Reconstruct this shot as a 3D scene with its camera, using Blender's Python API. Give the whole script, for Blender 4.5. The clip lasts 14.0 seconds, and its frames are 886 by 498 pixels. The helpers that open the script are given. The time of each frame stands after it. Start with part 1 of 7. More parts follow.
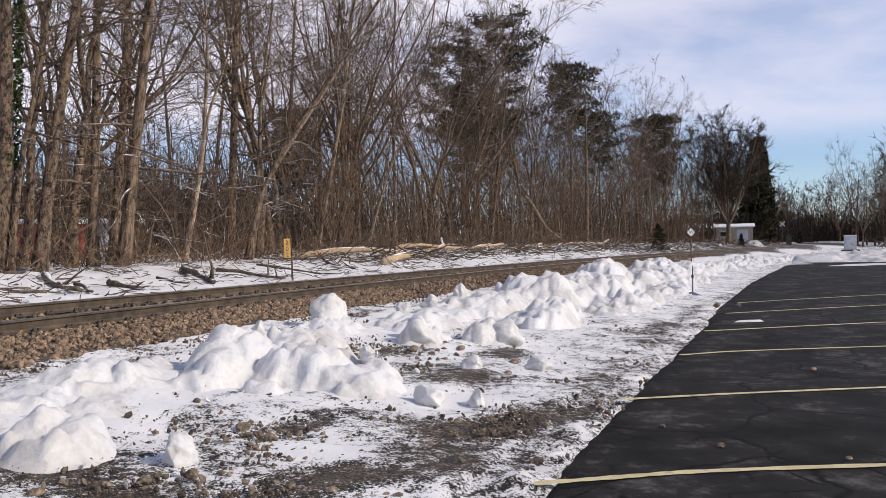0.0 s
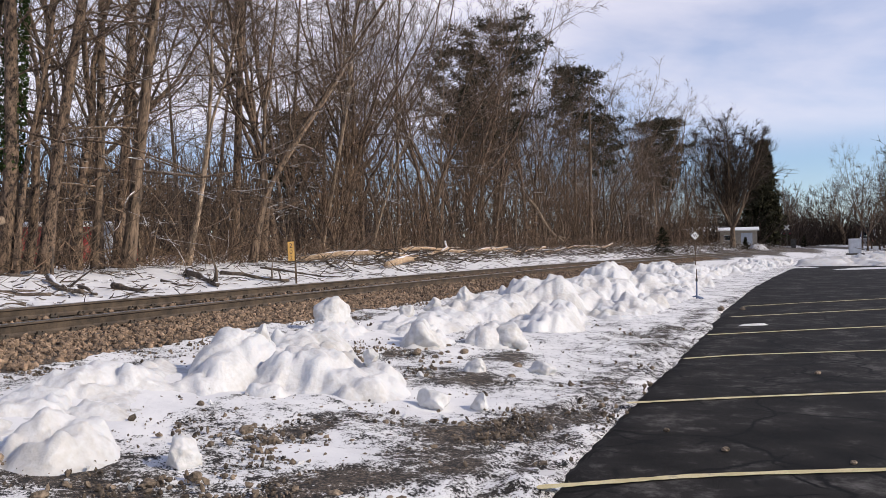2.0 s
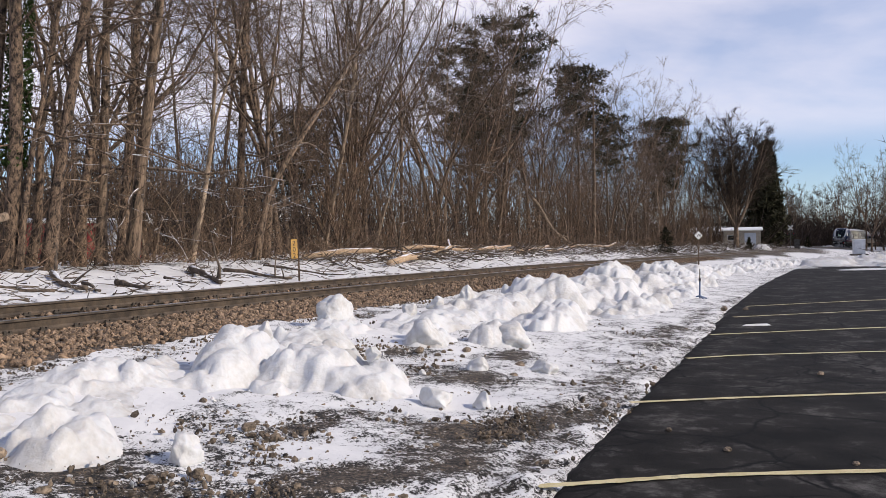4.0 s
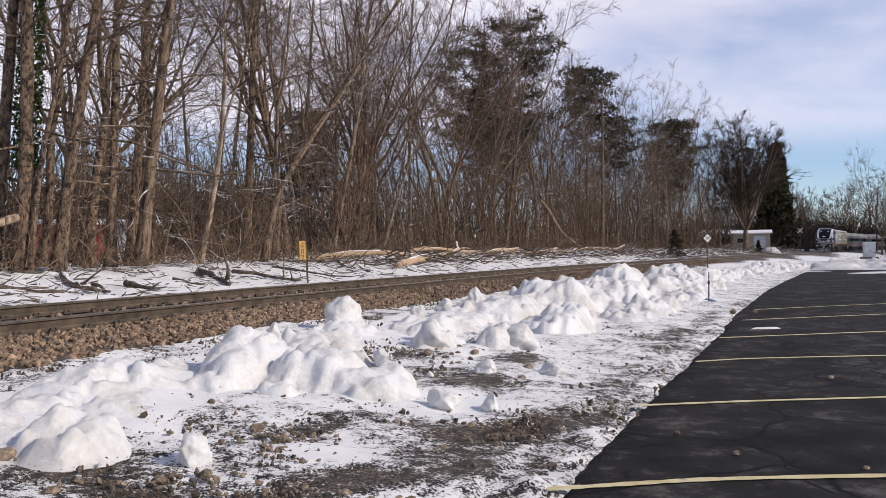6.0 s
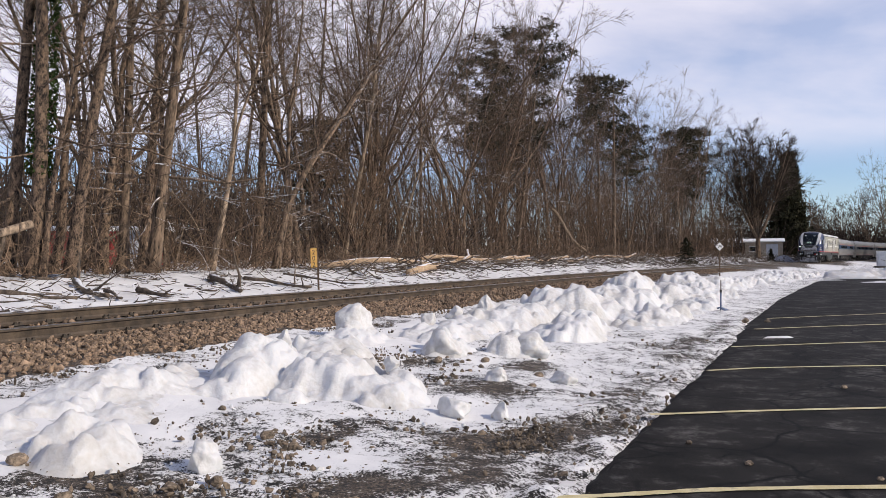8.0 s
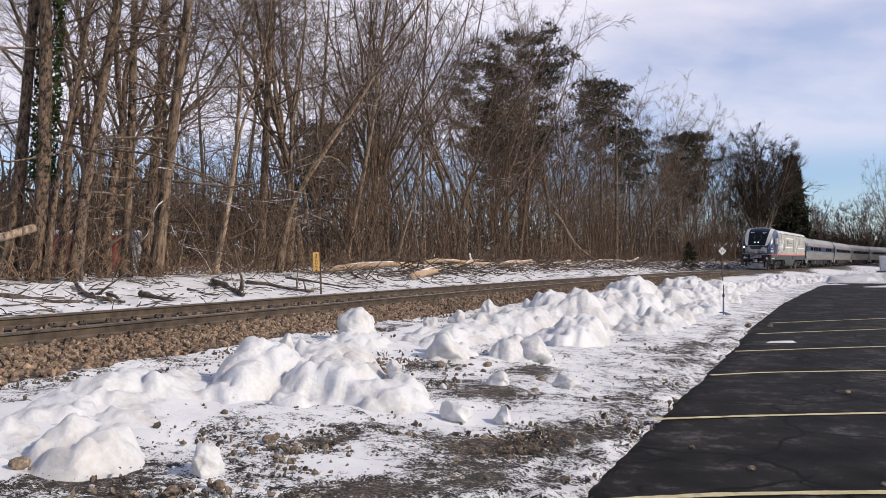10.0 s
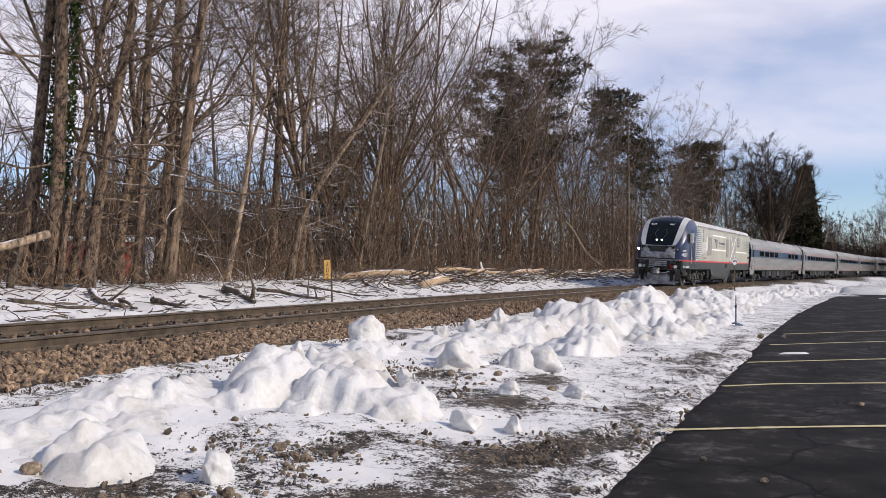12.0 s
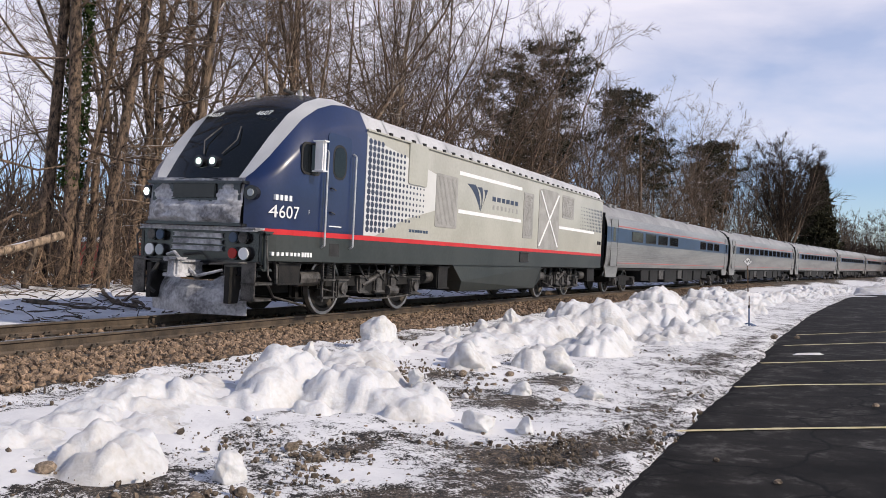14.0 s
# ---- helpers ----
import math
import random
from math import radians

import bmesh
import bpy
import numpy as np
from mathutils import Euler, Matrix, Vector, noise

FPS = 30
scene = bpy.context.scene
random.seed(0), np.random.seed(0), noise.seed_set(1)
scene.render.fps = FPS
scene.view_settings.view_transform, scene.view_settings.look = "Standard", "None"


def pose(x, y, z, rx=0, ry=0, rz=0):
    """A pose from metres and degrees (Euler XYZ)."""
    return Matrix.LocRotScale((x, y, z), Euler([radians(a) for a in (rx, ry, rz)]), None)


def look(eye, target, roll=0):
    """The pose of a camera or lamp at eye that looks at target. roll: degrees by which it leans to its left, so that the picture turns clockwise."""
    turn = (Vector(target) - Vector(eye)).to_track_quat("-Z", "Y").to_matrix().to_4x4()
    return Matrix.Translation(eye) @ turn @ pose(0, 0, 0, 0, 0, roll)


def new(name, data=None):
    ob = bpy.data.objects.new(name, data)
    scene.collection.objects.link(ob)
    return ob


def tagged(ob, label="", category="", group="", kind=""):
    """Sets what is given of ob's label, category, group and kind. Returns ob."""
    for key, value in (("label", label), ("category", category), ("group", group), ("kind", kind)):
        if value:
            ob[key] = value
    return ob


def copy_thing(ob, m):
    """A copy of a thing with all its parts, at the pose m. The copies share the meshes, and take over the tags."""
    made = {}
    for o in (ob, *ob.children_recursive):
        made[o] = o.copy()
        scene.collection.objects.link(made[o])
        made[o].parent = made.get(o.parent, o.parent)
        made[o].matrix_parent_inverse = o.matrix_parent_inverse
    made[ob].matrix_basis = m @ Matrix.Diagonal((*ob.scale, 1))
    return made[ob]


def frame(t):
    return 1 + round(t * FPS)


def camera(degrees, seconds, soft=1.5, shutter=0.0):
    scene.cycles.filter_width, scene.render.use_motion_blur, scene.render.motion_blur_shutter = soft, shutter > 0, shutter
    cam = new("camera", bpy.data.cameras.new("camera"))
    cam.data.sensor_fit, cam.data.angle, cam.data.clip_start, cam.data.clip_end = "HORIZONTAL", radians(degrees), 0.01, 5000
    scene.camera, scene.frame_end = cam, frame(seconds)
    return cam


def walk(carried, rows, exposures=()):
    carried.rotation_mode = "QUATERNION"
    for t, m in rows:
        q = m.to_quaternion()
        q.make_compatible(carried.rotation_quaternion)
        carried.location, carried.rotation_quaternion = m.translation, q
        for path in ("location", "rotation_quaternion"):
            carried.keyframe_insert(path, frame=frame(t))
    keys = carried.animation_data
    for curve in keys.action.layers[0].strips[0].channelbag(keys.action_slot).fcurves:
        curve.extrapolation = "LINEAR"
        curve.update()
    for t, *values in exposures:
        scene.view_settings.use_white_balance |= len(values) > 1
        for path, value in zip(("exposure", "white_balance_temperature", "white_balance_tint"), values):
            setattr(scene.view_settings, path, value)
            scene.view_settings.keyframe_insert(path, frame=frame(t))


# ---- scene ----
# ---------------------------------------------------------------- camera
EYE = Vector((0.0, 0.0, 0.745))


def turned(yaw, pitch, roll):
    """The camera's pose from degrees right of north, degrees up and degrees of lean."""
    a, b = radians(yaw), radians(pitch)
    aim = EYE + Vector((math.sin(a) * math.cos(b), math.cos(a) * math.cos(b), math.sin(b))) * 10
    return look(EYE, aim, roll)


cam = camera(56.9, 14.0, soft=0.6)
walk(cam, [(t, turned(a, b, c)) for t, a, b, c in (
    (0.0, 3.530, -0.111, -1.284), (0.5, 3.473, -0.043, -1.312), (1.0, 3.383, 0.079, -1.335), (1.5, 3.322, 0.142, -1.295),
    (2.0, 3.273, 0.120, -1.224), (2.5, 3.212, -0.007, -1.101), (3.0, 3.166, -0.088, -1.010), (5.5, 2.712, 0.196, -0.775),
    (6.0, 2.487, 0.168, -0.763), (6.5, 2.229, 0.259, -0.881), (7.0, 1.998, 0.481, -0.851), (7.5, 1.853, 0.677, -0.711),
    (8.0, 1.732, 0.711, -0.594), (10.5, 1.451, 1.133, -0.495), (11.0, 1.253, 1.276, -0.392), (11.5, 1.086, 1.445, -0.322),
    (12.0, 0.794, 1.607, -0.171), (12.5, 0.498, 1.633, -0.072), (13.0, 0.309, 1.624, -0.127), (13.5, 0.178, 1.638, -0.142),
    (14.0, -0.020, 1.640, -0.197))], exposures=((0.0, -0.18, 6960, 12.5), (14.0, -0.18, 6960, 12.5)))

# ---------------------------------------------------------------- sky, sun, exposure
SUN_AZ, SUN_EL = 112.0, 33.0  # degrees from north to the east, degrees up
world = bpy.data.worlds.new("winter_sky")
scene.world = world
world.use_nodes = True


def sky_nodes():
    nt = world.node_tree
    nt.nodes.clear()
    out, bg = nt.nodes.new("ShaderNodeOutputWorld"), nt.nodes.new("ShaderNodeBackground")
    sky = nt.nodes.new("ShaderNodeTexSky")
    sky.sky_type, sky.sun_disc = "NISHITA", False
    sky.sun_elevation, sky.sun_rotation = radians(SUN_EL), radians(SUN_AZ)
    sky.air_density, sky.dust_density, sky.ozone_density = 1.0, 0.15, 3.0
    geo = nt.nodes.new("ShaderNodeTexCoord")
    stretch = nt.nodes.new("ShaderNodeMapping")
    stretch.inputs["Scale"].default_value = (1.0, 1.0, 3.2)
    stretch.inputs["Location"].default_value = (0.35, 0.1, 0.2)
    clouds = nt.nodes.new("ShaderNodeTexNoise")
    clouds.inputs["Scale"].default_value, clouds.inputs["Detail"].default_value = 2.1, 7.0
    clouds.inputs["Roughness"].default_value, clouds.inputs["Distortion"].default_value = 0.5, 0.35
    ramp = nt.nodes.new("ShaderNodeValToRGB")
    ramp.color_ramp.elements[0].position, ramp.color_ramp.elements[1].position = 0.34, 0.55
    ramp.color_ramp.elements[0].color = (0.34, 0.34, 0.34, 1)
    ramp.color_ramp.elements[1].color = (0.92, 0.92, 0.92, 1)
    mix = nt.nodes.new("ShaderNodeMix")
    mix.data_type = "RGBA"
    mix.inputs["B"].default_value = (10.6, 10.7, 12.6, 1)
    nt.links.new(geo.outputs["Generated"], stretch.inputs["Vector"])
    nt.links.new(stretch.outputs["Vector"], clouds.inputs["Vector"])
    nt.links.new(clouds.outputs["Fac"], ramp.inputs["Fac"])
    # clouds thin out low over the horizon, where the clear blue shows
    xyz, low, both = nt.nodes.new("ShaderNodeSeparateXYZ"), nt.nodes.new("ShaderNodeMapRange"), nt.nodes.new("ShaderNodeMath")
    low.interpolation_type = "SMOOTHSTEP"
    low.inputs["From Min"].default_value, low.inputs["From Max"].default_value = 0.09, 0.17
    low.inputs["To Min"].default_value = 0.16
    both.operation = "MULTIPLY"
    nt.links.new(geo.outputs["Generated"], xyz.inputs["Vector"])
    nt.links.new(xyz.outputs["Z"], low.inputs["Value"])
    nt.links.new(ramp.outputs["Color"], both.inputs[0])
    # and are sparse overhead
    high, lim = nt.nodes.new("ShaderNodeMapRange"), nt.nodes.new("ShaderNodeMath")
    high.interpolation_type, lim.operation = "SMOOTHSTEP", "MULTIPLY"
    high.inputs["From Min"].default_value, high.inputs["From Max"].default_value = 0.40, 0.75
    high.inputs["To Min"].default_value, high.inputs["To Max"].default_value = 1.0, 0.14
    nt.links.new(xyz.outputs["Z"], high.inputs["Value"])
    nt.links.new(low.outputs["Result"], lim.inputs[0])
    nt.links.new(high.outputs["Result"], lim.inputs[1])
    nt.links.new(lim.outputs[0], both.inputs[1])
    nt.links.new(both.outputs[0], mix.inputs["Factor"])
    tint = nt.nodes.new("ShaderNodeMix")
    tint.data_type, tint.blend_type = "RGBA", "MULTIPLY"
    tint.inputs["Factor"].default_value = 1.0
    tint.inputs["B"].default_value = (1.15, 1.36, 1.72, 1)
    nt.links.new(sky.outputs["Color"], tint.inputs["A"])
    nt.links.new(tint.outputs["Result"], mix.inputs["A"])
    nt.links.new(mix.outputs["Result"], bg.inputs["Color"])
    bg.inputs["Strength"].default_value = 0.095
    nt.links.new(bg.outputs["Background"], out.inputs["Surface"])


sky_nodes()
sun = new("sun", bpy.data.lights.new("sun", "SUN"))
sun.data.energy, sun.data.angle, sun.data.color = 4.05, radians(0.6), (1.0, 0.93, 0.83)
sun.matrix_world = look((0, 0, 60), (-math.sin(radians(SUN_AZ)) * math.cos(radians(SUN_EL)),
                                     -math.cos(radians(SUN_AZ)) * math.cos(radians(SUN_EL)), 60 - math.sin(radians(SUN_EL))))


# ---------------------------------------------------------------- materials
def surface(name, base, alt, scale=4.0, rough=0.8, metal=0.0, bump=0.3, grain=60.0, depth=0.02, rnd=0.0, spread=(0.35, 0.65),
            third=None, coat=0.0, stretch=(1, 1, 1)):
    """A surface of two colours mixed at a large scale, broken up by fine grain, with relief from both."""
    m = bpy.data.materials.new(name)
    m.use_nodes = True
    nt = m.node_tree
    b = nt.nodes["Principled BSDF"]
    co = nt.nodes.new("ShaderNodeTexCoord")
    mp = nt.nodes.new("ShaderNodeMapping")
    mp.inputs["Scale"].default_value = stretch
    nt.links.new(co.outputs["Object"], mp.inputs["Vector"])
    big, fine = nt.nodes.new("ShaderNodeTexNoise"), nt.nodes.new("ShaderNodeTexNoise")
    for n, s in ((big, scale), (fine, grain)):
        n.inputs["Scale"].default_value, n.inputs["Detail"].default_value = s, 4.0
        nt.links.new(mp.outputs["Vector"], n.inputs["Vector"])
    add = nt.nodes.new("ShaderNodeMath")
    add.operation = "MULTIPLY_ADD"
    add.inputs[1].default_value = 0.45
    nt.links.new(fine.outputs["Fac"], add.inputs[0])
    half = nt.nodes.new("ShaderNodeMath")
    half.operation = "MULTIPLY_ADD"
    half.inputs[1].default_value, half.inputs[2].default_value = 0.85, -0.15
    nt.links.new(big.outputs["Fac"], half.inputs[0])
    nt.links.new(half.outputs[0], add.inputs[2])
    ramp = nt.nodes.new("ShaderNodeValToRGB")
    e = ramp.color_ramp.elements
    e[0].position, e[1].position = spread
    e[0].color, e[1].color = (*base, 1), (*alt, 1)
    if third:
        n = ramp.color_ramp.elements.new((spread[0] + spread[1]) / 2)
        n.color = (*third, 1)
    nt.links.new(add.outputs[0], ramp.inputs["Fac"])
    colour = ramp.outputs["Color"]
    if rnd:
        info = nt.nodes.new("ShaderNodeObjectInfo")
        isl = nt.nodes.new("ShaderNodeNewGeometry")
        s2 = nt.nodes.new("ShaderNodeMath")
        s2.operation = "ADD"
        nt.links.new(info.outputs["Random"], s2.inputs[0])
        nt.links.new(isl.outputs["Random Per Island"], s2.inputs[1])
        v = nt.nodes.new("ShaderNodeMapRange")
        v.inputs["From Max"].default_value = 2.0
        v.inputs["To Min"].default_value, v.inputs["To Max"].default_value = 1 - rnd, 1 + rnd
        nt.links.new(s2.outputs[0], v.inputs["Value"])
        hsv = nt.nodes.new("ShaderNodeHueSaturation")
        nt.links.new(colour, hsv.inputs["Color"])
        nt.links.new(v.outputs["Result"], hsv.inputs["Value"])
        colour = hsv.outputs["Color"]
    nt.links.new(colour, b.inputs["Base Color"])
    b.inputs["Roughness"].default_value, b.inputs["Metallic"].default_value = rough, metal
    b.inputs["Coat Weight"].default_value = coat
    if bump:
        bp = nt.nodes.new("ShaderNodeBump")
        bp.inputs["Strength"].default_value, bp.inputs["Distance"].default_value = bump, depth
        nt.links.new(add.outputs[0], bp.inputs["Height"])
        nt.links.new(bp.outputs["Normal"], b.inputs["Normal"])
    return m


STONE = surface("ballast_stone", (0.026, 0.018, 0.012), (0.30, 0.205, 0.134), 9, 0.85, bump=0.4, grain=70, depth=0.01, rnd=0.75)
STEEL_RUST = surface("rusty_rail_steel", (0.040, 0.029, 0.020), (0.115, 0.083, 0.056), 5, 0.62, metal=0.15, bump=0.2, grain=50, depth=0.003)
BARK = surface("bark", (0.012, 0.0085, 0.006), (0.25, 0.168, 0.112), 6.0, 0.92, bump=1.0, grain=24, depth=0.05, rnd=0.35, stretch=(1.8, 1.8, 0.9), spread=(0.36, 0.66))


# ---------------------------------------------------------------- the track's line
STEP = 0.25
LINE_S = np.arange(-70.0, 460.0, STEP)


def heading(s):
    h = 0.4131 + 0.003478 * s - 1.694e-5 * s * np.abs(s)
    flat = 0.4131 + 0.003478 * 140 - 1.694e-5 * 140 ** 2
    return np.where(s < 140, h, flat + 0.0024 * (np.minimum(s, 300) - 140))


LINE_H = heading(LINE_S)
_zero = int(np.argmin(np.abs(LINE_S)))
LINE_X, LINE_Y = np.cumsum(np.sin(LINE_H)) * STEP, np.cumsum(np.cos(LINE_H)) * STEP
LINE_X, LINE_Y = LINE_X - LINE_X[_zero] - 4.480, LINE_Y - LINE_Y[_zero] + 12.929
CANT = 0.0547


def grade(s):
    return -0.0018 * s


def plan(s, d):
    """The place d metres to the near side of the track's centre, s metres along it: x, y."""
    h = np.interp(s, LINE_S, LINE_H)
    return np.interp(s, LINE_S, LINE_X) + d * np.cos(h), np.interp(s, LINE_S, LINE_Y) - d * np.sin(h)


def along(x, y):
    """s and d of places x, y."""
    x, y = np.ravel(x), np.ravel(y)
    s, d = np.empty(len(x)), np.empty(len(x))
    for i in range(0, len(x), 20000):
        a, b = x[i:i + 20000, None], y[i:i + 20000, None]
        j = np.argmin((LINE_X[None, ::4] - a) ** 2 + (LINE_Y[None, ::4] - b) ** 2, axis=1) * 4
        h = LINE_H[j]
        dx, dy = a[:, 0] - LINE_X[j], b[:, 0] - LINE_Y[j]
        s[i:i + 20000] = LINE_S[j] + dx * np.sin(h) + dy * np.cos(h)
        d[i:i + 20000] = dx * np.cos(h) - dy * np.sin(h)
    return s, d


def track_pose(s, lift=0.0):
    """The pose of what stands on the rails, its front at s and heading back towards the camera's end."""
    x, y = plan(s, 0)
    h = float(np.interp(s, LINE_S, LINE_H))
    v = Vector((math.cos(h), -math.sin(h), 0))
    up = Vector((0, 0, 1)) * math.cos(CANT) + v * math.sin(CANT)
    side = -(v * math.cos(CANT) - Vector((0, 0, 1)) * math.sin(CANT))
    fore = Vector((-math.sin(h), -math.cos(h), 0))
    m = Matrix((side, fore, up)).transposed().to_4x4()
    m.translation = Vector((float(x), float(y), grade(s))) + up * lift
    return m


# ---------------------------------------------------------------- the lie of the land
PROFILE_D = np.array([-60.0, -30, -14, -9, -6.5, -5, -3.6, -2.6, -1.3, 1.3, 2.2, 3.5, 5.0, 6.5, 8.3, 12, 60])
PROFILE_L = np.array([0.40, 0.42, 0.46, 0.36, 0.10, -0.08, -0.2, -0.30, -0.13, -0.27, -0.38, -0.48, -0.64, -0.78, -0.88, -0.90, -0.90])
PROFILE_R = np.array([0.80, 0.80, 0.80, 0.60, 0.22, 0.02, -0.2, -0.30, -0.13, -0.27, -0.38, -0.48, -0.64, -0.78, -0.88, -0.90, -0.90])


def wobble(x, y, scale, seed):
    """Smooth noise of about -1 to 1 on arrays."""
    rng = np.random.RandomState(seed)
    out = np.zeros(np.shape(x))
    for k in range(9):
        a, w, ph = rng.uniform(0, 6.283), rng.uniform(0.55, 1.9) / scale, rng.uniform(0, 6.283)
        out = out + np.sin((x * math.cos(a) + y * math.sin(a)) * w * 2 + ph)
    return out / 4.2


def ground_height(x, y):
    s, d = along(x, y)
    f = np.clip((s - 12) / 25, 0, 1)
    z = np.interp(d, PROFILE_D, PROFILE_L) * (1 - f) + np.interp(d, PROFILE_D, PROFILE_R) * f
    far = np.clip((s - 110) / 60, 0, 1)
    z = np.where(d < -2.5, z * (1 - far) + np.minimum(z, 0.2) * far, z)
    return z, s, d


def mesh_np(name, verts, faces, material, parent=None, smooth=False):
    """One mesh object from arrays of vertices and of equal-sided faces."""
    verts, faces = np.asarray(verts, np.float32), np.asarray(faces, np.int32)
    me = bpy.data.meshes.new(name)
    n = faces.shape[1]
    me.vertices.add(len(verts))
    me.vertices.foreach_set("co", verts.ravel())
    me.loops.add(faces.size)
    me.loops.foreach_set("vertex_index", faces.ravel())
    me.polygons.add(len(faces))
    me.polygons.foreach_set("loop_start", np.arange(0, faces.size, n, dtype=np.int32))
    me.update(calc_edges=True)
    me.polygons.foreach_set("use_smooth", np.full(len(faces), smooth))
    me.materials.append(material)
    ob = new(name, me)
    ob.parent = parent
    return ob


def mesh_object(name, verts, faces, material, parent=None, smooth=False):
    me = bpy.data.meshes.new(name)
    me.from_pydata([tuple(v) for v in verts], [], [tuple(f) for f in faces])
    if smooth:
        me.polygons.foreach_set("use_smooth", [True] * len(me.polygons))
    me.materials.append(material)
    ob = new(name, me)
    ob.parent = parent
    return ob


def grid_faces(rows, cols):
    i = np.arange((rows - 1) * cols).reshape(rows - 1, cols)[:, :-1].ravel()
    return np.stack([i, i + 1, i + cols + 1, i + cols], 1)


def ground_cover():
    """Snow over gravel and brown soil; the share of snow comes with the mesh, the ragged edge from noise."""
    m = bpy.data.materials.new("snow_and_gravel_ground")
    m.use_nodes = True
    nt = m.node_tree
    b = nt.nodes["Principled BSDF"]
    co = nt.nodes.new("ShaderNodeTexCoord")

    def noise_tex(scale, detail, rough=0.6):
        n = nt.nodes.new("ShaderNodeTexNoise")
        n.inputs["Scale"].default_value, n.inputs["Detail"].default_value, n.inputs["Roughness"].default_value = scale, detail, rough
        nt.links.new(co.outputs["Object"], n.inputs["Vector"])
        return n.outputs["Fac"]

    def maths(op, a, b_, c=None):
        n = nt.nodes.new("ShaderNodeMath")
        n.operation = op
        for i, v in enumerate((a, b_, c)):
            if v is None:
                continue
            if isinstance(v, (int, float)):
                n.inputs[i].default_value = v
            else:
                nt.links.new(v, n.inputs[i])
        return n.outputs[0]

    def ramp(value, p0, p1, c0, c1):
        n = nt.nodes.new("ShaderNodeValToRGB")
        n.color_ramp.elements[0].position, n.color_ramp.elements[1].position = p0, p1
        n.color_ramp.elements[0].color, n.color_ramp.elements[1].color = c0, c1
        nt.links.new(value, n.inputs["Fac"])
        return n.outputs["Color"]

    share = nt.nodes.new("ShaderNodeAttribute")
    share.attribute_name = "snow_share"
    mid, fine, tiny = noise_tex(1.6, 6, 0.65), noise_tex(9, 5, 0.7), noise_tex(44, 4, 0.75)
    mask = maths("ADD", maths("MULTIPLY", mid, 1.3), maths("MULTIPLY", fine, 1.3))
    mask = maths("ADD", mask, maths("MULTIPLY", tiny, 1.5))
    mask = maths("ADD", maths("SUBTRACT", share.outputs["Fac"], 2.05), mask)
    fac = ramp(mask, 0.44, 0.56, (0, 0, 0, 1), (1, 1, 1, 1))
    soil = ramp(maths("ADD", maths("MULTIPLY", tiny, 0.6), maths("MULTIPLY", fine, 0.4)), 0.46, 0.60, (0.005, 0.004, 0.003, 1), (0.20, 0.150, 0.105, 1))
    snow = ramp(mid, 0.3, 0.7, (0.62, 0.62, 0.63, 1), (0.76, 0.755, 0.75, 1))
    mix = nt.nodes.new("ShaderNodeMix")
    mix.data_type = "RGBA"
    nt.links.new(fac, mix.inputs["Factor"])
    nt.links.new(soil, mix.inputs["A"])
    nt.links.new(snow, mix.inputs["B"])
    nt.links.new(mix.outputs["Result"], b.inputs["Base Color"])
    b.inputs["Roughness"].default_value = 0.75
    bare = maths("SUBTRACT", 1.0, fac)
    h = maths("ADD", maths("MULTIPLY", maths("MULTIPLY", tiny, bare), 0.6), maths("MULTIPLY", fac, 0.45))
    h = maths("ADD", h, maths("MULTIPLY", fine, 0.35))
    bp = nt.nodes.new("ShaderNodeBump")
    bp.inputs["Strength"].default_value, bp.inputs["Distance"].default_value = 1.0, 0.035
    nt.links.new(h, bp.inputs["Height"])
    nt.links.new(bp.outputs["Normal"], b.inputs["Normal"])
    return m


GROUND = ground_cover()


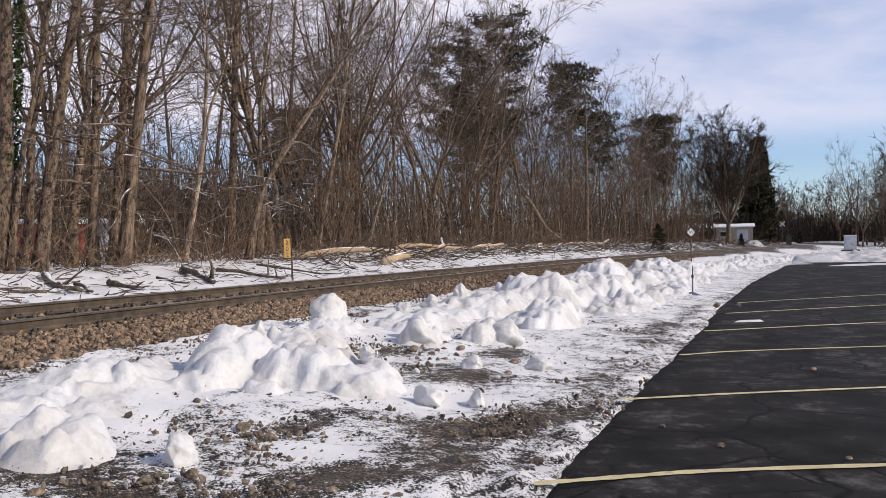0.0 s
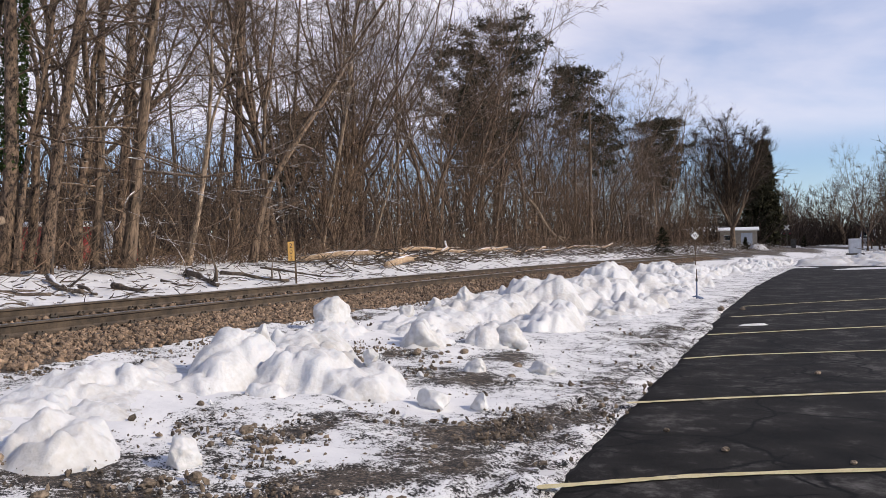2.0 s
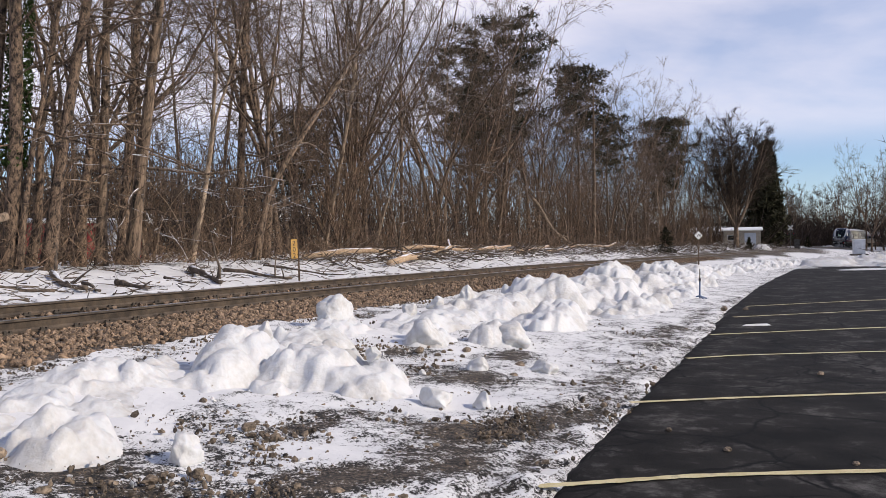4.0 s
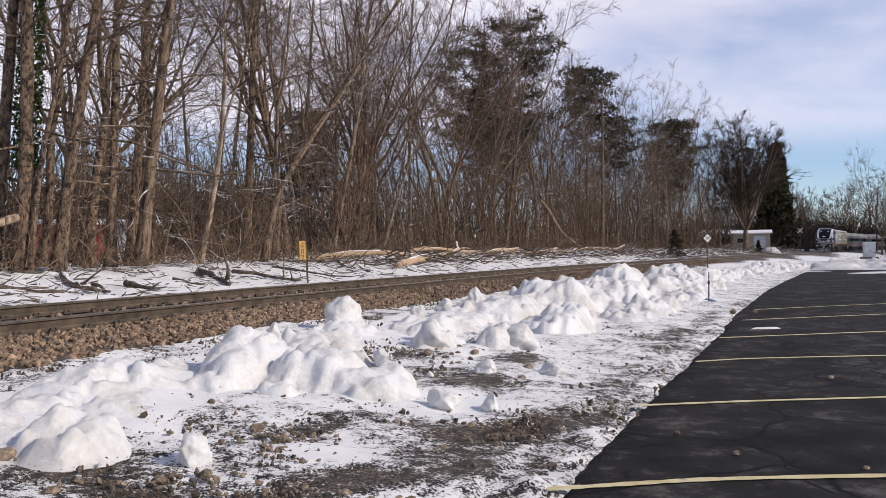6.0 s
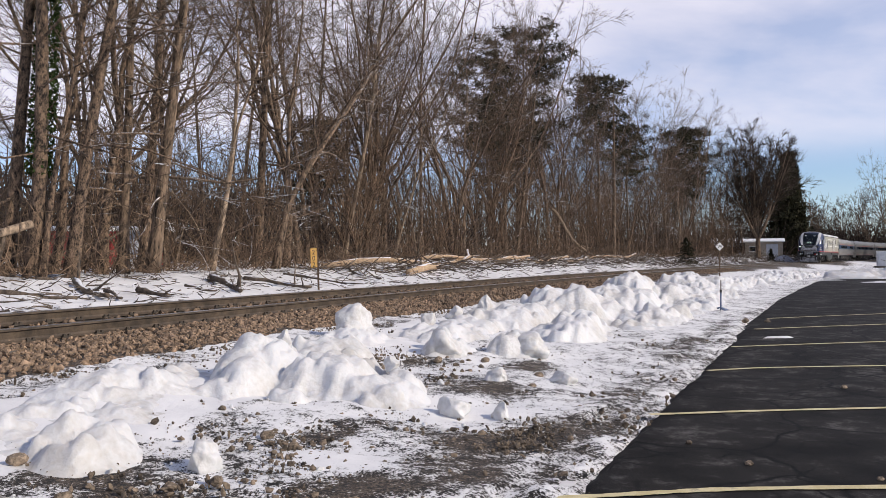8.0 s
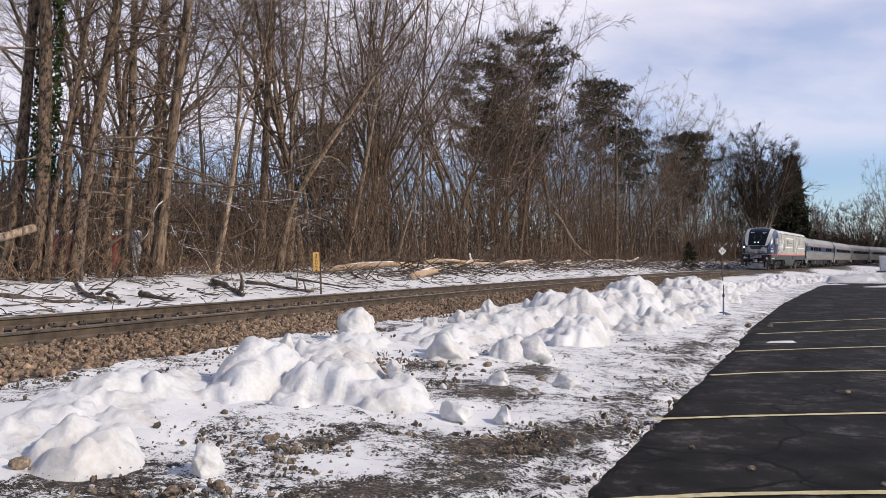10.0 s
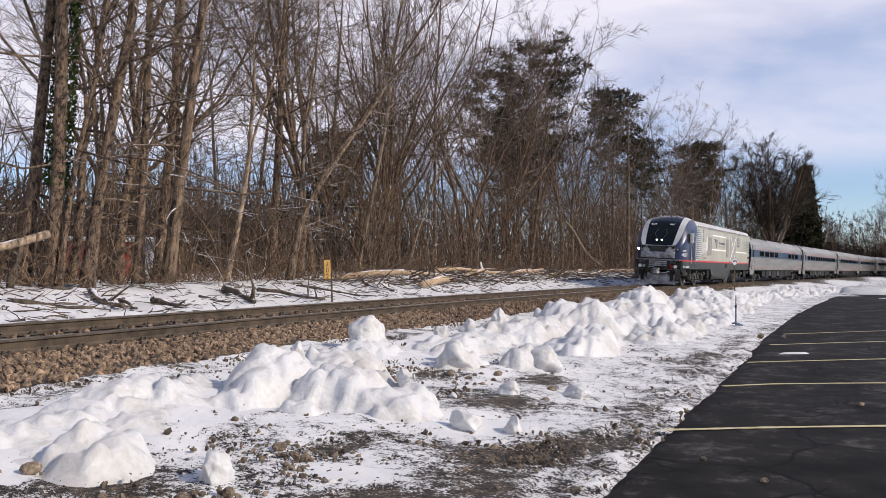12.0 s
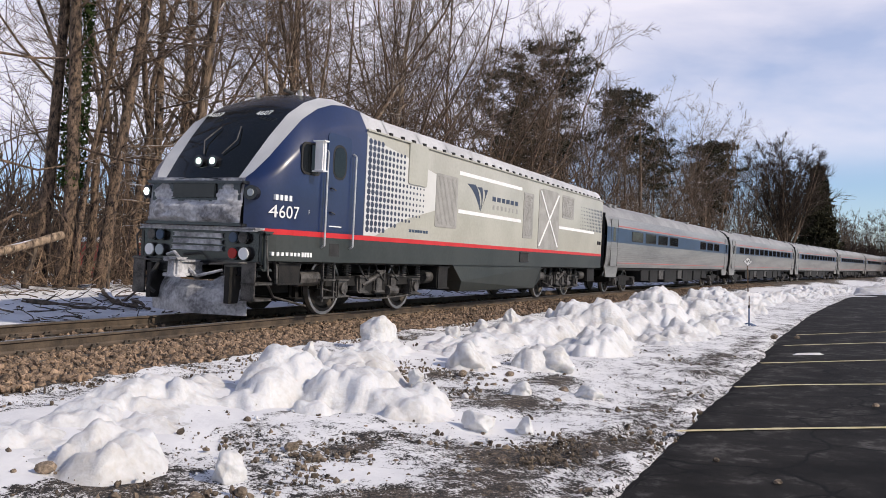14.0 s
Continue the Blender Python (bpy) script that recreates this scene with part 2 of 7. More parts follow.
def asphalt():
    """Worn asphalt: fine aggregate, pale salt blotches, thin cracks."""
    m = surface("worn_asphalt", (0.0085, 0.0078, 0.0073), (0.028, 0.0258, 0.0240), 1.7, 0.80, bump=0.6, grain=110, depth=0.006)
    nt = m.node_tree
    b = nt.nodes["Principled BSDF"]
    b.inputs["Specular IOR Level"].default_value = 0.09
    old = b.inputs["Base Color"].links[0].from_socket
    co = nt.nodes.new("ShaderNodeTexCoord")
    warp = nt.nodes.new("ShaderNodeTexNoise")
    warp.inputs["Scale"].default_value, warp.inputs["Detail"].default_value = 1.3, 5
    nt.links.new(co.outputs["Object"], warp.inputs["Vector"])
    add = nt.nodes.new("ShaderNodeMix")
    add.data_type = "VECTOR"
    add.inputs["Factor"].default_value = 0.35
    nt.links.new(co.outputs["Object"], add.inputs["A"])
    nt.links.new(warp.outputs["Color"], add.inputs["B"])
    vor = nt.nodes.new("ShaderNodeTexVoronoi")
    vor.feature = "DISTANCE_TO_EDGE"
    vor.inputs["Scale"].default_value = 0.75
    nt.links.new(add.outputs["Result"], vor.inputs["Vector"])
    crack = nt.nodes.new("ShaderNodeValToRGB")
    crack.color_ramp.elements[0].position, crack.color_ramp.elements[1].position = 0.005, 0.016
    crack.color_ramp.elements[0].color, crack.color_ramp.elements[1].color = (1, 1, 1, 1), (0, 0, 0, 1)
    nt.links.new(vor.outputs["Distance"], crack.inputs["Fac"])
    salt = nt.nodes.new("ShaderNodeTexNoise")
    salt.inputs["Scale"].default_value, salt.inputs["Detail"].default_value, salt.inputs["Roughness"].default_value = 1.7, 12, 0.80
    nt.links.new(co.outputs["Object"], salt.inputs["Vector"])
    sr = nt.nodes.new("ShaderNodeValToRGB")
    sr.color_ramp.elements[0].position, sr.color_ramp.elements[1].position = 0.53, 0.70
    sr.color_ramp.elements[1].color = (0.55, 0.55, 0.55, 1)
    nt.links.new(salt.outputs["Fac"], sr.inputs["Fac"])
    m1, m2 = nt.nodes.new("ShaderNodeMix"), nt.nodes.new("ShaderNodeMix")
    for mm, c in ((m1, (0.20, 0.19, 0.18, 1)), (m2, (0.006, 0.006, 0.006, 1))):
        mm.data_type = "RGBA"
        mm.inputs["B"].default_value = c
    nt.links.new(sr.outputs["Color"], m1.inputs["Factor"])
    nt.links.new(old, m1.inputs["A"])
    # finer cracks in patches
    web = nt.nodes.new("ShaderNodeTexVoronoi")
    web.feature = "DISTANCE_TO_EDGE"
    web.inputs["Scale"].default_value = 2.6
    nt.links.new(add.outputs["Result"], web.inputs["Vector"])
    thin = nt.nodes.new("ShaderNodeMapRange")
    thin.inputs["From Min"].default_value, thin.inputs["From Max"].default_value = 0.014, 0.040
    thin.inputs["To Min"].default_value, thin.inputs["To Max"].default_value = 1.0, 0.0
    nt.links.new(web.outputs["Distance"], thin.inputs["Value"])
    where = nt.nodes.new("ShaderNodeMapRange")
    where.inputs["From Min"].default_value, where.inputs["From Max"].default_value = 0.50, 0.60
    nt.links.new(warp.outputs["Fac"], where.inputs["Value"])
    part_ = nt.nodes.new("ShaderNodeMath")
    part_.operation = "MULTIPLY"
    nt.links.new(thin.outputs["Result"], part_.inputs[0])
    nt.links.new(where.outputs["Result"], part_.inputs[1])
    both = nt.nodes.new("ShaderNodeMath")
    both.operation = "MAXIMUM"
    nt.links.new(crack.outputs["Color"], both.inputs[0])
    nt.links.new(part_.outputs[0], both.inputs[1])
    nt.links.new(both.outputs[0], m2.inputs["Factor"])
    nt.links.new(m1.outputs["Result"], m2.inputs["A"])
    nt.links.new(m2.outputs["Result"], b.inputs["Base Color"])
    return m


LOT = asphalt()
PAINT = surface("worn_yellow_line_paint", (0.50, 0.42, 0.22), (0.30, 0.26, 0.17), 5, 0.7, bump=0.3, grain=60, depth=0.003, spread=(0.42, 0.72), third=(0.62, 0.54, 0.32))
RAIL_TOP = surface("polished_rail_top", (0.42, 0.41, 0.40), (0.55, 0.53, 0.50), 6, 0.28, metal=0.9, bump=0.05, grain=80, depth=0.001)
CLIP = surface("dark_rail_clip", (0.03, 0.024, 0.018), (0.07, 0.055, 0.04), 20, 0.7, metal=0.3, bump=0.2, grain=80, depth=0.003)
TIE = surface("weathered_tie_timber", (0.06, 0.05, 0.04), (0.14, 0.12, 0.10), 4, 0.9, bump=0.6, grain=30, depth=0.01, stretch=(0.5, 4, 4))
GRAVEL = surface("loose_gravel", (0.034, 0.026, 0.018), (0.27, 0.205, 0.145), 9, 0.9, bump=0.4, grain=70, depth=0.01, rnd=0.6)

# ---------------------------------------------------------------- ground, one sheet to the horizon


def spaced(fine0, fine1, step, far0, far1, grow):
    mid = list(np.arange(fine0, fine1, step))
    up, st = [mid[-1]], step
    while up[-1] < far1:
        st *= grow
        up.append(up[-1] + st)
    dn, st = [mid[0]], step
    while dn[-1] > far0:
        st *= grow
        dn.append(dn[-1] - st)
    return np.array(dn[:0:-1] + mid + up[1:])


def lot_edge(s):
    """How far from the track's centre the asphalt begins."""
    return np.interp(s, (-9, -5, -1.4, 2.2, 6.4, 14.6, 37, 52), (7.92, 7.97, 8.07, 8.28, 8.47, 8.55, 8.72, 8.60)) + 0.05 * wobble(s, s * 0, 0.9, 5) + 0.03 * wobble(s, s * 0, 0.22, 6)


def make_ground():
    gx, gy = spaced(-9, 9, 0.095, -3200, 3200, 1.10), spaced(3.5, 19, 0.095, -3200, 3200, 1.10)
    x, y = [a.ravel() for a in np.meshgrid(gx, gy)]
    z, s, d = ground_height(x, y)
    near = np.hypot(x, y) < 120
    rough = 0.035 * wobble(x, y, 0.9, 1) + 0.018 * wobble(x, y, 0.28, 2)
    lift = np.where((d > 2.0) & (d < lot_edge(s) - 0.2), 1.0, np.where(d < -3, 1.6, 0.0))
    z = z + rough * lift * near
    # the snow's share: bare ballast, patchy verge, bare gravel by the lot, whole snow elsewhere
    share = np.full(len(x), 1.1)
    share = np.where((d > -2.9) & (d < 2.25), -0.4, share)
    share = np.where((d >= 2.25) & (d < 3.0), 0.62, share)
    verge = (d >= 4.6) & (d < 8.6)
    def patch(s0, d0, rs, rd, turn=0.0):
        a, b = s - s0, d - d0
        return np.exp(-((a * math.cos(turn) + b * math.sin(turn)) / rs) ** 2 - ((b * math.cos(turn) - a * math.sin(turn)) / rd) ** 2)

    bare = 1.1 * patch(-3.2, 7.25, 1.6, 0.44, 0.45) + 0.6 * patch(-4.7, 7.2, 0.6, 0.3, 0.4) + 0.9 * patch(-6.2, 5.05, 0.45, 0.4) + 0.7 * patch(-5.4, 6.6, 0.7, 0.36, 0.6) + 0.7 * patch(-4.1, 5.8, 0.7, 0.24, 0.3) + 1.0 * patch(0.05, 4.55, 0.55, 0.42) \
        + 0.9 * patch(-1.2, 6.0, 0.75, 0.55, 0.8) + 0.7 * patch(0.9, 6.2, 0.6, 0.4) + 0.65 * patch(0.3, 7.7, 1.3, 0.30) + 0.55 * patch(4.2, 7.75, 2.6, 0.35) + 0.6 * patch(-5.9, 5.5, 0.4, 0.45) \
        + 0.5 * patch(9.5, 8.0, 4.0, 0.25) + 0.5 * patch(-6.6, 6.3, 1.0, 0.6)
    fresh = 1.3 * patch(-4.65, 6.42, 0.55, 0.24, 0.5) + 0.7 * patch(-3.9, 7.75, 0.7, 0.16, 0.3) + 0.8 * patch(-2.3, 6.55, 0.9, 0.28, 0.6)
    share = np.where(verge, 0.67 - 0.46 * bare + 0.36 * fresh, share)
    rim = d - lot_edge(s)
    share = np.where((rim > -0.45) & (d < 60), np.minimum(share, 0.56), share)
    # the verge's ragged rim laps onto the asphalt
    lap = 0.045 * wobble(x, y, 0.30, 41) + 0.04 * wobble(x, y, 0.12, 42)
    z = np.where((rim > -0.5) & (rim < 0.45) & (s < 56), -0.872 - 0.07 * np.clip((rim + 0.2) / 0.3, 0, 1) + 0.8 * lap * np.clip((rim + 0.5) / 0.3, 0, 1), z)
    share = np.where(d < -2.9, 1.12, share)
    share = np.where(d < -8.5, 0.60 + 0.1 * wobble(x, y, 4, 8), share)
    share = np.where((d < -2.9) & (s > 55), np.clip(1.05 - (s - 45) / 50, 0.50, 1.05), share)
    ob = mesh_np("ground", np.stack([x, y, z], 1), grid_faces(len(gy), len(gx)), GROUND, smooth=True)
    at = ob.data.attributes.new("snow_share", "FLOAT", "POINT")
    at.data.foreach_set("value", share.astype(np.float32))
    return tagged(ob, "snowy ground with bare gravel and brown soil showing through", "ground", kind="structure")


make_ground()


def make_lot():
    ss = np.concatenate([np.arange(-24, 30, 0.12), np.arange(30, 53.5, 0.5)])
    dd = np.array([0, 0.12, 0.4, 1.0, 2.5, 6, 14, 30, 70])
    s, k = [a.ravel() for a in np.meshgrid(ss, dd, indexing="ij")]
    d = lot_edge(s) + k
    x, y = plan(s, d)
    z = np.where(k == 0, -0.93, -0.856) + 0.004 * wobble(x, y, 0.6, 3)
    ob = mesh_np("parking_lot", np.stack([x, y, z], 1), grid_faces(len(ss), len(dd))[:, ::-1], LOT, smooth=True)
    tagged(ob, "dark worn asphalt parking lot with cracks and salt stains", "parking lot", kind="structure")


make_lot()


def painted_line(a, b, c, width):
    """A line of worn paint that bends at its free end, from the verge into the lot."""
    n = 60
    t = np.linspace(0, 1, n)
    a, b, c = (np.array(p) for p in (a, b, c))
    p = np.where((t < 0.45)[:, None], a + (b - a) * (t / 0.45)[:, None] , b + (c - b) * ((t - 0.45) / 0.55)[:, None])
    p = np.stack([np.convolve(np.pad(p[:, i], 6, mode="edge"), np.ones(13) / 13, "valid") for i in (0, 1)], 1)
    p[0], p[-1] = a, c
    tang = np.gradient(p, axis=0)
    tang /= np.linalg.norm(tang, axis=1)[:, None]
    nor = np.stack([-tang[:, 1], tang[:, 0]], 1)
    w = width / 2 * (1 + 0.12 * np.sin(np.arange(n) * 1.7) + 0.1 * np.sin(np.arange(n) * 0.63))[:, None]
    v = np.concatenate([p + nor * w, p - nor * w])
    v = np.column_stack([v, np.full(len(v), -0.8465)])
    i = np.arange(n - 1)
    ob = mesh_np("parking_line", v, np.stack([i + n, i + n + 1, i + 1, i], 1), PAINT)
    return tagged(ob, "worn pale yellow parking line painted on the asphalt", "parking line", "parking lines", "structure")


for a, b, c, w in (((0.90, 5.42), (2.14, 5.57), (6.6, 5.42), 0.085), ((2.32, 8.23), (3.52, 8.34), (8.2, 8.50), 0.085),
                   ((4.02, 11.32), (4.91, 11.55), (11.5, 11.62), 0.085), ((5.5, 14.25), (7.25, 14.56), (14.0, 15.6), 0.10),
                   ((7.3, 17.6), (9.0, 18.05), (16.0, 19.7), 0.10), ((8.85, 20.55), (10.5, 21.1), (18.5, 23.5), 0.10)):
    painted_line(a, b, c, w)

# ---------------------------------------------------------------- snow banks


def bank_mesh(name, ss, dd, mounds, lumps, label, seed, taper=0.06):
    """A heaped bank as a height field over the verge: broad mounds with many rounded clods on them."""
    rng = np.random.RandomState(seed)
    S, D = np.meshgrid(ss, dd, indexing="ij")
    H = np.zeros(S.shape)
    for s0, d0, rs, rd, h, flat in mounds:
        warp = 0.16 * wobble(S, D, 0.55, seed + 3) + 0.07 * wobble(S, D, 0.22, seed + 4)
        q = np.sqrt(((S - s0) / rs) ** 2 + ((D - d0) / rd) ** 2) + warp
        q = np.maximum(q, 0)
        H = np.maximum(H, h * 1.06 * np.clip(1 - q ** flat, 0, 1) ** 1.2)
    soft = np.clip(H / 0.18, 0, 1)
    H = H + soft * (0.10 * np.abs(wobble(S, D, 0.50, seed)) - 0.05 + 0.05 * np.abs(wobble(S, D, 0.23, seed + 1)) + 0.02 * wobble(S, D, 0.10, seed + 2))
    ds = np.gradient(ss)
    for _ in range(lumps):
        s0, d0 = rng.uniform(ss[0] + 0.6, ss[-1] - 0.6), rng.uniform(dd[0] + 0.4, dd[-1] - 0.5)
        i, j = np.searchsorted(ss, s0), np.searchsorted(dd, d0)
        r = (0.06 + 0.26 * rng.rand() ** 1.8) * (1 + max(s0, 0) / 70)
        if H[i, j] < 0.12:
            continue
        k, l = int(r * 1.6 / max(ds[i], 0.01)) + 2, int(r * 1.6 / (dd[1] - dd[0])) + 2
        sl = (slice(max(i - k, 0), i + k), slice(max(j - l, 0), j + l))
        q = np.sqrt(((S[sl] - s0) / (r * rng.uniform(0.8, 1.3))) ** 2 + ((D[sl] - d0) / r) ** 2)
        tilt = rng.normal(0, 0.38, 2)
        top = H[i, j] + r * rng.uniform(0.0, 0.34) + tilt[0] * (S[sl] - s0) + tilt[1] * (D[sl] - d0)
        dome = top - r * 1.1 * np.clip(q, 0, 2) ** 4
        H[sl] = np.maximum(H[sl], dome)
    x, y = plan(S.ravel(), D.ravel())
    z, _, _ = ground_height(x, y)
    flat_h = H.ravel()
    extra = np.zeros(len(x))
    big = 1.0 if name == "snow_bank" else 3.0
    for i in np.nonzero(flat_h > 0.02)[0]:
        q = Vector((x[i] / big, y[i] / big, seed + flat_h[i] * 0.8))
        q = q + 0.14 * noise.noise_vector(q * 2.3)
        rise = 0.0
        for scale, deep, amp in ((1.8, 0.055, 0.085), (4.0, 0.040, 0.046), (9.0, 0.018, 0.019)):
            far, cells = noise.voronoi(q * scale)
            gap = min((far[1] - far[0]) / 0.34, 1.0)
            toss = noise.cell(cells[0] * 7.3)
            rise += amp * (toss * 0.5) - deep * (1 - gap) ** 2 + deep * 0.5 * (1 - min(far[0] * 1.3, 1) ** 2)
        extra[i] = big * (rise + 0.018 * noise.noise(q * 14)) * min(flat_h[i] / 0.13, 1)
    H = (flat_h + extra).reshape(H.shape)
    for _ in range(1 if name == "snow_bank" else 0):
        P = np.pad(H, 1, mode="edge")
        H = 0.5 * H + 0.125 * (P[2:, 1:-1] + P[:-2, 1:-1] + P[1:-1, 2:] + P[1:-1, :-2])
    edge = np.minimum(np.minimum(S - ss[0], ss[-1] - S), np.minimum(D - dd[0], dd[-1] - D)).ravel()
    H = np.where(edge < 0.02, -0.2, H.ravel()) - taper
    ob = mesh_np(name, np.stack([x, y, z + H], 1), grid_faces(len(ss), len(dd))[:, ::-1], SNOWBANK, smooth=True)
    return tagged(ob, label, "snow bank", kind="stuff")


def snow_material():
    m = surface("old_ploughed_snow", (0.47, 0.45, 0.42), (0.62, 0.62, 0.62), 1.1, 0.55, bump=0.6, grain=16, depth=0.05, spread=(0.3, 0.55))
    b = m.node_tree.nodes["Principled BSDF"]
    b.inputs["Subsurface Weight"].default_value = 0.25
    b.inputs["Subsurface Radius"].default_value = (0.04, 0.05, 0.06)
    b.inputs["Subsurface Scale"].default_value = 0.6
    return m


SNOWBANK = snow_material()


def growing(a, b, st, grow):
    out = [a]
    while out[-1] < b:
        out.append(out[-1] + st)
        st *= grow
    return np.array(out)


bank_mesh("snow_bank", growing(-9.0, 66, 0.024, 1.0042), np.arange(2.5, 8.0, 0.032), (
    (-2.45, 4.15, 1.25, 0.62, 0.42, 2.6), (-2.35, 4.85, 1.15, 0.62, 0.40, 2.8), (-2.45, 5.5, 0.75, 0.55, 0.24, 2.6), (-1.0, 4.0, 0.9, 0.5, 0.26, 2.4), (0.9, 3.45, 1.2, 0.55, 0.24, 2.2), (-3.9, 3.5, 1.7, 0.75, 0.16, 2.0), (-5.2, 3.75, 1.6, 0.75, 0.12, 2.0), (-5.7, 4.72, 0.48, 0.42, 0.22, 2.8), (-6.8, 4.2, 1.2, 0.7, 0.11, 2.2), (1.2, 4.85, 0.8, 0.45, 0.24, 2.6), (2.2, 5.6, 0.8, 0.55, 0.30, 2.8),
    (3.5, 4.1, 1.9, 0.8, 0.29, 2.2), (6.2, 4.3, 2.2, 1.0, 0.42, 2.2), (9.2, 4.8, 2.6, 1.2, 0.72, 2.0), (5.6, 5.7, 2.2, 0.8, 0.40, 2.2),
    (12.5, 5.2, 2.8, 1.5, 0.62, 2.2), (16.2, 4.8, 2.4, 1.3, 0.90, 1.7), (19.0, 5.6, 3.2, 1.6, 0.52, 2.2), (25.5, 5.0, 3.6, 1.5, 0.66, 1.9),
    (22.5, 6.0, 3.0, 1.3, 0.42, 2.2), (31.0, 5.4, 4.0, 1.5, 0.46, 2.1), (38.0, 5.8, 5.0, 1.5, 0.36, 2.1), (47.0, 6.2, 6.5, 1.6, 0.30, 2.1),
    (57.0, 6.2, 7.0, 1.8, 0.36, 2.1), (10.5, 6.4, 3.2, 0.9, 0.30, 2.2), (16.5, 6.8, 4.0, 0.8, 0.26, 2.2)),
    330, "heaped ploughed snow bank of rounded white clods beside the track", 11)
bank_mesh("far_snow_bank", growing(50.0, 78, 0.22, 1.004), np.arange(8.2, 62, 0.3), (
    (57, 10, 5, 4, 0.5, 2), (57, 15, 4.6, 4, 0.55, 2), (57, 21, 4.8, 5, 0.65, 2), (58, 28, 5, 5, 0.8, 2), (58, 36, 5, 6, 1.2, 2), (58, 46, 5, 8, 1.1, 2),
    (66, 14, 8, 7, 0.55, 2), (67, 26, 8, 9, 0.85, 2), (68, 42, 8, 12, 1.2, 2)),
    900, "low ploughed snow bank along the far edge of the lot", 23)


def snow_clod(s, d, w, h, seed, tall=1.0, lift=0.0, lean=0.0):
    """A single lump of thrown snow: a rounded block with worn corners and dents."""
    bm = bmesh.new()
    bmesh.ops.create_icosphere(bm, subdivisions=4, radius=1.0)
    r2 = random.Random(seed)
    cuts = []
    for _ in range(12):
        n = Vector((r2.gauss(0, 1), r2.gauss(0, 1), r2.gauss(0, 0.7))).normalized()
        cuts.append((n, r2.uniform(0.55, 0.88)))
    for v in bm.verts:
        p = v.co.normalized()
        for n, lim in cuts:
            over = p.dot(n) - lim
            if over > 0:
                p = p - n * over * 0.97
        p = p * (1 + 0.20 * noise.noise(v.co * 1.6 + Vector((seed * 3.1, 0, 0))) + 0.16 * (0.4 - noise.voronoi(v.co * 1.9 + Vector((0, seed, 0)))[0][0]) + 0.07 * noise.noise(v.co * 5 + Vector((0, 0, seed))) + 0.04 * noise.noise(v.co * 11))
        v.co = Vector((p.x * w * 0.56, p.y * w * 0.48, (p.z + 0.42) * h / 1.35))
        k = max(v.co.z / h, 0)
        v.co.x = v.co.x * (1 - (1 - tall) * k) + lean * max(v.co.z, 0)
        v.co.y *= 1 - (1 - tall) * k
    me = bpy.data.meshes.new("snow_clod")
    bm.to_mesh(me)
    bm.free()
    me.polygons.foreach_set("use_smooth", [True] * len(me.polygons))
    me.materials.append(SNOWBANK)
    x, y = plan(s, d)
    z = float(ground_height(np.array([x]), np.array([y]))[0][0])
    ob = new("snow_clod", me)
    ob.matrix_world = pose(float(x), float(y), z + lift, 0, 0, seed * 47 % 360 if tall < 1 else -20 + seed * 13 % 30)
    return tagged(ob, "rounded lump of old white snow lying on the verge", "snow lump", "snow lumps")


for i, (s, d, w, h, tall, lift) in enumerate((
        (1.25, 3.25, 0.66, 0.47, 0.92, 0.06), (-5.44, 5.51, 0.34, 0.20, 0.6, -0.02), (2.0, 5.75, 0.80, 0.38, 0.9, -0.02),
        (0.84, 4.94, 0.56, 0.38, 0.9, -0.02), (3.1, 3.7, 0.36, 0.22, 0.75, 0.12), (5.9, 3.75, 0.46, 0.29, 0.75, 0.2), (-0.62, 6.17, 0.36, 0.19, 0.8, -0.02),
        (-2.61, 6.36, 0.34, 0.20, 0.8, -0.02), (-2.43, 6.8, 0.22, 0.14, 0.65, -0.01), (-0.13, 6.86, 0.42, 0.17, 0.7, -0.02), (-2.1, 4.12, 0.20, 0.17, 0.8, 0.32),
        (4.3, 3.75, 0.38, 0.20, 0.75, 0.16), (-7.2, 3.9, 0.6, 0.30, 0.9, 0.0), (-1.75, 5.3, 0.24, 0.15, 0.8, 0.18))):
    snow_clod(s, d, w, h, i + 1, tall, lift)

# ---------------------------------------------------------------- ballast and loose stones
rng = np.random.RandomState(4)
ICO_V = np.array([(x, y, z) for x, y, z in ((0, 0, 1), (0.89, 0, 0.45), (0.28, 0.85, 0.45), (-0.72, 0.53, 0.45), (-0.72, -0.53, 0.45), (0.28, -0.85, 0.45),
                                            (0.72, 0.53, -0.45), (-0.28, 0.85, -0.45), (-0.89, 0, -0.45), (-0.28, -0.85, -0.45), (0.72, -0.53, -0.45), (0, 0, -1))])
ICO_F = np.array([(0, i + 1, (i + 1) % 5 + 1) for i in range(5)] + [(i + 1, i + 6, (i + 1) % 5 + 1) for i in range(5)]
                 + [((i + 1) % 5 + 1, i + 6, (i + 1) % 5 + 6) for i in range(5)] + [(i + 6, 11, (i + 1) % 5 + 6) for i in range(5)])
OCT_V = np.array([(1, 0, 0), (0, 1, 0), (-1, 0, 0), (0, -1, 0), (0, 0, 1), (0, 0, -1.0)])
OCT_F = np.array([(0, 1, 4), (1, 2, 4), (2, 3, 4), (3, 0, 4), (1, 0, 5), (2, 1, 5), (3, 2, 5), (0, 3, 5)])


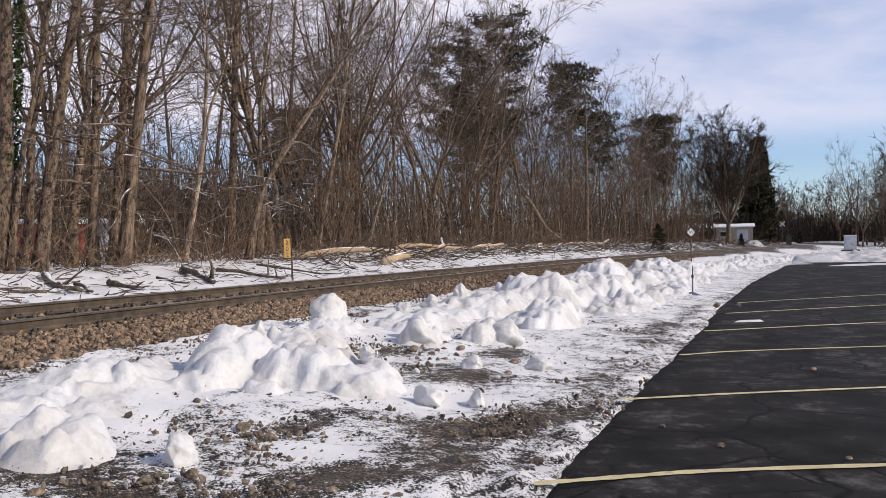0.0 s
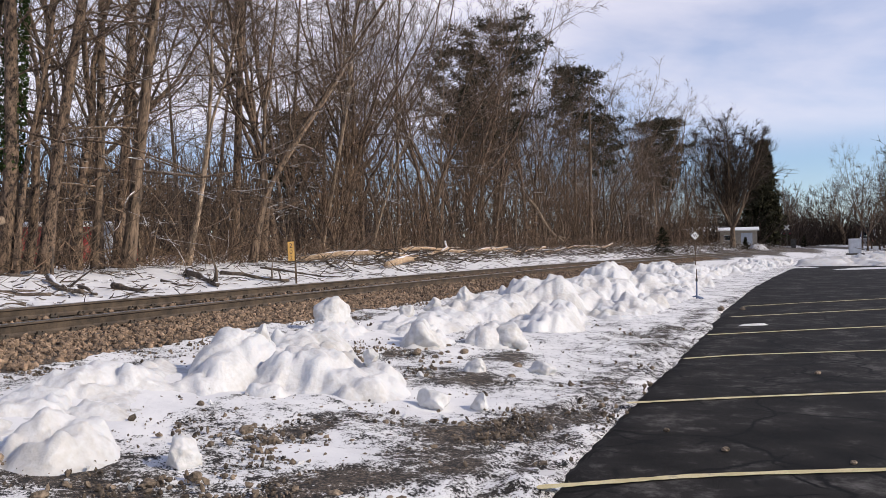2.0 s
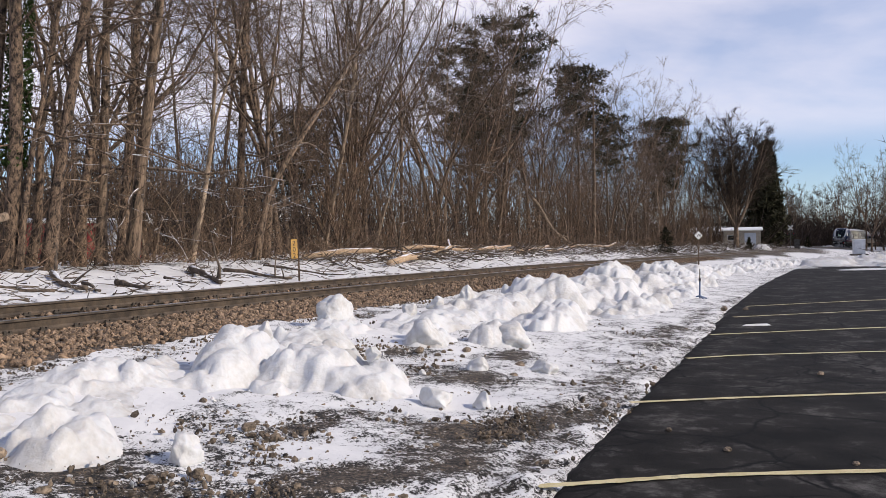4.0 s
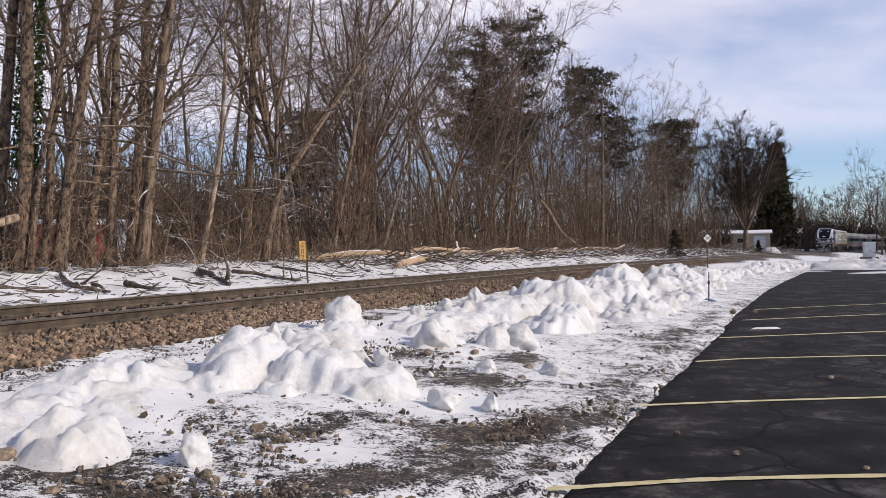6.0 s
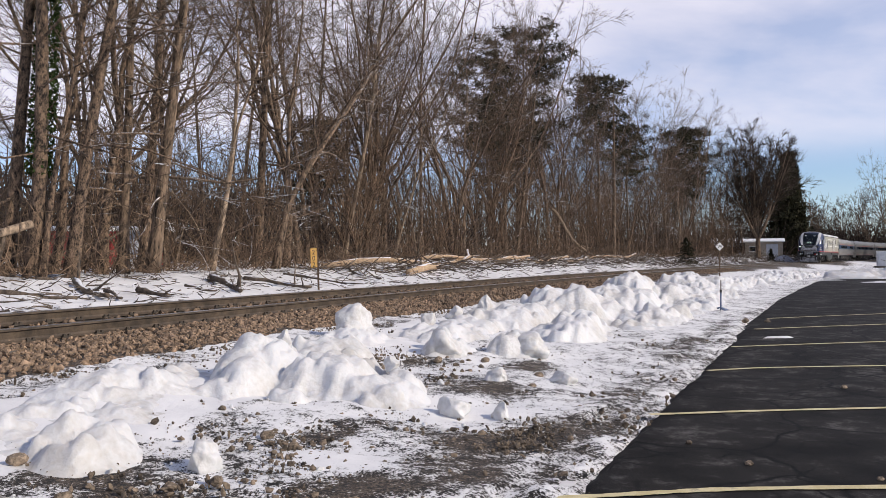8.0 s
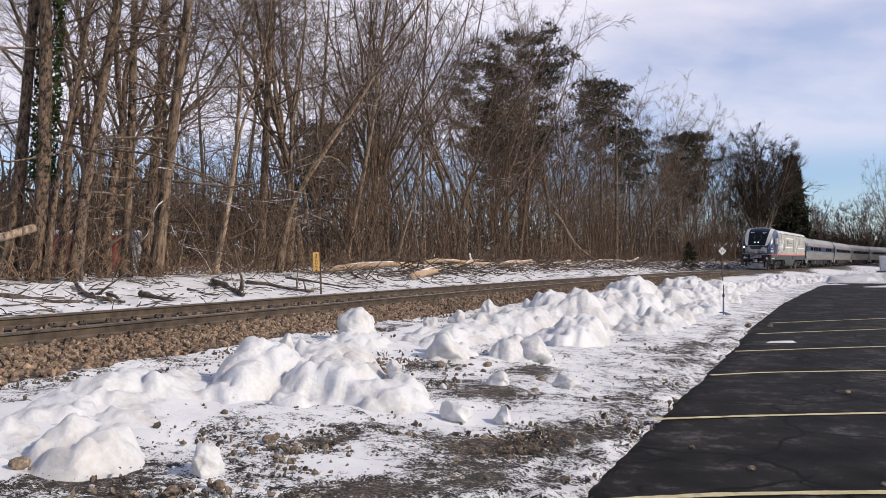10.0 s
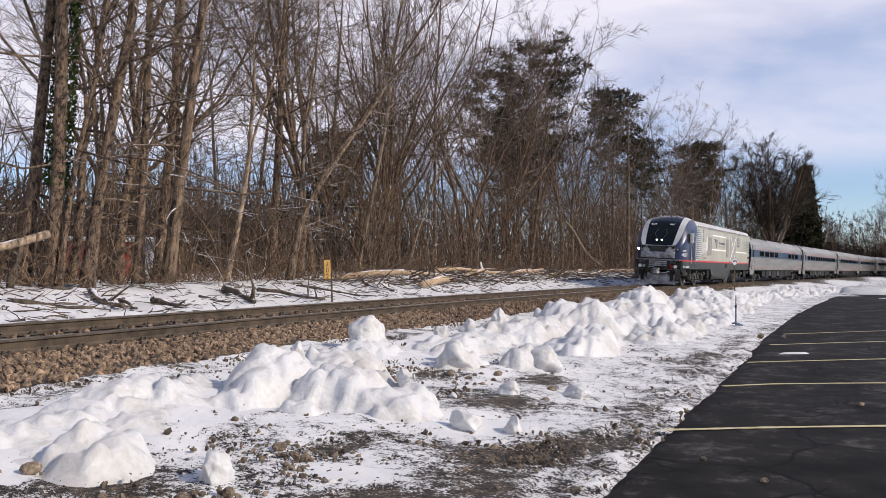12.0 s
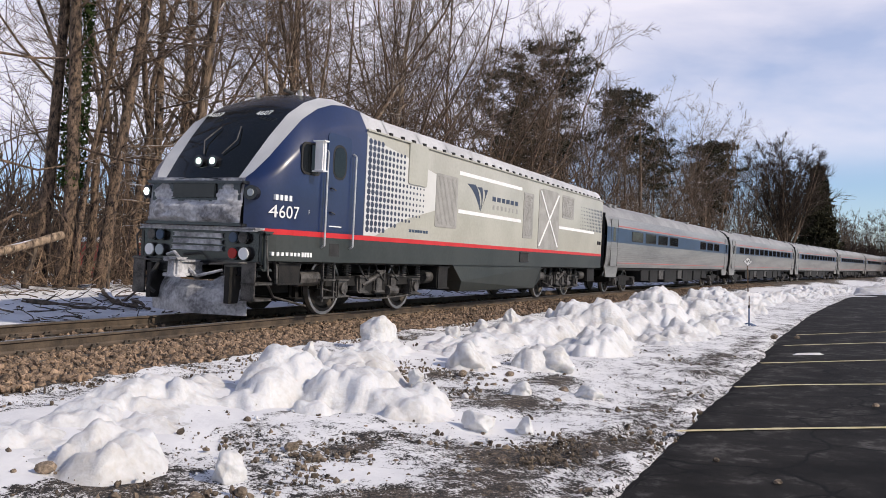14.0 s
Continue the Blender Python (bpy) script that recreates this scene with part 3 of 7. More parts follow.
def stones(name, x, y, z, size, shape, material, label, category):
    """Many broken stones in one mesh, each turned and misshapen in its own way."""
    base, faces = shape
    n, m = len(x), len(base)
    v = base[None] * (1 + rng.uniform(-0.42, 0.36, (n, m, 1)))
    v = v * rng.uniform(0.45, 1.3, (n, 1, 3))
    a, b = rng.uniform(0, 6.28, (2, n))
    ca, sa, cb, sb = (f[:, None] for f in (np.cos(a), np.sin(a), np.cos(b), np.sin(b)))
    v = np.stack([v[..., 0] * ca - v[..., 1] * sa, v[..., 0] * sa + v[..., 1] * ca, v[..., 2]], 2)
    v = np.stack([v[..., 0], v[..., 1] * cb - v[..., 2] * sb, v[..., 1] * sb + v[..., 2] * cb], 2)
    v = v * size[:, None, None] + np.stack([x, y, z], 1)[:, None]
    f = (faces[None] + (np.arange(n) * m)[:, None, None]).reshape(-1, 3)
    return tagged(mesh_np(name, v.reshape(-1, 3), f, material), label, category, kind="stuff")


def scatter_ballast(s0, s1, d0, d1, n, size, shape, name, power=1.0):
    s = s0 + (s1 - s0) * rng.uniform(0, 1, n) ** power
    d = rng.uniform(d0, d1, n)
    x, y = plan(s, d)
    z, _, _ = ground_height(x, y)
    r = rng.uniform(0.6, 1.3, n) * size
    stones(name, x, y, z + r * 0.25, r, shape, STONE, "crushed brown stone ballast under and beside the rails", "ballast")


scatter_ballast(-9, 8, 0.55, 2.30, 8000, 0.038, (ICO_V, ICO_F), "ballast")
scatter_ballast(8, 60, 0.55, 2.35, 10000, 0.052, (OCT_V, OCT_F), "ballast", 1.4)
scatter_ballast(-9, 40, -2.6, 0.55, 5000, 0.05, (OCT_V, OCT_F), "ballast", 1.3)


def scatter_gravel():
    n = 80000
    s, d = rng.uniform(-7.5, 7, n), rng.uniform(2.2, 8.2, n)
    want = 0.05 + np.exp(-(((s + 3.2) * 0.9 + (d - 7.25) * 0.43) / 1.5) ** 2 - (((d - 7.25) * 0.9 - (s + 3.2) * 0.43) / 0.42) ** 2) + 0.8 * np.exp(-((s + 5.6) / 1.0) ** 2 - ((d - 6.1) / 0.7) ** 2) \
        + np.exp(-((s - 0.0) / 0.6) ** 2 - ((d - 4.55) / 0.45) ** 2) + 0.7 * np.exp(-((s + 1.2) / 0.8) ** 2 - ((d - 6.0) / 0.6) ** 2) + 0.5 * np.exp(-((s + 4.1) / 0.9) ** 2 - ((d - 5.6) / 0.8) ** 2) + 0.45 * np.exp(-((d - 2.4) / 0.35) ** 2)
    clump = 0.5 + 0.8 * wobble(s, d, 0.35, 31)
    keep = rng.uniform(0, 1, n) < want * np.clip(clump, 0, 1) * 0.9
    s, d = s[keep], d[keep]
    x, y = plan(s, d)
    z, _, _ = ground_height(x, y)
    r = 0.006 + 0.026 * rng.uniform(0, 1, len(s)) ** 4
    stones("gravel", x, y, z + r * 0.15, r, (ICO_V, ICO_F), GRAVEL, "loose brown gravel scattered over the snowy verge", "gravel")


scatter_gravel()


def snow_crumbs():
    n = 260
    s, d = rng.uniform(-8.5, 16, n), 4.6 + 3.2 * rng.uniform(0, 1, n) ** 1.5
    x, y = plan(s, d)
    z, _, _ = ground_height(x, y)
    r = 0.012 + 0.026 * rng.uniform(0, 1, n) ** 3
    stones("snow_crumbs", x, y, z + r * 0.2, r, (ICO_V, ICO_F), SNOWBANK, "small crumbs of snow strewn in front of the bank", "snow")


snow_crumbs()


def field_stone(x, y, z, r, seed):
    bm = bmesh.new()
    bmesh.ops.create_icosphere(bm, subdivisions=2, radius=1.0)
    for v in bm.verts:
        v.co *= 1 + 0.35 * noise.noise(v.co * 1.4 + Vector((seed, 0, 0)))
        v.co = Vector((v.co.x * r, v.co.y * r * 0.8, v.co.z * r * 0.62 + r * 0.3))
    me = bpy.data.meshes.new("stone")
    bm.to_mesh(me)
    bm.free()
    me.materials.append(GRAVEL)
    ob = new("stone", me)
    ob.matrix_world = pose(x, y, z, 0, 0, seed * 71 % 360)
    return tagged(ob, "rough brown fist-sized stone lying loose", "stone", "loose stones")


def lay_stones():
    r2 = random.Random(8)
    for i in range(60):
        s, d = r2.choice((-6.6, -6.2, -2.6, 0.1, 0.4, -4.2)) + r2.gauss(0, 0.55), r2.choice((5.2, 5.6, 4.9, 6.2)) + r2.gauss(0, 0.35)
        x, y = plan(s, d)
        z = float(ground_height(np.array([x]), np.array([y]))[0][0])
        field_stone(float(x), float(y), z - 0.005, 0.022 + 0.05 * r2.random() ** 2, i + 1)
    for i, (x, y, r) in enumerate(((2.52, 6.22, 0.032), (3.26, 5.72, 0.028), (3.3, 10.5, 0.04), (2.3, 6.95, 0.03), (7.9, 19.6, 0.1), (8.4, 19.5, 0.08), (5.1, 9.7, 0.04))):
        field_stone(x, y, -0.853, r, 60 + i)


lay_stones()

# ---------------------------------------------------------------- railway track
track = tagged(new("railroad_track"), "single railway track of rusty rails on stone ballast", "railway track", kind="structure")


def swept(profile, d0, ss, closed=True):
    """A profile of (d, w) swept along the track, leaning with it."""
    v = []
    for s in ss:
        for d, w in profile:
            dd = (d0 + d) * math.cos(CANT) + w * math.sin(CANT)
            x, y = plan(s, dd)
            v.append((x, y, grade(s) + w * math.cos(CANT) - (d0 + d) * math.sin(CANT)))
    n, f = len(profile), []
    for i in range(len(ss) - 1):
        for k in range(n if closed else n - 1):
            a, b = i * n + k, i * n + (k + 1) % n
            f.append((a, b, b + n, a + n))
    return v, f


RAIL_PROFILE = ((-0.033, -0.004), (-0.036, -0.03), (-0.012, -0.045), (-0.009, -0.125), (-0.03, -0.15), (-0.07, -0.165), (-0.07, -0.178),
                (0.07, -0.178), (0.07, -0.165), (0.03, -0.15), (0.009, -0.125), (0.012, -0.045), (0.036, -0.03), (0.033, -0.004))


def clip_mesh():
    bm = bmesh.new()
    for (sx, sy, sz), (x, y, z) in (((0.06, 0.15, 0.028), (0, 0, 0.012)), ((0.035, 0.045, 0.035), (0.01, -0.04, 0.032)), ((0.035, 0.045, 0.032), (0.01, 0.045, 0.03))):
        r = bmesh.ops.create_cube(bm, size=1.0)
        for v in r["verts"]:
            v.co = Vector((v.co.x * sx * (0.7 if v.co.z > 0 else 1) + x, v.co.y * sy * (0.7 if v.co.z > 0 else 1) + y, v.co.z * sz + z))
    me = bpy.data.meshes.new("rail_clip")
    bm.to_mesh(me)
    bm.free()
    me.materials.append(CLIP)
    return me


def lay_track():
    ss = np.concatenate([np.arange(-45, 60, 1.5), np.arange(60, 330, 5.0)])
    rails = []
    for g in (-0.7525, 0.7525):
        v, f = swept(RAIL_PROFILE, g, ss)
        rail = mesh_object("rail", v, f, STEEL_RUST, track)
        v, f = swept(((-0.033, -0.004), (-0.024, 0.0), (0.024, 0.0), (0.033, -0.004)), g, ss, False)
        mesh_object("running_surface", v, f, RAIL_TOP, rail)["label"] = "polished steel running surface"
        rails.append((g, rail))
    clip = clip_mesh()
    for g, rail in rails:
        for i in range(140):
            s = -6.0 + i * 0.56
            ob = new("rail_clip", clip)
            m = track_pose(s) @ Matrix.Translation((-(g + 0.082), 0, -0.172)) @ pose(0, 0, 0, 0, 0, 180)
            ob.parent, ob.matrix_local = rail, m
    bm = bmesh.new()
    r = bmesh.ops.create_cube(bm, size=1.0)
    for v in r["verts"]:
        v.co = Vector((v.co.x * 2.5, v.co.y * 0.22, v.co.z * 0.17))
    bmesh.ops.bevel(bm, geom=bm.edges[:], offset=0.012, segments=1, affect="EDGES")
    me = bpy.data.meshes.new("tie")
    bm.to_mesh(me)
    bm.free()
    me.materials.append(TIE)
    for i in range(140):
        ob = new("tie", me)
        ob.parent, ob.matrix_local = track, track_pose(-6.0 + i * 0.56, -0.275)


lay_track()

# ---------------------------------------------------------------- the train
NAVY = surface("navy_paint", (0.0045, 0.014, 0.056), (0.008, 0.021, 0.076), 1.2, 0.32, bump=0.05, grain=20, depth=0.002, coat=0.2)
SILVER = surface("silver_grey_paint", (0.35, 0.34, 0.285), (0.43, 0.42, 0.36), 0.8, 0.42, bump=0.05, grain=16, depth=0.003, coat=0.2)
ROOFGREY = surface("dusty_grey_roof_paint", (0.36, 0.36, 0.37), (0.52, 0.52, 0.53), 1.0, 0.6, bump=0.15, grain=20, depth=0.005)
BANDGREY = surface("light_grey_band_paint", (0.46, 0.46, 0.455), (0.56, 0.56, 0.55), 1.5, 0.35, bump=0.03, coat=0.3)
RED = surface("red_stripe_paint", (0.50, 0.012, 0.016), (0.60, 0.022, 0.025), 2, 0.4, bump=0.02)
SKIRT = surface("dark_grey_skirt_paint", (0.020, 0.026, 0.024), (0.036, 0.042, 0.039), 1.0, 0.5, bump=0.1, grain=14, depth=0.004)
BLACK = surface("black_cab_paint", (0.007, 0.007, 0.008), (0.014, 0.014, 0.016), 2, 0.25, bump=0.03, coat=0.3)
UNDER = surface("sooty_running_gear", (0.005, 0.0047, 0.0044), (0.020, 0.018, 0.016), 5, 0.7, metal=0.3, bump=0.4, grain=30, depth=0.008)
GEARLIGHT = surface("dusty_steel_fittings", (0.030, 0.028, 0.026), (0.13, 0.122, 0.114), 6, 0.6, metal=0.4, bump=0.3, grain=40, depth=0.005)
FIELDWHITE = surface("pale_silver_field_paint", (0.56, 0.56, 0.535), (0.64, 0.635, 0.61), 1.2, 0.45, bump=0.03)
WHEELSTEEL = surface("wheel_steel", (0.018, 0.015, 0.012), (0.060, 0.050, 0.041), 5, 0.5, metal=0.6, bump=0.15, grain=30, depth=0.003)
TYRE = surface("bright_wheel_tread", (0.42, 0.41, 0.40), (0.55, 0.54, 0.52), 7, 0.3, metal=0.9, bump=0.05)
VENT = surface("grey_louvre_paint", (0.26, 0.255, 0.235), (0.36, 0.35, 0.33), 3, 0.6, bump=0.1, grain=40, depth=0.004)
WHITEPAINT = surface("white_lettering_paint", (0.74, 0.74, 0.73), (0.82, 0.82, 0.81), 3, 0.5, bump=0.0)
DOTBLUE = surface("dark_blue_dot_vinyl", (0.02, 0.03, 0.06), (0.035, 0.05, 0.09), 3, 0.4, bump=0.0)
ROADSNOW = surface("snow_packed_on_metal", (0.15, 0.15, 0.16), (0.56, 0.56, 0.58), 2.6, 0.75, bump=0.5, grain=18, depth=0.02)
STAINLESS = surface("fluted_stainless_steel", (0.24, 0.238, 0.228), (0.37, 0.362, 0.345), 0.7, 0.42, metal=0.65, bump=0.05, grain=9, depth=0.003, stretch=(1, 0.3, 3))
CARROOF = surface("weathered_steel_car_roof", (0.24, 0.238, 0.23), (0.38, 0.375, 0.36), 0.7, 0.5, metal=0.45, bump=0.08, grain=9, depth=0.003)
CARBLUE = surface("blue_window_band_paint", (0.012, 0.036, 0.080), (0.020, 0.052, 0.108), 1.5, 0.35, bump=0.03)
CARRED = surface("faded_red_line_paint", (0.50, 0.10, 0.09), (0.60, 0.16, 0.14), 3, 0.5, bump=0.0)
BRIGHTSTEEL = surface("bright_grab_rail_steel", (0.50, 0.50, 0.50), (0.66, 0.66, 0.65), 9, 0.35, metal=0.5, bump=0.05)
RUBBER = surface("black_gangway_rubber", (0.012, 0.012, 0.012), (0.03, 0.03, 0.03), 6, 0.85, bump=0.2)


def glass_material(name, tint, rough=0.05):
    m = bpy.data.materials.new(name)
    m.use_nodes = True
    b = m.node_tree.nodes["Principled BSDF"]
    b.inputs["Base Color"].default_value = (*tint, 1)
    b.inputs["Roughness"].default_value = rough
    b.inputs["IOR"].default_value = 1.5
    b.inputs["Specular IOR Level"].default_value = 0.28
    return m


TINTED = glass_material("tinted_cab_glass", (0.006, 0.008, 0.009))
CARGLASS = glass_material("dark_coach_window_glass", (0.006, 0.008, 0.011), 0.08)


def lamp_material(name, colour, strength):
    m = bpy.data.materials.new(name)
    m.use_nodes = True
    b = m.node_tree.nodes["Principled BSDF"]
    b.inputs["Base Color"].default_value = (0.8, 0.8, 0.8, 1)
    b.inputs["Emission Color"].default_value = (*colour, 1)
    b.inputs["Emission Strength"].default_value = strength
    return m


HEADLIGHT = lamp_material("lit_headlight_lens", (0.85, 1.0, 0.95), 11.0)
DIMLIGHT = lamp_material("dimmed_headlight_lens", (0.72, 1.0, 0.88), 1.7)
DIMLENS = glass_material("clear_lamp_lens", (0.35, 0.38, 0.4), 0.12)
REDLENS = glass_material("red_marker_lens", (0.35, 0.01, 0.01), 0.15)


def U(u, v, w):
    """Train space: u metres behind the front, v to the side that faces the lot, w over the rails."""
    return Vector((-v, -u, w))


def part(name, bm, material, parent, label="", smooth=False):
    bmesh.ops.recalc_face_normals(bm, faces=bm.faces[:])
    me = bpy.data.meshes.new(name)
    bm.to_mesh(me)
    bm.free()
    if smooth:
        me.polygons.foreach_set("use_smooth", [True] * len(me.polygons))
    me.materials.append(material)
    ob = new(name, me)
    ob.parent = parent
    if label:
        ob["label"] = label
    return ob


def box(bm, u0, u1, v0, v1, w0, w1, bevel=0.0):
    r = bmesh.ops.create_cube(bm, size=1.0)
    for q in r["verts"]:
        q.co = U(u0 + (u1 - u0) * (q.co.x + 0.5), v0 + (v1 - v0) * (q.co.y + 0.5), w0 + (w1 - w0) * (q.co.z + 0.5))
    if bevel:
        edges = list({e for q in r["verts"] for e in q.link_edges})
        bmesh.ops.bevel(bm, geom=edges, offset=bevel, segments=2, affect="EDGES")
    return bm


def boxes(*rows, bevel=0.0):
    bm = bmesh.new()
    for row in rows:
        box(bm, *row, bevel=bevel)
    return bm


def rod(bm, a, b, r, n=8):
    a, b = Vector(a), Vector(b)
    q = bmesh.ops.create_cone(bm, cap_ends=True, segments=n, radius1=r, radius2=r, depth=(b - a).length)
    m = Matrix.Translation((a + b) / 2) @ (b - a).to_track_quat("Z", "Y").to_matrix().to_4x4()
    bmesh.ops.transform(bm, matrix=m, verts=q["verts"])
    return bm


def rods(points, r, n=8):
    bm = bmesh.new()
    for a, b in zip(points, points[1:]):
        rod(bm, a, b, r, n)
    return bm


def sheet(outline, v, thick=0.008):
    """A flat shape on the side: its outline in (u, w), standing out by its thickness."""
    bm = bmesh.new()
    lo, hi = [bm.verts.new(U(u, v, w)) for u, w in outline], [bm.verts.new(U(u, v + thick, w)) for u, w in outline]
    bm.faces.new(hi)
    for i in range(len(lo)):
        j = (i + 1) % len(lo)
        bm.faces.new((lo[i], lo[j], hi[j], hi[i]))
    return bm


def rounded(u0, u1, w0, w1, r, n=4):
    pts = []
    for cu, cw, a0 in ((u1 - r, w1 - r, 0), (u0 + r, w1 - r, 90), (u0 + r, w0 + r, 180), (u1 - r, w0 + r, 270)):
        for k in range(n + 1):
            a = radians(a0 + 90 * k / n)
            pts.append((cu + r * math.cos(a), cw + r * math.sin(a)))
    return pts


def loft(stations, ring, idx, both=True):
    """A skin over the ring's points idx from station to station, on both sides."""
    bm = bmesh.new()
    for side in ((1, -1) if both else (1,)):
        rows = []
        for u in stations:
            r = ring(u)
            rows.append([bm.verts.new(U(u, side * r[i][0], r[i][1])) for i in idx])
        for a, b in zip(rows, rows[1:]):
            for k in range(len(idx) - 1):
                bm.faces.new((a[k], a[k + 1], b[k + 1], b[k]))
    bmesh.ops.remove_doubles(bm, verts=bm.verts[:], dist=0.0005)
    return bm


def letters(text, size, at, parent, material, name="lettering", extrude=0.002):
    """Raised letters standing on the side that faces the lot, read from outside."""
    cu = bpy.data.curves.new(name, "FONT")
    cu.body, cu.size, cu.extrude, cu.resolution_u = text, size, extrude, 3
    tmp = bpy.data.objects.new(name, cu)
    scene.collection.objects.link(tmp)
    me = bpy.data.meshes.new_from_object(tmp.evaluated_get(bpy.context.evaluated_depsgraph_get()))
    bpy.data.objects.remove(tmp)
    me.materials.clear()
    me.materials.append(material)
    ob = new(name, me)
    ob.parent = parent
    ob.matrix_local = at
    return ob


def on_side(u, v, w):
    """Letters' place on the near side: they run towards the train's rear."""
    return Matrix.Translation(U(u, v, w)) @ Matrix(((0, 0, -1), (-1, 0, 0), (0, 1, 0))).to_4x4()


# wheelset: two wheels with flange, tread and hub on an axle; turns about its own axle
def wheelset(parent, u, radius, outside):
    bm = bmesh.new()
    prof = ((0.0, 0.06), (0.10, 0.07), (0.12, 0.02), (radius * 0.72, 0.015), (radius * 0.80, 0.062), (radius, 0.062), (radius, -0.05), (radius + 0.028, -0.058), (radius + 0.02, -0.08), (radius * 0.8, -0.075), (0.0, -0.05))
    n = 36
    for side in (1, -1):
        rows = [[bm.verts.new(Vector((-side * (0.775 + x), r * math.cos(2 * math.pi * k / n), r * math.sin(2 * math.pi * k / n)))) for k in range(n)] for r, x in prof if r > 0]
        for a, b in zip(rows, rows[1:]):
            for k in range(n):
                bm.faces.new((a[k], a[(k + 1) % n], b[(k + 1) % n], b[k]))
        bm.faces.new(rows[0])
        bm.faces.new(rows[-1])
        # balance pads, so that the turning shows
        for k in range(6):
            a = k * math.pi / 3
            c = Vector((-side * 0.80, radius * 0.48 * math.cos(a), radius * 0.48 * math.sin(a)))
            rod(bm, c, c + Vector((-side * 0.02, 0, 0)), 0.035, 6)
    rod(bm, (-0.8, 0, 0), (0.8, 0, 0), 0.09, 12)
    ob = part("wheelset", bm, WHEELSTEEL, parent, smooth=False)
    ob.location = U(u, 0, radius)
    for side in (1, -1):
        bm = bmesh.new()
        a = [[bm.verts.new(Vector((-side * (0.7775 + x), r * math.cos(2 * math.pi * k / n), r * math.sin(2 * math.pi * k / n)))) for k in range(n)]
             for r, x in ((radius * 0.90, 0.0635), (radius + 0.001, 0.0635), (radius + 0.001, -0.04))]
        for p_, q_ in zip(a, a[1:]):
            for k in range(n):
                bm.faces.new((p_[k], p_[(k + 1) % n], q_[(k + 1) % n], q_[k]))
        part("tyre", bm, TYRE, ob, "bright worn steel tyre")
    return ob


def bogie(parent, ua, ub, radius, outside, rich=True):
    """A truck: side frames, axle boxes, springs, dampers, brake gear and cross beam."""
    um = (ua + ub) / 2
    frame_ = boxes(*[(ua - 0.45, ub + 0.45, s * 1.02, s * 1.16, radius + 0.02, radius + 0.2) for s in (1, -1)],
                   *[(um - 0.55, um + 0.55, s * 1.0, s * 1.18, radius - 0.17, radius + 0.26) for s in (1, -1)],
                   (um - 0.35, um + 0.35, -1.0, 1.0, radius - 0.1, radius + 0.25), (ua - 0.5, ua - 0.4, -1.05, 1.05, radius - 0.05, radius + 0.2),
                   (ub + 0.4, ub + 0.5, -1.05, 1.05, radius - 0.05, radius + 0.2), bevel=0.02)
    ob = part("truck_frame", frame_, UNDER, parent)
    for s in (1, -1):
        for u in (ua, ub):
            bm = boxes((u - 0.17, u + 0.17, s * 1.0, s * 1.26, radius - 0.19, radius + 0.15), bevel=0.03)
            rod(bm, U(u, s * 1.24, radius - 0.02), U(u, s * 1.31, radius - 0.02), 0.11, 12)
            part("axle_box", bm, GEARLIGHT, ob)
    if rich:
        for s in (1, -1):
            for u in (ua - 0.32, ua + 0.34, ub - 0.34, ub + 0.32):
                bm = bmesh.new()
                for k in range(6):
                    q = bmesh.ops.create_cone(bm, cap_ends=True, segments=12, radius1=0.085, radius2=0.085, depth=0.022)
                    bmesh.ops.translate(bm, vec=U(u, s * 1.12, radius + 0.19 + 0.045 * k), verts=q["verts"])
                rod(bm, U(u, s * 1.12, radius + 0.15), U(u, s * 1.12, radius + 0.47), 0.04)
                part("coil_spring", bm, GEARLIGHT, ob)
            part("damper", rods((U(um - 0.75, s * 1.24, radius + 0.02), U(um - 0.15, s * 1.24, radius + 0.22), U(um + 0.1, s * 1.24, radius + 0.32)), 0.05), GEARLIGHT, ob)
            part("brake_cylinder", rods((U(um + 0.3, s * 1.2, radius - 0.1), U(um + 0.68, s * 1.2, radius - 0.1)), 0.11, 12), GEARLIGHT, ob)
            part("brake_pipe", rods((U(ua - 0.6, s * 1.2, radius - 0.02), U(ua + 0.5, s * 1.22, radius - 0.22), U(um, s * 1.22, radius - 0.26), U(ub + 0.4, s * 1.22, radius - 0.2)), 0.018, 6), GEARLIGHT, ob)
    return ob


LOCO_U = (0.0, 0.85, 1.0, 1.25, 1.6, 2.0, 2.45, 2.9, 3.3, 3.8, 4.3, 21.3)
LOCO_HW = (1.0, 1.0, 1.22, 1.38, 1.46, 1.48, 1.48, 1.48, 1.48, 1.48, 1.48, 1.48)
LOCO_TOP = (2.36, 2.36, 2.54, 2.86, 3.28, 3.70, 3.98, 4.15, 4.20, 4.16, 4.08, 4.05)
LOCO_EDGE = (2.22, 2.22, 2.36, 2.56, 2.85, 3.16, 3.40, 3.52, 3.58, 3.60, 3.60, 3.60)
LOCO_WS = (0.78, 0.78, 0.80, 0.84, 0.88, 0.92, 0.92, 0.92, 0.95, 1.0, 1.04, 1.04)


def loco_ring(u):
    hw, top, edge, ws = (float(np.interp(u, LOCO_U, a)) for a in (LOCO_HW, LOCO_TOP, LOCO_EDGE, LOCO_WS))
    mid = (hw + ws) / 2 + 0.03, edge + (top - edge) * 0.62
    return ((hw, 1.02), (hw, 1.46), (hw, 1.55), (hw, 2.1), (hw, edge - 0.1), (hw - 0.04, edge + 0.03), mid, (ws, top - 0.10), (ws * 0.5, top - 0.02), (0.0, top))


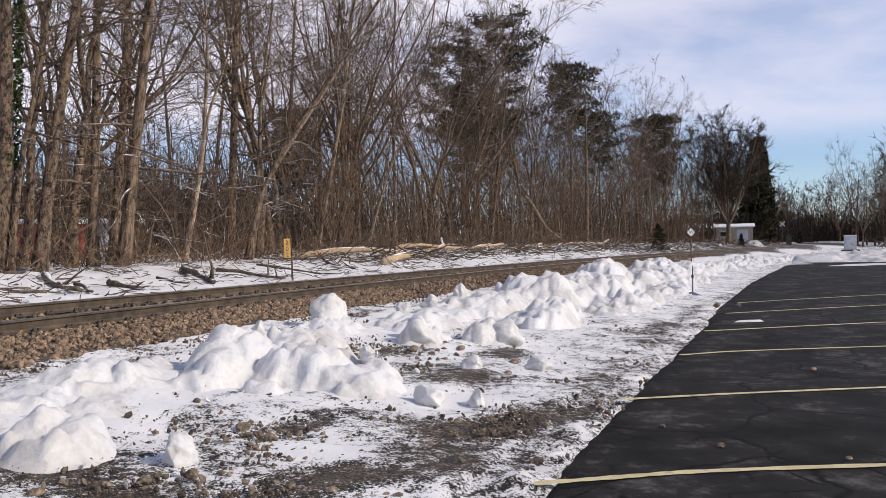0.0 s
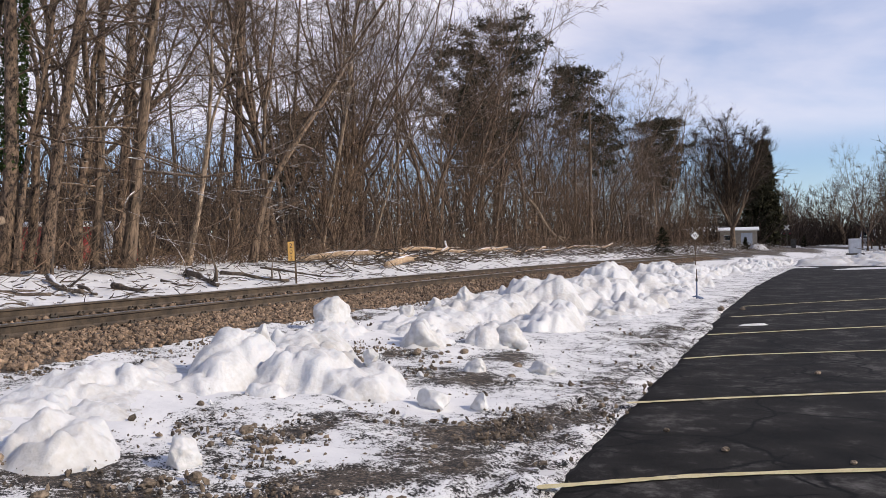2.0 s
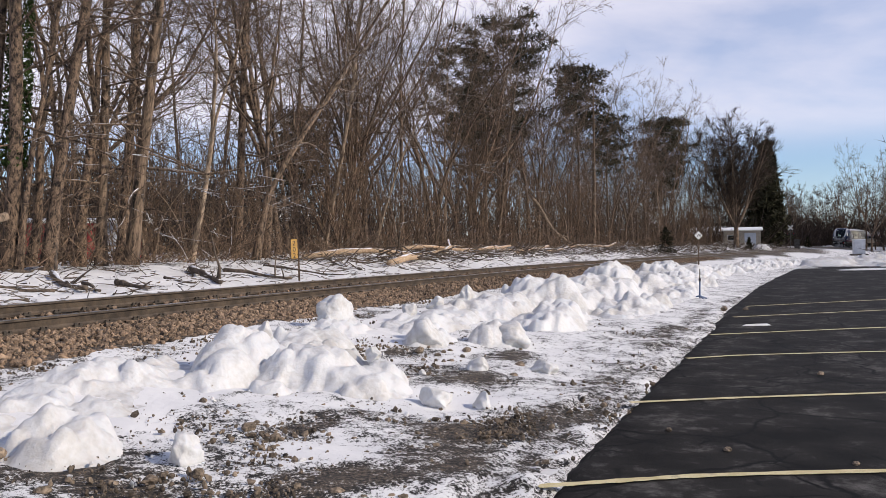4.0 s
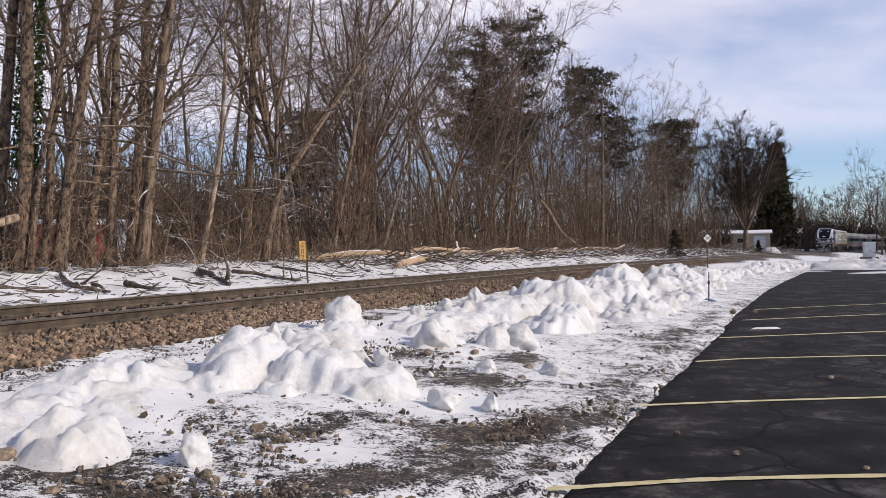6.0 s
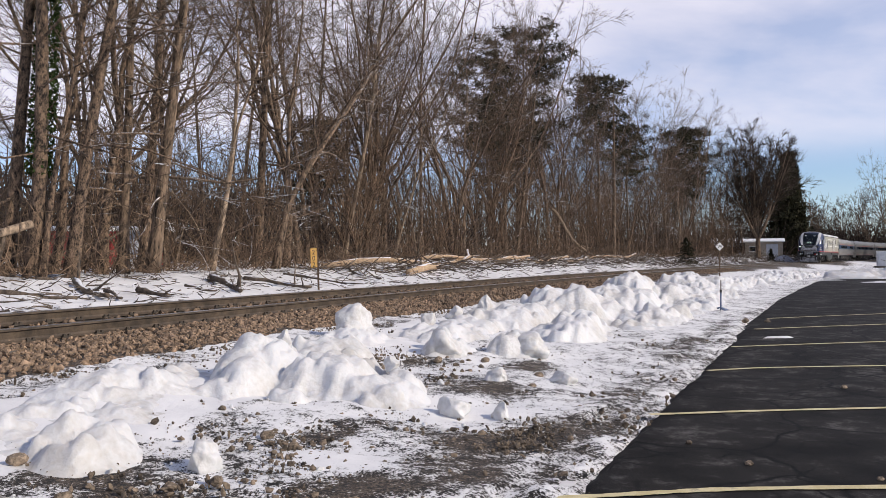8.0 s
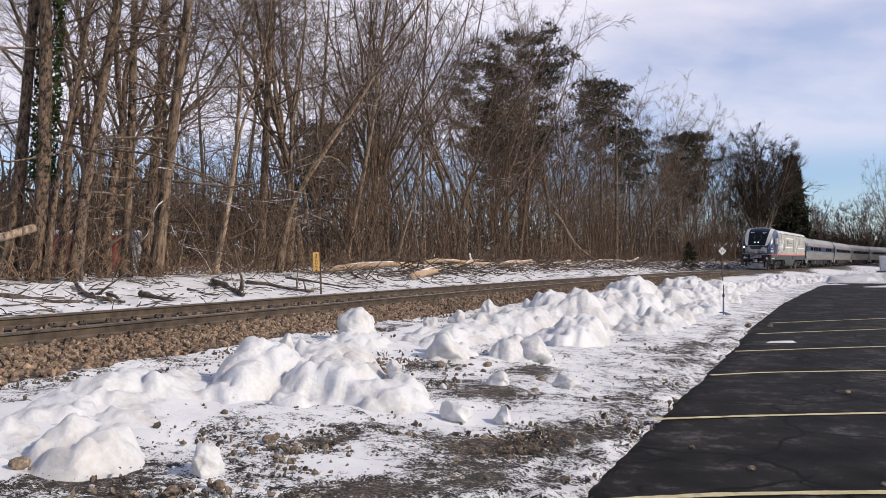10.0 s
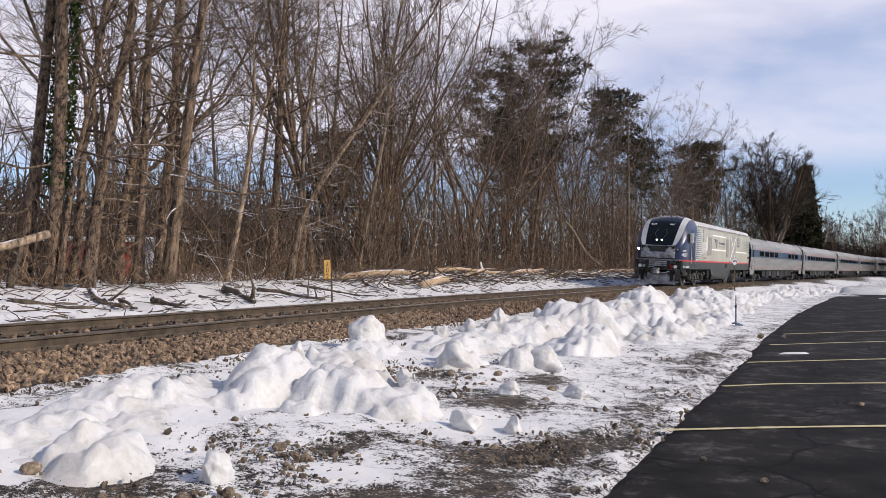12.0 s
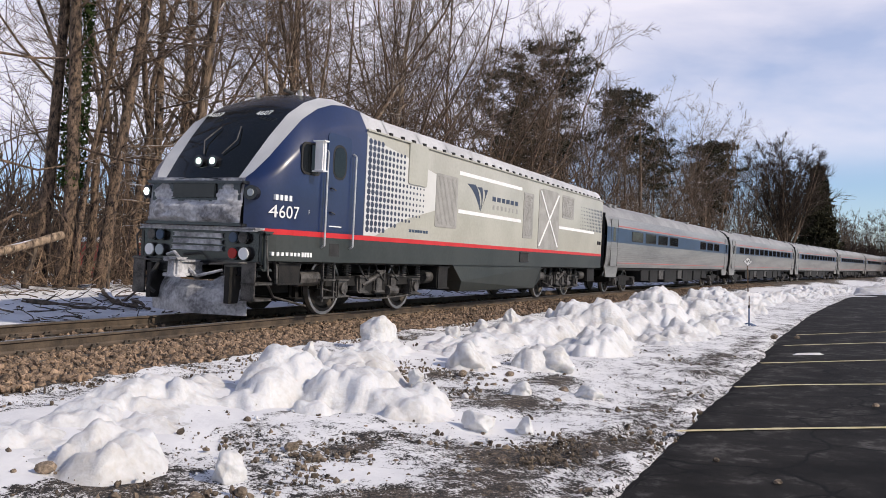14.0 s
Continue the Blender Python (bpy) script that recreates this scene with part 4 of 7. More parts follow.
def louvre(parent, outline_box, v, slats, name="air_intake", label="grey louvred air intake"):
    u0, u1, w0, w1 = outline_box
    ob = part(name, sheet(rounded(u0, u1, w0, w1, 0.05), v, 0.012), VENT, parent, label)
    n = max(int((u1 - u0) / 0.075), 3)
    for k in range(n):
        a = u0 + 0.05 + (u1 - u0 - 0.1) * k / n
        part("slat", boxes((a, a + 0.03, v + 0.012, v + 0.016, w0 + 0.06, w1 - 0.06)), VENT, ob)
    return ob


def hull(u):
    """Half-width of the cab at a distance from its front."""
    return float(np.interp(u, LOCO_U, LOCO_HW))


def build_locomotive():
    loco = new("locomotive")
    V = 1.48
    fine_nose = [0.85, 0.95, 1.0, 1.1, 1.25, 1.4, 1.6, 1.8, 2.0, 2.2, 2.45, 2.7, 2.9, 3.1, 3.3, 3.55, 3.8]
    part("skirt", loft([1.0, 1.25, 1.6, 2, 4, 8, 12, 16, 21.3], loco_ring, (0, 1)), SKIRT, loco, "dark grey lower body side")
    part("red_stripe", loft([1.0, 1.1, 1.25, 1.4, 1.6, 2, 6, 12, 21.3], lambda u: [(a + 0.004, b) for a, b in loco_ring(u)], (1, 2)), RED, loco, "bright red stripe along the side")
    cab = part("cab_side", loft(fine_nose, loco_ring, (2, 3, 4, 5, 6)), NAVY, loco, "glossy navy blue cab shell", True)
    part("cab_band", loft(fine_nose + [4.05], lambda u: [(a + 0.003, b + 0.004) for a, b in loco_ring(u)], (6, 7)), BANDGREY, loco, "light grey curved band", True)
    shield = part("windshield", loft(fine_nose[:10], loco_ring, (7, 8, 9)), TINTED, loco, "black sloping windshield", True)
    part("cab_roof", loft(fine_nose[9:] + [4.05, 4.3], loco_ring, (7, 8, 9)), BLACK, loco, "black cab roof", True)
    part("body_side", loft([3.8, 6, 9, 12, 15, 18, 21.3], loco_ring, (2, 3, 4, 5)), SILVER, loco, "silver-grey car body side", True)
    roof = part("roof", loft([3.8, 4.05, 4.3, 6, 9, 12, 15, 18, 21.0, 21.3], lambda u: [(a, b - (0.03 if u > 21.1 else 0)) for a, b in loco_ring(u)], (5, 6, 7, 8, 9)), ROOFGREY, loco, "dusty light grey ribbed roof", False)
    # roof seams and the row of lifting lugs along its edge
    for k in range(12):
        u = 4.6 + k * 1.45
        bm = loft([u, u + 0.05], lambda x: [(a + 0.012, b + 0.015) for a, b in loco_ring(x)], (5, 6, 7, 8, 9))
        part("roof_seam", bm, ROOFGREY, roof)
    for k in range(34):
        u = 4.2 + k * 0.5
        part("roof_lug", boxes((u, u + 0.11, 1.40, 1.47, 3.60, 3.67)), UNDER, roof)
    part("gutter", boxes((3.8, 21.3, 1.455, 1.50, 3.575, 3.605)), SILVER, roof)
    part("rear_wall", boxes((21.26, 21.3, -1.45, 1.45, 1.05, 3.75)), SKIRT, loco)
    part("rear_gangway", boxes((21.3, 21.62, -0.55, 0.55, 1.1, 3.3), bevel=0.04), RUBBER, loco)
    # front: hood, deck, buffer beam
    face = bmesh.new()
    box(face, 0.80, 0.90, -1.0, 1.0, 1.56, 2.30, bevel=0.05)
    hood = part("nose_hood", face, BLACK, loco, "black nose below the windshield")
    bm = bmesh.new()
    bmesh.ops.create_grid(bm, x_segments=56, y_segments=34, size=1.0)
    for q in bm.verts:
        a, b = q.co.x, q.co.y
        n = 0.05 * noise.noise(Vector((a * 3, b * 2.2, 4))) + 0.035 * noise.noise(Vector((a * 7, b * 5, 1)))
        rag = 0.10 * noise.noise(Vector((a * 5, b * 5, 8))) + 0.05 * noise.noise(Vector((a * 13, b * 13, 3)))
        low = min(0.98 - abs(a) * (1.0 + 0.10 * b) + 0.4 * rag, b + 0.96 + rag, 0.02 - b + rag)
        cheek = min(abs(a) - 0.50 + rag, 0.93 - abs(a) - 0.12 * max(b, 0) + rag, 0.86 - b + rag * 2, b + 0.2)
        cover = max(low, cheek)
        thick = min(max(cover, 0) * 4, 1)
        q.co = U(0.79 - (0.10 if b < 0.05 else 0.035) * thick + (0.03 if cover < 0 else 0) - n * thick + 0.06 * max(b - 0.3, 0), a * 1.0, 1.97 + b * 0.39)
    part("packed_snow", bm, ROADSNOW, hood, "grey snow packed on the nose", True)
    part("hatch", boxes((0.76, 0.80, -0.46, 0.46, 2.02, 2.27), bevel=0.012), SKIRT, hood)
    part("deck", boxes((0.84, 1.10, -1.20, 1.24, 1.48, 1.55), bevel=0.03), ROADSNOW, loco, "snow-covered front deck")
    beam = part("buffer_beam", boxes((0.94, 1.14, -1.26, 1.30, 0.92, 1.48), (0.88, 0.96, -1.24, -0.6, 0.75, 1.0), (0.88, 0.96, 0.6, 1.28, 0.75, 1.0), bevel=0.03), BLACK, loco, "black front end beam")
    for v in (1.22, -1.36):
        part("end_post", boxes((0.95, 1.12, v, v + 0.14, 0.85, 1.5), bevel=0.04), SKIRT, loco)
    for k in range(3):
        part("step_panel", boxes((0.86 + 0.02 * k, 0.94, -0.52, 0.52, 1.14 + 0.11 * k, 1.22 + 0.11 * k), bevel=0.012), ROADSNOW, beam, "snow-dusted grille panel")
    for s in (1, -1):
        for v, w, r, mt, nm in ((1.00, 1.38, 0.085, GEARLIGHT, "horn_bell"), (0.80, 1.38, 0.085, CARBLUE, "hose_socket"), (0.80, 1.12, 0.09, REDLENS if s > 0 else DIMLENS, "marker_light"), (1.03, 1.12, 0.10, WHITEPAINT, "ditch_light")):
            bm = bmesh.new()
            rod(bm, U(0.85, s * v, w), U(0.95, s * v, w), r, 16)
            lamp = part(nm, bm, mt, beam)
            bm = bmesh.new()
            rod(bm, U(0.87, s * v, w), U(0.95, s * v, w), r + 0.02, 16)
            part("lamp_ring", bm, BLACK, lamp)
        part("handrail", rods((U(0.74, s * 0.5, 0.93), U(0.62, s * 0.55, 0.93), U(0.62, s * 1.15, 0.97), U(0.74, s * 1.2, 0.97)), 0.017), GEARLIGHT, loco)
        part("corner_step", boxes((0.8, 1.25, s * 1.05, s * 1.33, 0.62, 0.66), (0.8, 1.25, s * 1.05, s * 1.33, 0.36, 0.40), (0.8, 0.83, s * 1.05, s * 1.33, 0.36, 1.0), bevel=0.008), GEARLIGHT, loco)
        part("corner_handrail", rods((U(0.98, s * 1.40, 1.42), U(0.94, s * 1.42, 1.35), U(1.02, s * 1.42, 0.78), U(1.12, s * 1.40, 0.70)), 0.016), GEARLIGHT, loco)
        # headlight pods at the cab's cheeks
        bm = bmesh.new()
        rod(bm, U(0.84, s * 1.13, 2.12), U(0.97, s * 1.10, 2.12), 0.12, 18)
        pod = part("headlight", bm, BLACK, loco, "round lamp in the cab's cheek")
        bm = bmesh.new()
        rod(bm, U(0.825, s * 1.13, 2.12), U(0.85, s * 1.13, 2.12), 0.06, 18)
        part("lens", bm, HEADLIGHT if s < 0 else DIMLENS, pod)
    for v in (-0.15, 0.15):
        u, w = 1.09, 2.68
        bm = bmesh.new()
        rod(bm, U(u - 0.09, v, w - 0.02), U(u + 0.05, v, w - 0.02), 0.058, 16)
        eye_ = part("centre_headlight", bm, DIMLIGHT, loco, "lit twin headlight behind the glass")
        bm = bmesh.new()
        rod(bm, U(u - 0.08, v, w - 0.02), U(u + 0.06, v, w - 0.02), 0.10, 16)
        part("lamp_ring", bm, BLACK, eye_)
    for s in (1, -1):
        part("wiper", rods((U(1.18, s * 0.2, 2.80), U(1.36, s * 0.36, 3.06), U(1.62, s * 0.22, 3.34)), 0.012, 6), GEARLIGHT, shield)
    # coupler, hoses, plough
    part("coupler", boxes((0.36, 0.78, -0.14, 0.14, 0.72, 0.98), (0.26, 0.44, -0.04, 0.17, 0.70, 1.02), (0.66, 0.98, -0.10, 0.10, 0.74, 0.94), bevel=0.04), ROADSNOW, loco, "snow-caked knuckle coupler")
    part("uncoupling_lever", rods((U(0.75, -0.5, 1.05), U(0.6, -0.2, 1.10), U(0.6, 0.3, 0.72), U(0.7, 0.75, 0.84)), 0.025), ROADSNOW, loco)
    part("air_hose", rods((U(0.5, -0.45, 0.9), U(0.38, -0.47, 0.72), U(0.36, -0.5, 0.5), U(0.42, -0.42, 0.42)), 0.03), RUBBER, loco)
    plough = bmesh.new()
    rows = []
    for k in range(13):
        v = -1.02 + 2.04 * k / 12
        back = 0.28 * abs(v) ** 1.5
        rows.append([plough.verts.new(U(0.72 + back + c, v, w)) for c, w in ((0.18, 0.72 - 0.1 * (abs(v) < 0.35)), (0.04, 0.5), (0.0, 0.3), (0.02, 0.10))])
    for a, b in zip(rows, rows[1:]):
        for k in range(3):
            plough.faces.new((a[k], a[k + 1], b[k + 1], b[k]))
    ob = part("snow_plough", plough, ROADSNOW, loco, "curved pilot plate dusted with grey snow")
    md = ob.modifiers.new("thickness", "SOLIDIFY")
    md.thickness = 0.03
    for v in (-0.9, 0.8):
        part("plough_bracket", boxes((0.7, 1.3, v, v + 0.1, 0.3, 0.9)), UNDER, loco)
    # cab side: door, windows, mirror, handrails, lettering
    door = part("cab_door", sheet(rounded(2.47, 3.24, 1.58, 3.34, 0.08), V, 0.010), NAVY, loco, "navy cab door")
    part("door_window", sheet(rounded(2.68, 3.06, 2.56, 3.12, 0.17), V + 0.011, 0.006), TINTED, door)
    part("door_seal", sheet(rounded(2.64, 3.10, 2.52, 3.16, 0.2), V + 0.006, 0.006), RUBBER, door)
    for w in (2.35, 1.92):
        part("door_handle", rods((U(2.60, V + 0.01, w), U(2.60, V + 0.05, w), U(2.72, V + 0.05, w - 0.03)), 0.013), GEARLIGHT, door)
    part("kick_strip", boxes((2.6, 3.0, V + 0.01, V + 0.016, 1.66, 1.68)), WHITEPAINT, door)
    for u, a, b in ((2.40, 1.28, 3.02), (3.33, 1.28, 3.05)):
        part("grab_rail", rods((U(u, V, a), U(u, V + 0.07, a + 0.04), U(u, V + 0.07, b - 0.04), U(u, V, b)), 0.019), BRIGHTSTEEL, loco, "bright steel grab rail")
    part("side_window_frame", sheet(rounded(1.70, 2.30, 2.52, 3.08, 0.14), V - 0.02, 0.026), RUBBER, loco)
    part("side_window", sheet(rounded(1.74, 2.26, 2.56, 3.04, 0.12), V - 0.01, 0.02), TINTED, loco)
    part("mirror", boxes((1.98, 2.08, V + 0.06, V + 0.26, 2.58, 3.12), bevel=0.025), WHITEPAINT, loco, "white rear-view mirror housing")
    part("mirror_arm", rods((U(2.15, V, 2.6), U(2.05, V + 0.1, 2.58)), 0.015), RUBBER, loco)
    part("step_well", boxes((2.66, 2.98, V - 0.02, V + 0.004, 1.13, 1.36)), RUBBER, loco)
    part("cab_ladder", boxes((2.62, 2.65, 1.36, 1.40, 0.3, 1.03), (2.98, 3.01, 1.36, 1.40, 0.3, 1.03), (2.62, 3.01, 1.30, 1.42, 0.36, 0.39), (2.62, 3.01, 1.30, 1.42, 0.68, 0.71)), GEARLIGHT, loco)
    number = letters("4607", 0.30, on_side(1.72, V + 0.004, 1.74) @ Matrix.Translation((-0.62, 0, 0)), loco, WHITEPAINT, "fleet_number")
    for q in number.data.vertices:
        q.co.z += hull(1.10 + q.co.x) - V + 0.014
    part("reporting_mark", boxes(*[(1.18 + 0.095 * k, 1.25 + 0.095 * k, hull(1.18 + 0.095 * k) - 0.02, hull(1.25 + 0.095 * k) + 0.003, 2.03, 2.12) for k in range(4)]), WHITEPAINT, loco, "small white painted bars")
    letters("F", 0.10, on_side(1.97, V + 0.004, 1.84), loco, WHITEPAINT, "end_letter")
    part("model_lettering", boxes(*[(1.16 + 0.095 * k, 1.225 + 0.095 * k, hull(1.16 + 0.095 * k) - 0.02, hull(1.225 + 0.095 * k) + 0.003, 1.11, 1.17) for k in range(7)], *[(1.83 + 0.08 * k, 1.89 + 0.08 * k, V - 0.04, V + 0.004, 1.10, 1.18) for k in range(4)]), WHITEPAINT, loco, "small white painted bars")
    # number boards behind the glass
    for v in (-0.55, 0.55):
        at = Matrix.Translation(U(1.83, v, 3.56)) @ Matrix(((-1, 0, 0), (0, -0.68, 0.73), (0, 0.73, 0.68))).to_4x4()
        letters("4607", 0.17, at @ Matrix.Translation((-0.2, 0, 0.01)), loco, WHITEPAINT, "number_board")
    # dotted vinyl fading into the silver side
    dots = bmesh.new()
    for i in range(16):
        for j in range(15):
            u, w = 3.93 + i * 0.155, 1.68 + j * 0.122
            if w > 3.46 - 0.12 * (u - 3.8) or w < 1.62 + 0.22 * max(u - 4.3, 0) or (u > 5.45 and w > 2.7 and u < 6.1):
                continue
            r = 0.072 - 0.0028 * i
            disc(dots, u, V + 0.004, w, r * 0.98, r * 0.86)
    part("dot_pattern", dots, DOTBLUE, loco, "dark blue dot pattern fading along the side")["kind"] = "stuff"
    field = bmesh.new()
    for a in ([(3.81, 1.56), (3.81, 3.47), (5.5, 3.26), (6.9, 3.05), (6.9, 2.25), (5.4, 1.95), (4.4, 1.62), (4.25, 1.56)],):
        vs = [field.verts.new(U(u, V + 0.002, w)) for u, w in a]
        field.faces.new(vs)
    part("white_field", field, FIELDWHITE, loco, "white panel behind the dots")
    dots = bmesh.new()
    for i in range(14):
        for j in range(7):
            u, w = 18.4 + i * 0.21, 2.40 + j * 0.125
            r = 0.02 + 0.0027 * i
            disc(dots, u, V + 0.004, w, r * 1.3, r)
    part("rear_dot_pattern", dots, DOTBLUE, loco, "dark dots growing towards the rear")["kind"] = "stuff"
    part("filter_box", sheet(rounded(5.5, 6.35, 2.72, 3.58, 0.06), V, 0.03), SILVER, loco)
    louvre(loco, (6.85, 8.0, 1.88, 3.10), V, 10)
    louvre(loco, (12.56, 13.4, 1.84, 3.17), V, 8)
    door = part("engine_door", sheet([(13.9, 3.36), (14.2, 3.42), (15.6, 3.42), (15.88, 3.34), (15.88, 1.6), (15.8, 1.57), (13.98, 1.57), (13.9, 1.62)], V, 0.012), VENT, loco, "grey engine room door with a crossed brace")
    for (a, b), (c, d_) in (((14.0, 1.66), (15.78, 3.34)), ((15.78, 1.66), (14.0, 3.34))):
        part("brace", sheet([(a - 0.06, b), (a + 0.06, b), (c + 0.06, d_), (c - 0.06, d_)], V + 0.012 + (0.004 if a > 15 else 0), 0.012), WHITEPAINT, door)
    louvre(loco, (16.2, 17.5, 2.64, 3.40), V, 8, label="small grey louvred opening")
    for w in (2.27, 3.19):
        part("white_line", sheet([(8.1, w), (12.4, w), (12.4, w + 0.09), (8.1, w + 0.09)], V, 0.003), WHITEPAINT, loco)
    part("white_line", sheet([(15.95, 2.27), (20.2, 2.27), (20.2, 2.36), (15.95, 2.36)], V, 0.003), WHITEPAINT, loco)
    for k, (u0, u1) in enumerate(((8.55, 9.05), (9.17, 9.47), (9.58, 9.86))):
        one, two = [], []
        for q in range(11):
            t = q / 10
            foot = 9.42 + 0.05 * k, 2.40 + 0.06 * k
            one.append(((1 - t) ** 2 * u0 + 2 * t * (1 - t) * (u0 + 0.50 - 0.12 * k) + t * t * foot[0], (1 - t) ** 2 * (3.02 - 0.03 * k) + 2 * t * (1 - t) * 2.88 + t * t * foot[1]))
            two.append(((1 - t) ** 2 * u1 + 2 * t * (1 - t) * (u1 + 0.30 - 0.16 * k) + t * t * (foot[0] + 0.03), (1 - t) ** 2 * (3.04 - 0.03 * k) + 2 * t * (1 - t) * 2.90 + t * t * (foot[1] + 0.02)))
        part("emblem_blade", sheet(one + two[::-1], V, 0.004), DOTBLUE, loco, "dark blue curved blade of the painted emblem")
    part("emblem_bars", boxes(*[(10.2 + 0.33 * k, 10.44 + 0.33 * k, V - 0.02, V + 0.004, 2.72, 2.84) for k in range(6)]), DOTBLUE, loco, "row of dark blue bars")
    part("emblem_small_bars", boxes(*[(10.24 + 0.29 * k, 10.36 + 0.29 * k, V - 0.02, V + 0.004, 2.50, 2.62) for k in range(7)]), VENT, loco, "row of grey bars")
    part("maker_bars", boxes(*[(5.65 + 0.13 * k, 5.75 + 0.13 * k, V - 0.02, V + 0.004, 1.70, 1.76) for k in range(7)]), CARBLUE, loco, "row of small teal bars")
    part("socket_box", boxes((12.4, 13.1, V - 0.06, V + 0.02, 1.15, 1.42), bevel=0.02), RUBBER, loco)
    for u in (20.7, 20.95):
        part("rear_lamp", boxes((u, u + 0.15, V, V + 0.03, 1.9, 2.02)), RUBBER, loco)
    # underframe
    part("underframe", boxes((1.1, 21.2, -1.30, 1.30, 0.98, 1.06), (2.2, 8.2, -0.55, 0.55, 0.42, 0.98), (14.4, 20.6, -0.55, 0.55, 0.42, 0.98)), UNDER, loco)
    for u in (3.50, 6.45, 15.97, 18.84):
        part("traction_motor", boxes((u - 0.75, u + 0.75, -0.66, 0.66, 0.25, 0.85), bevel=0.08), UNDER, loco)
    for s in (1, -1):
        for ua in (4.1, 4.75, 5.35, 16.55, 17.2, 17.8):
            part("brake_unit", boxes((ua, ua + 0.30, s * 1.02, s * 1.25, 0.42, 0.80 + 0.08 * math.sin(ua * 7)), bevel=0.04), GEARLIGHT, loco)
            part("cable", rods((U(ua, s * 1.22, 1.0), U(ua + 0.1, s * 1.28, 0.78), U(ua + 0.32, s * 1.26, 0.66), U(ua + 0.45, s * 1.2, 0.95)), 0.022, 6), RUBBER, loco)
        for ua, ub in ((2.15, 2.5), (7.0, 7.3), (14.7, 15.1), (19.3, 19.7)):
            part("air_reservoir", rods((U(ua, s * 1.12, 0.72), U(ub + 0.25, s * 1.12, 0.72)), 0.15, 12), GEARLIGHT, loco)
    tank = bmesh.new()
    a = [(8.0, 1.03), (8.55, 0.62), (8.7, 0.36), (14.2, 0.36), (14.35, 0.62), (14.5, 1.03)]
    sides = [[tank.verts.new(U(u, s * (1.44 - (0.12 if w < 0.5 else 0)), w)) for u, w in a] for s in (1, -1)]
    for q in sides:
        tank.faces.new(q)
    for i in range(len(a) - 1):
        tank.faces.new((sides[0][i], sides[0][i + 1], sides[1][i + 1], sides[1][i]))
    part("fuel_tank", tank, SKIRT, loco, "dark grey fuel tank between the trucks")
    for s in (1, -1):
        for row in ((7.35, 7.9, s * 0.9, s * 1.38, 0.45, 0.98), (1.35, 2.0, s * 1.0, s * 1.36, 0.62, 1.0), (19.9, 20.9, s * 0.8, s * 1.36, 0.5, 1.0)):
            part("equipment_box", boxes(row, bevel=0.03), UNDER, loco)
        part("sand_box", sheet([(1.3, 1.02), (2.05, 1.02), (1.95, 0.8), (1.35, 0.62)], s * 1.3, 0.05), GEARLIGHT, loco)
        part("sand_pipe", rods((U(1.3, s * 1.2, 0.62), U(1.6, s * 1.1, 0.4), U(2.9, s * 0.85, 0.18)), 0.02), GEARLIGHT, loco)
    part("exhaust_stack", boxes((14.3, 15.2, -0.35, 0.35, 4.0, 4.12), bevel=0.03), UNDER, loco)
    for u, v in ((2.9, 0.5), (2.9, -0.5), (3.5, 0.2)):
        bm = bmesh.new()
        rod(bm, U(u, v, 4.08), U(u, v, 4.22), 0.045, 10)
        part("roof_beacon", bm, VENT, loco)
    part("horn", rods((U(3.2, 0.1, 4.15), U(3.2, 0.1, 4.24), U(2.95, 0.1, 4.25)), 0.035), GEARLIGHT, loco)
    b1, b2 = bogie(loco, 3.50, 6.45, 0.545, True), bogie(loco, 15.97, 18.84, 0.545, True)
    wheels = [wheelset(loco, u, 0.545, True) for u in (3.50, 6.45, 15.97, 18.84)]
    return tagged(loco, "navy, silver and red diesel locomotive with snow on its nose", "locomotive"), wheels


def disc(bm, u, v, w, ru, rw, n=10):
    bm.faces.new([bm.verts.new(U(u + ru * math.cos(2 * math.pi * k / n), v, w + rw * math.sin(2 * math.pi * k / n))) for k in range(n)])


CAR_RING = ((1.40, 1.04), (1.47, 1.30), (1.50, 1.9), (1.50, 2.06), (1.50, 2.66), (1.47, 2.82), (1.38, 3.10), (1.14, 3.40), (0.77, 3.61), (0.36, 3.70), (0.0, 3.72))


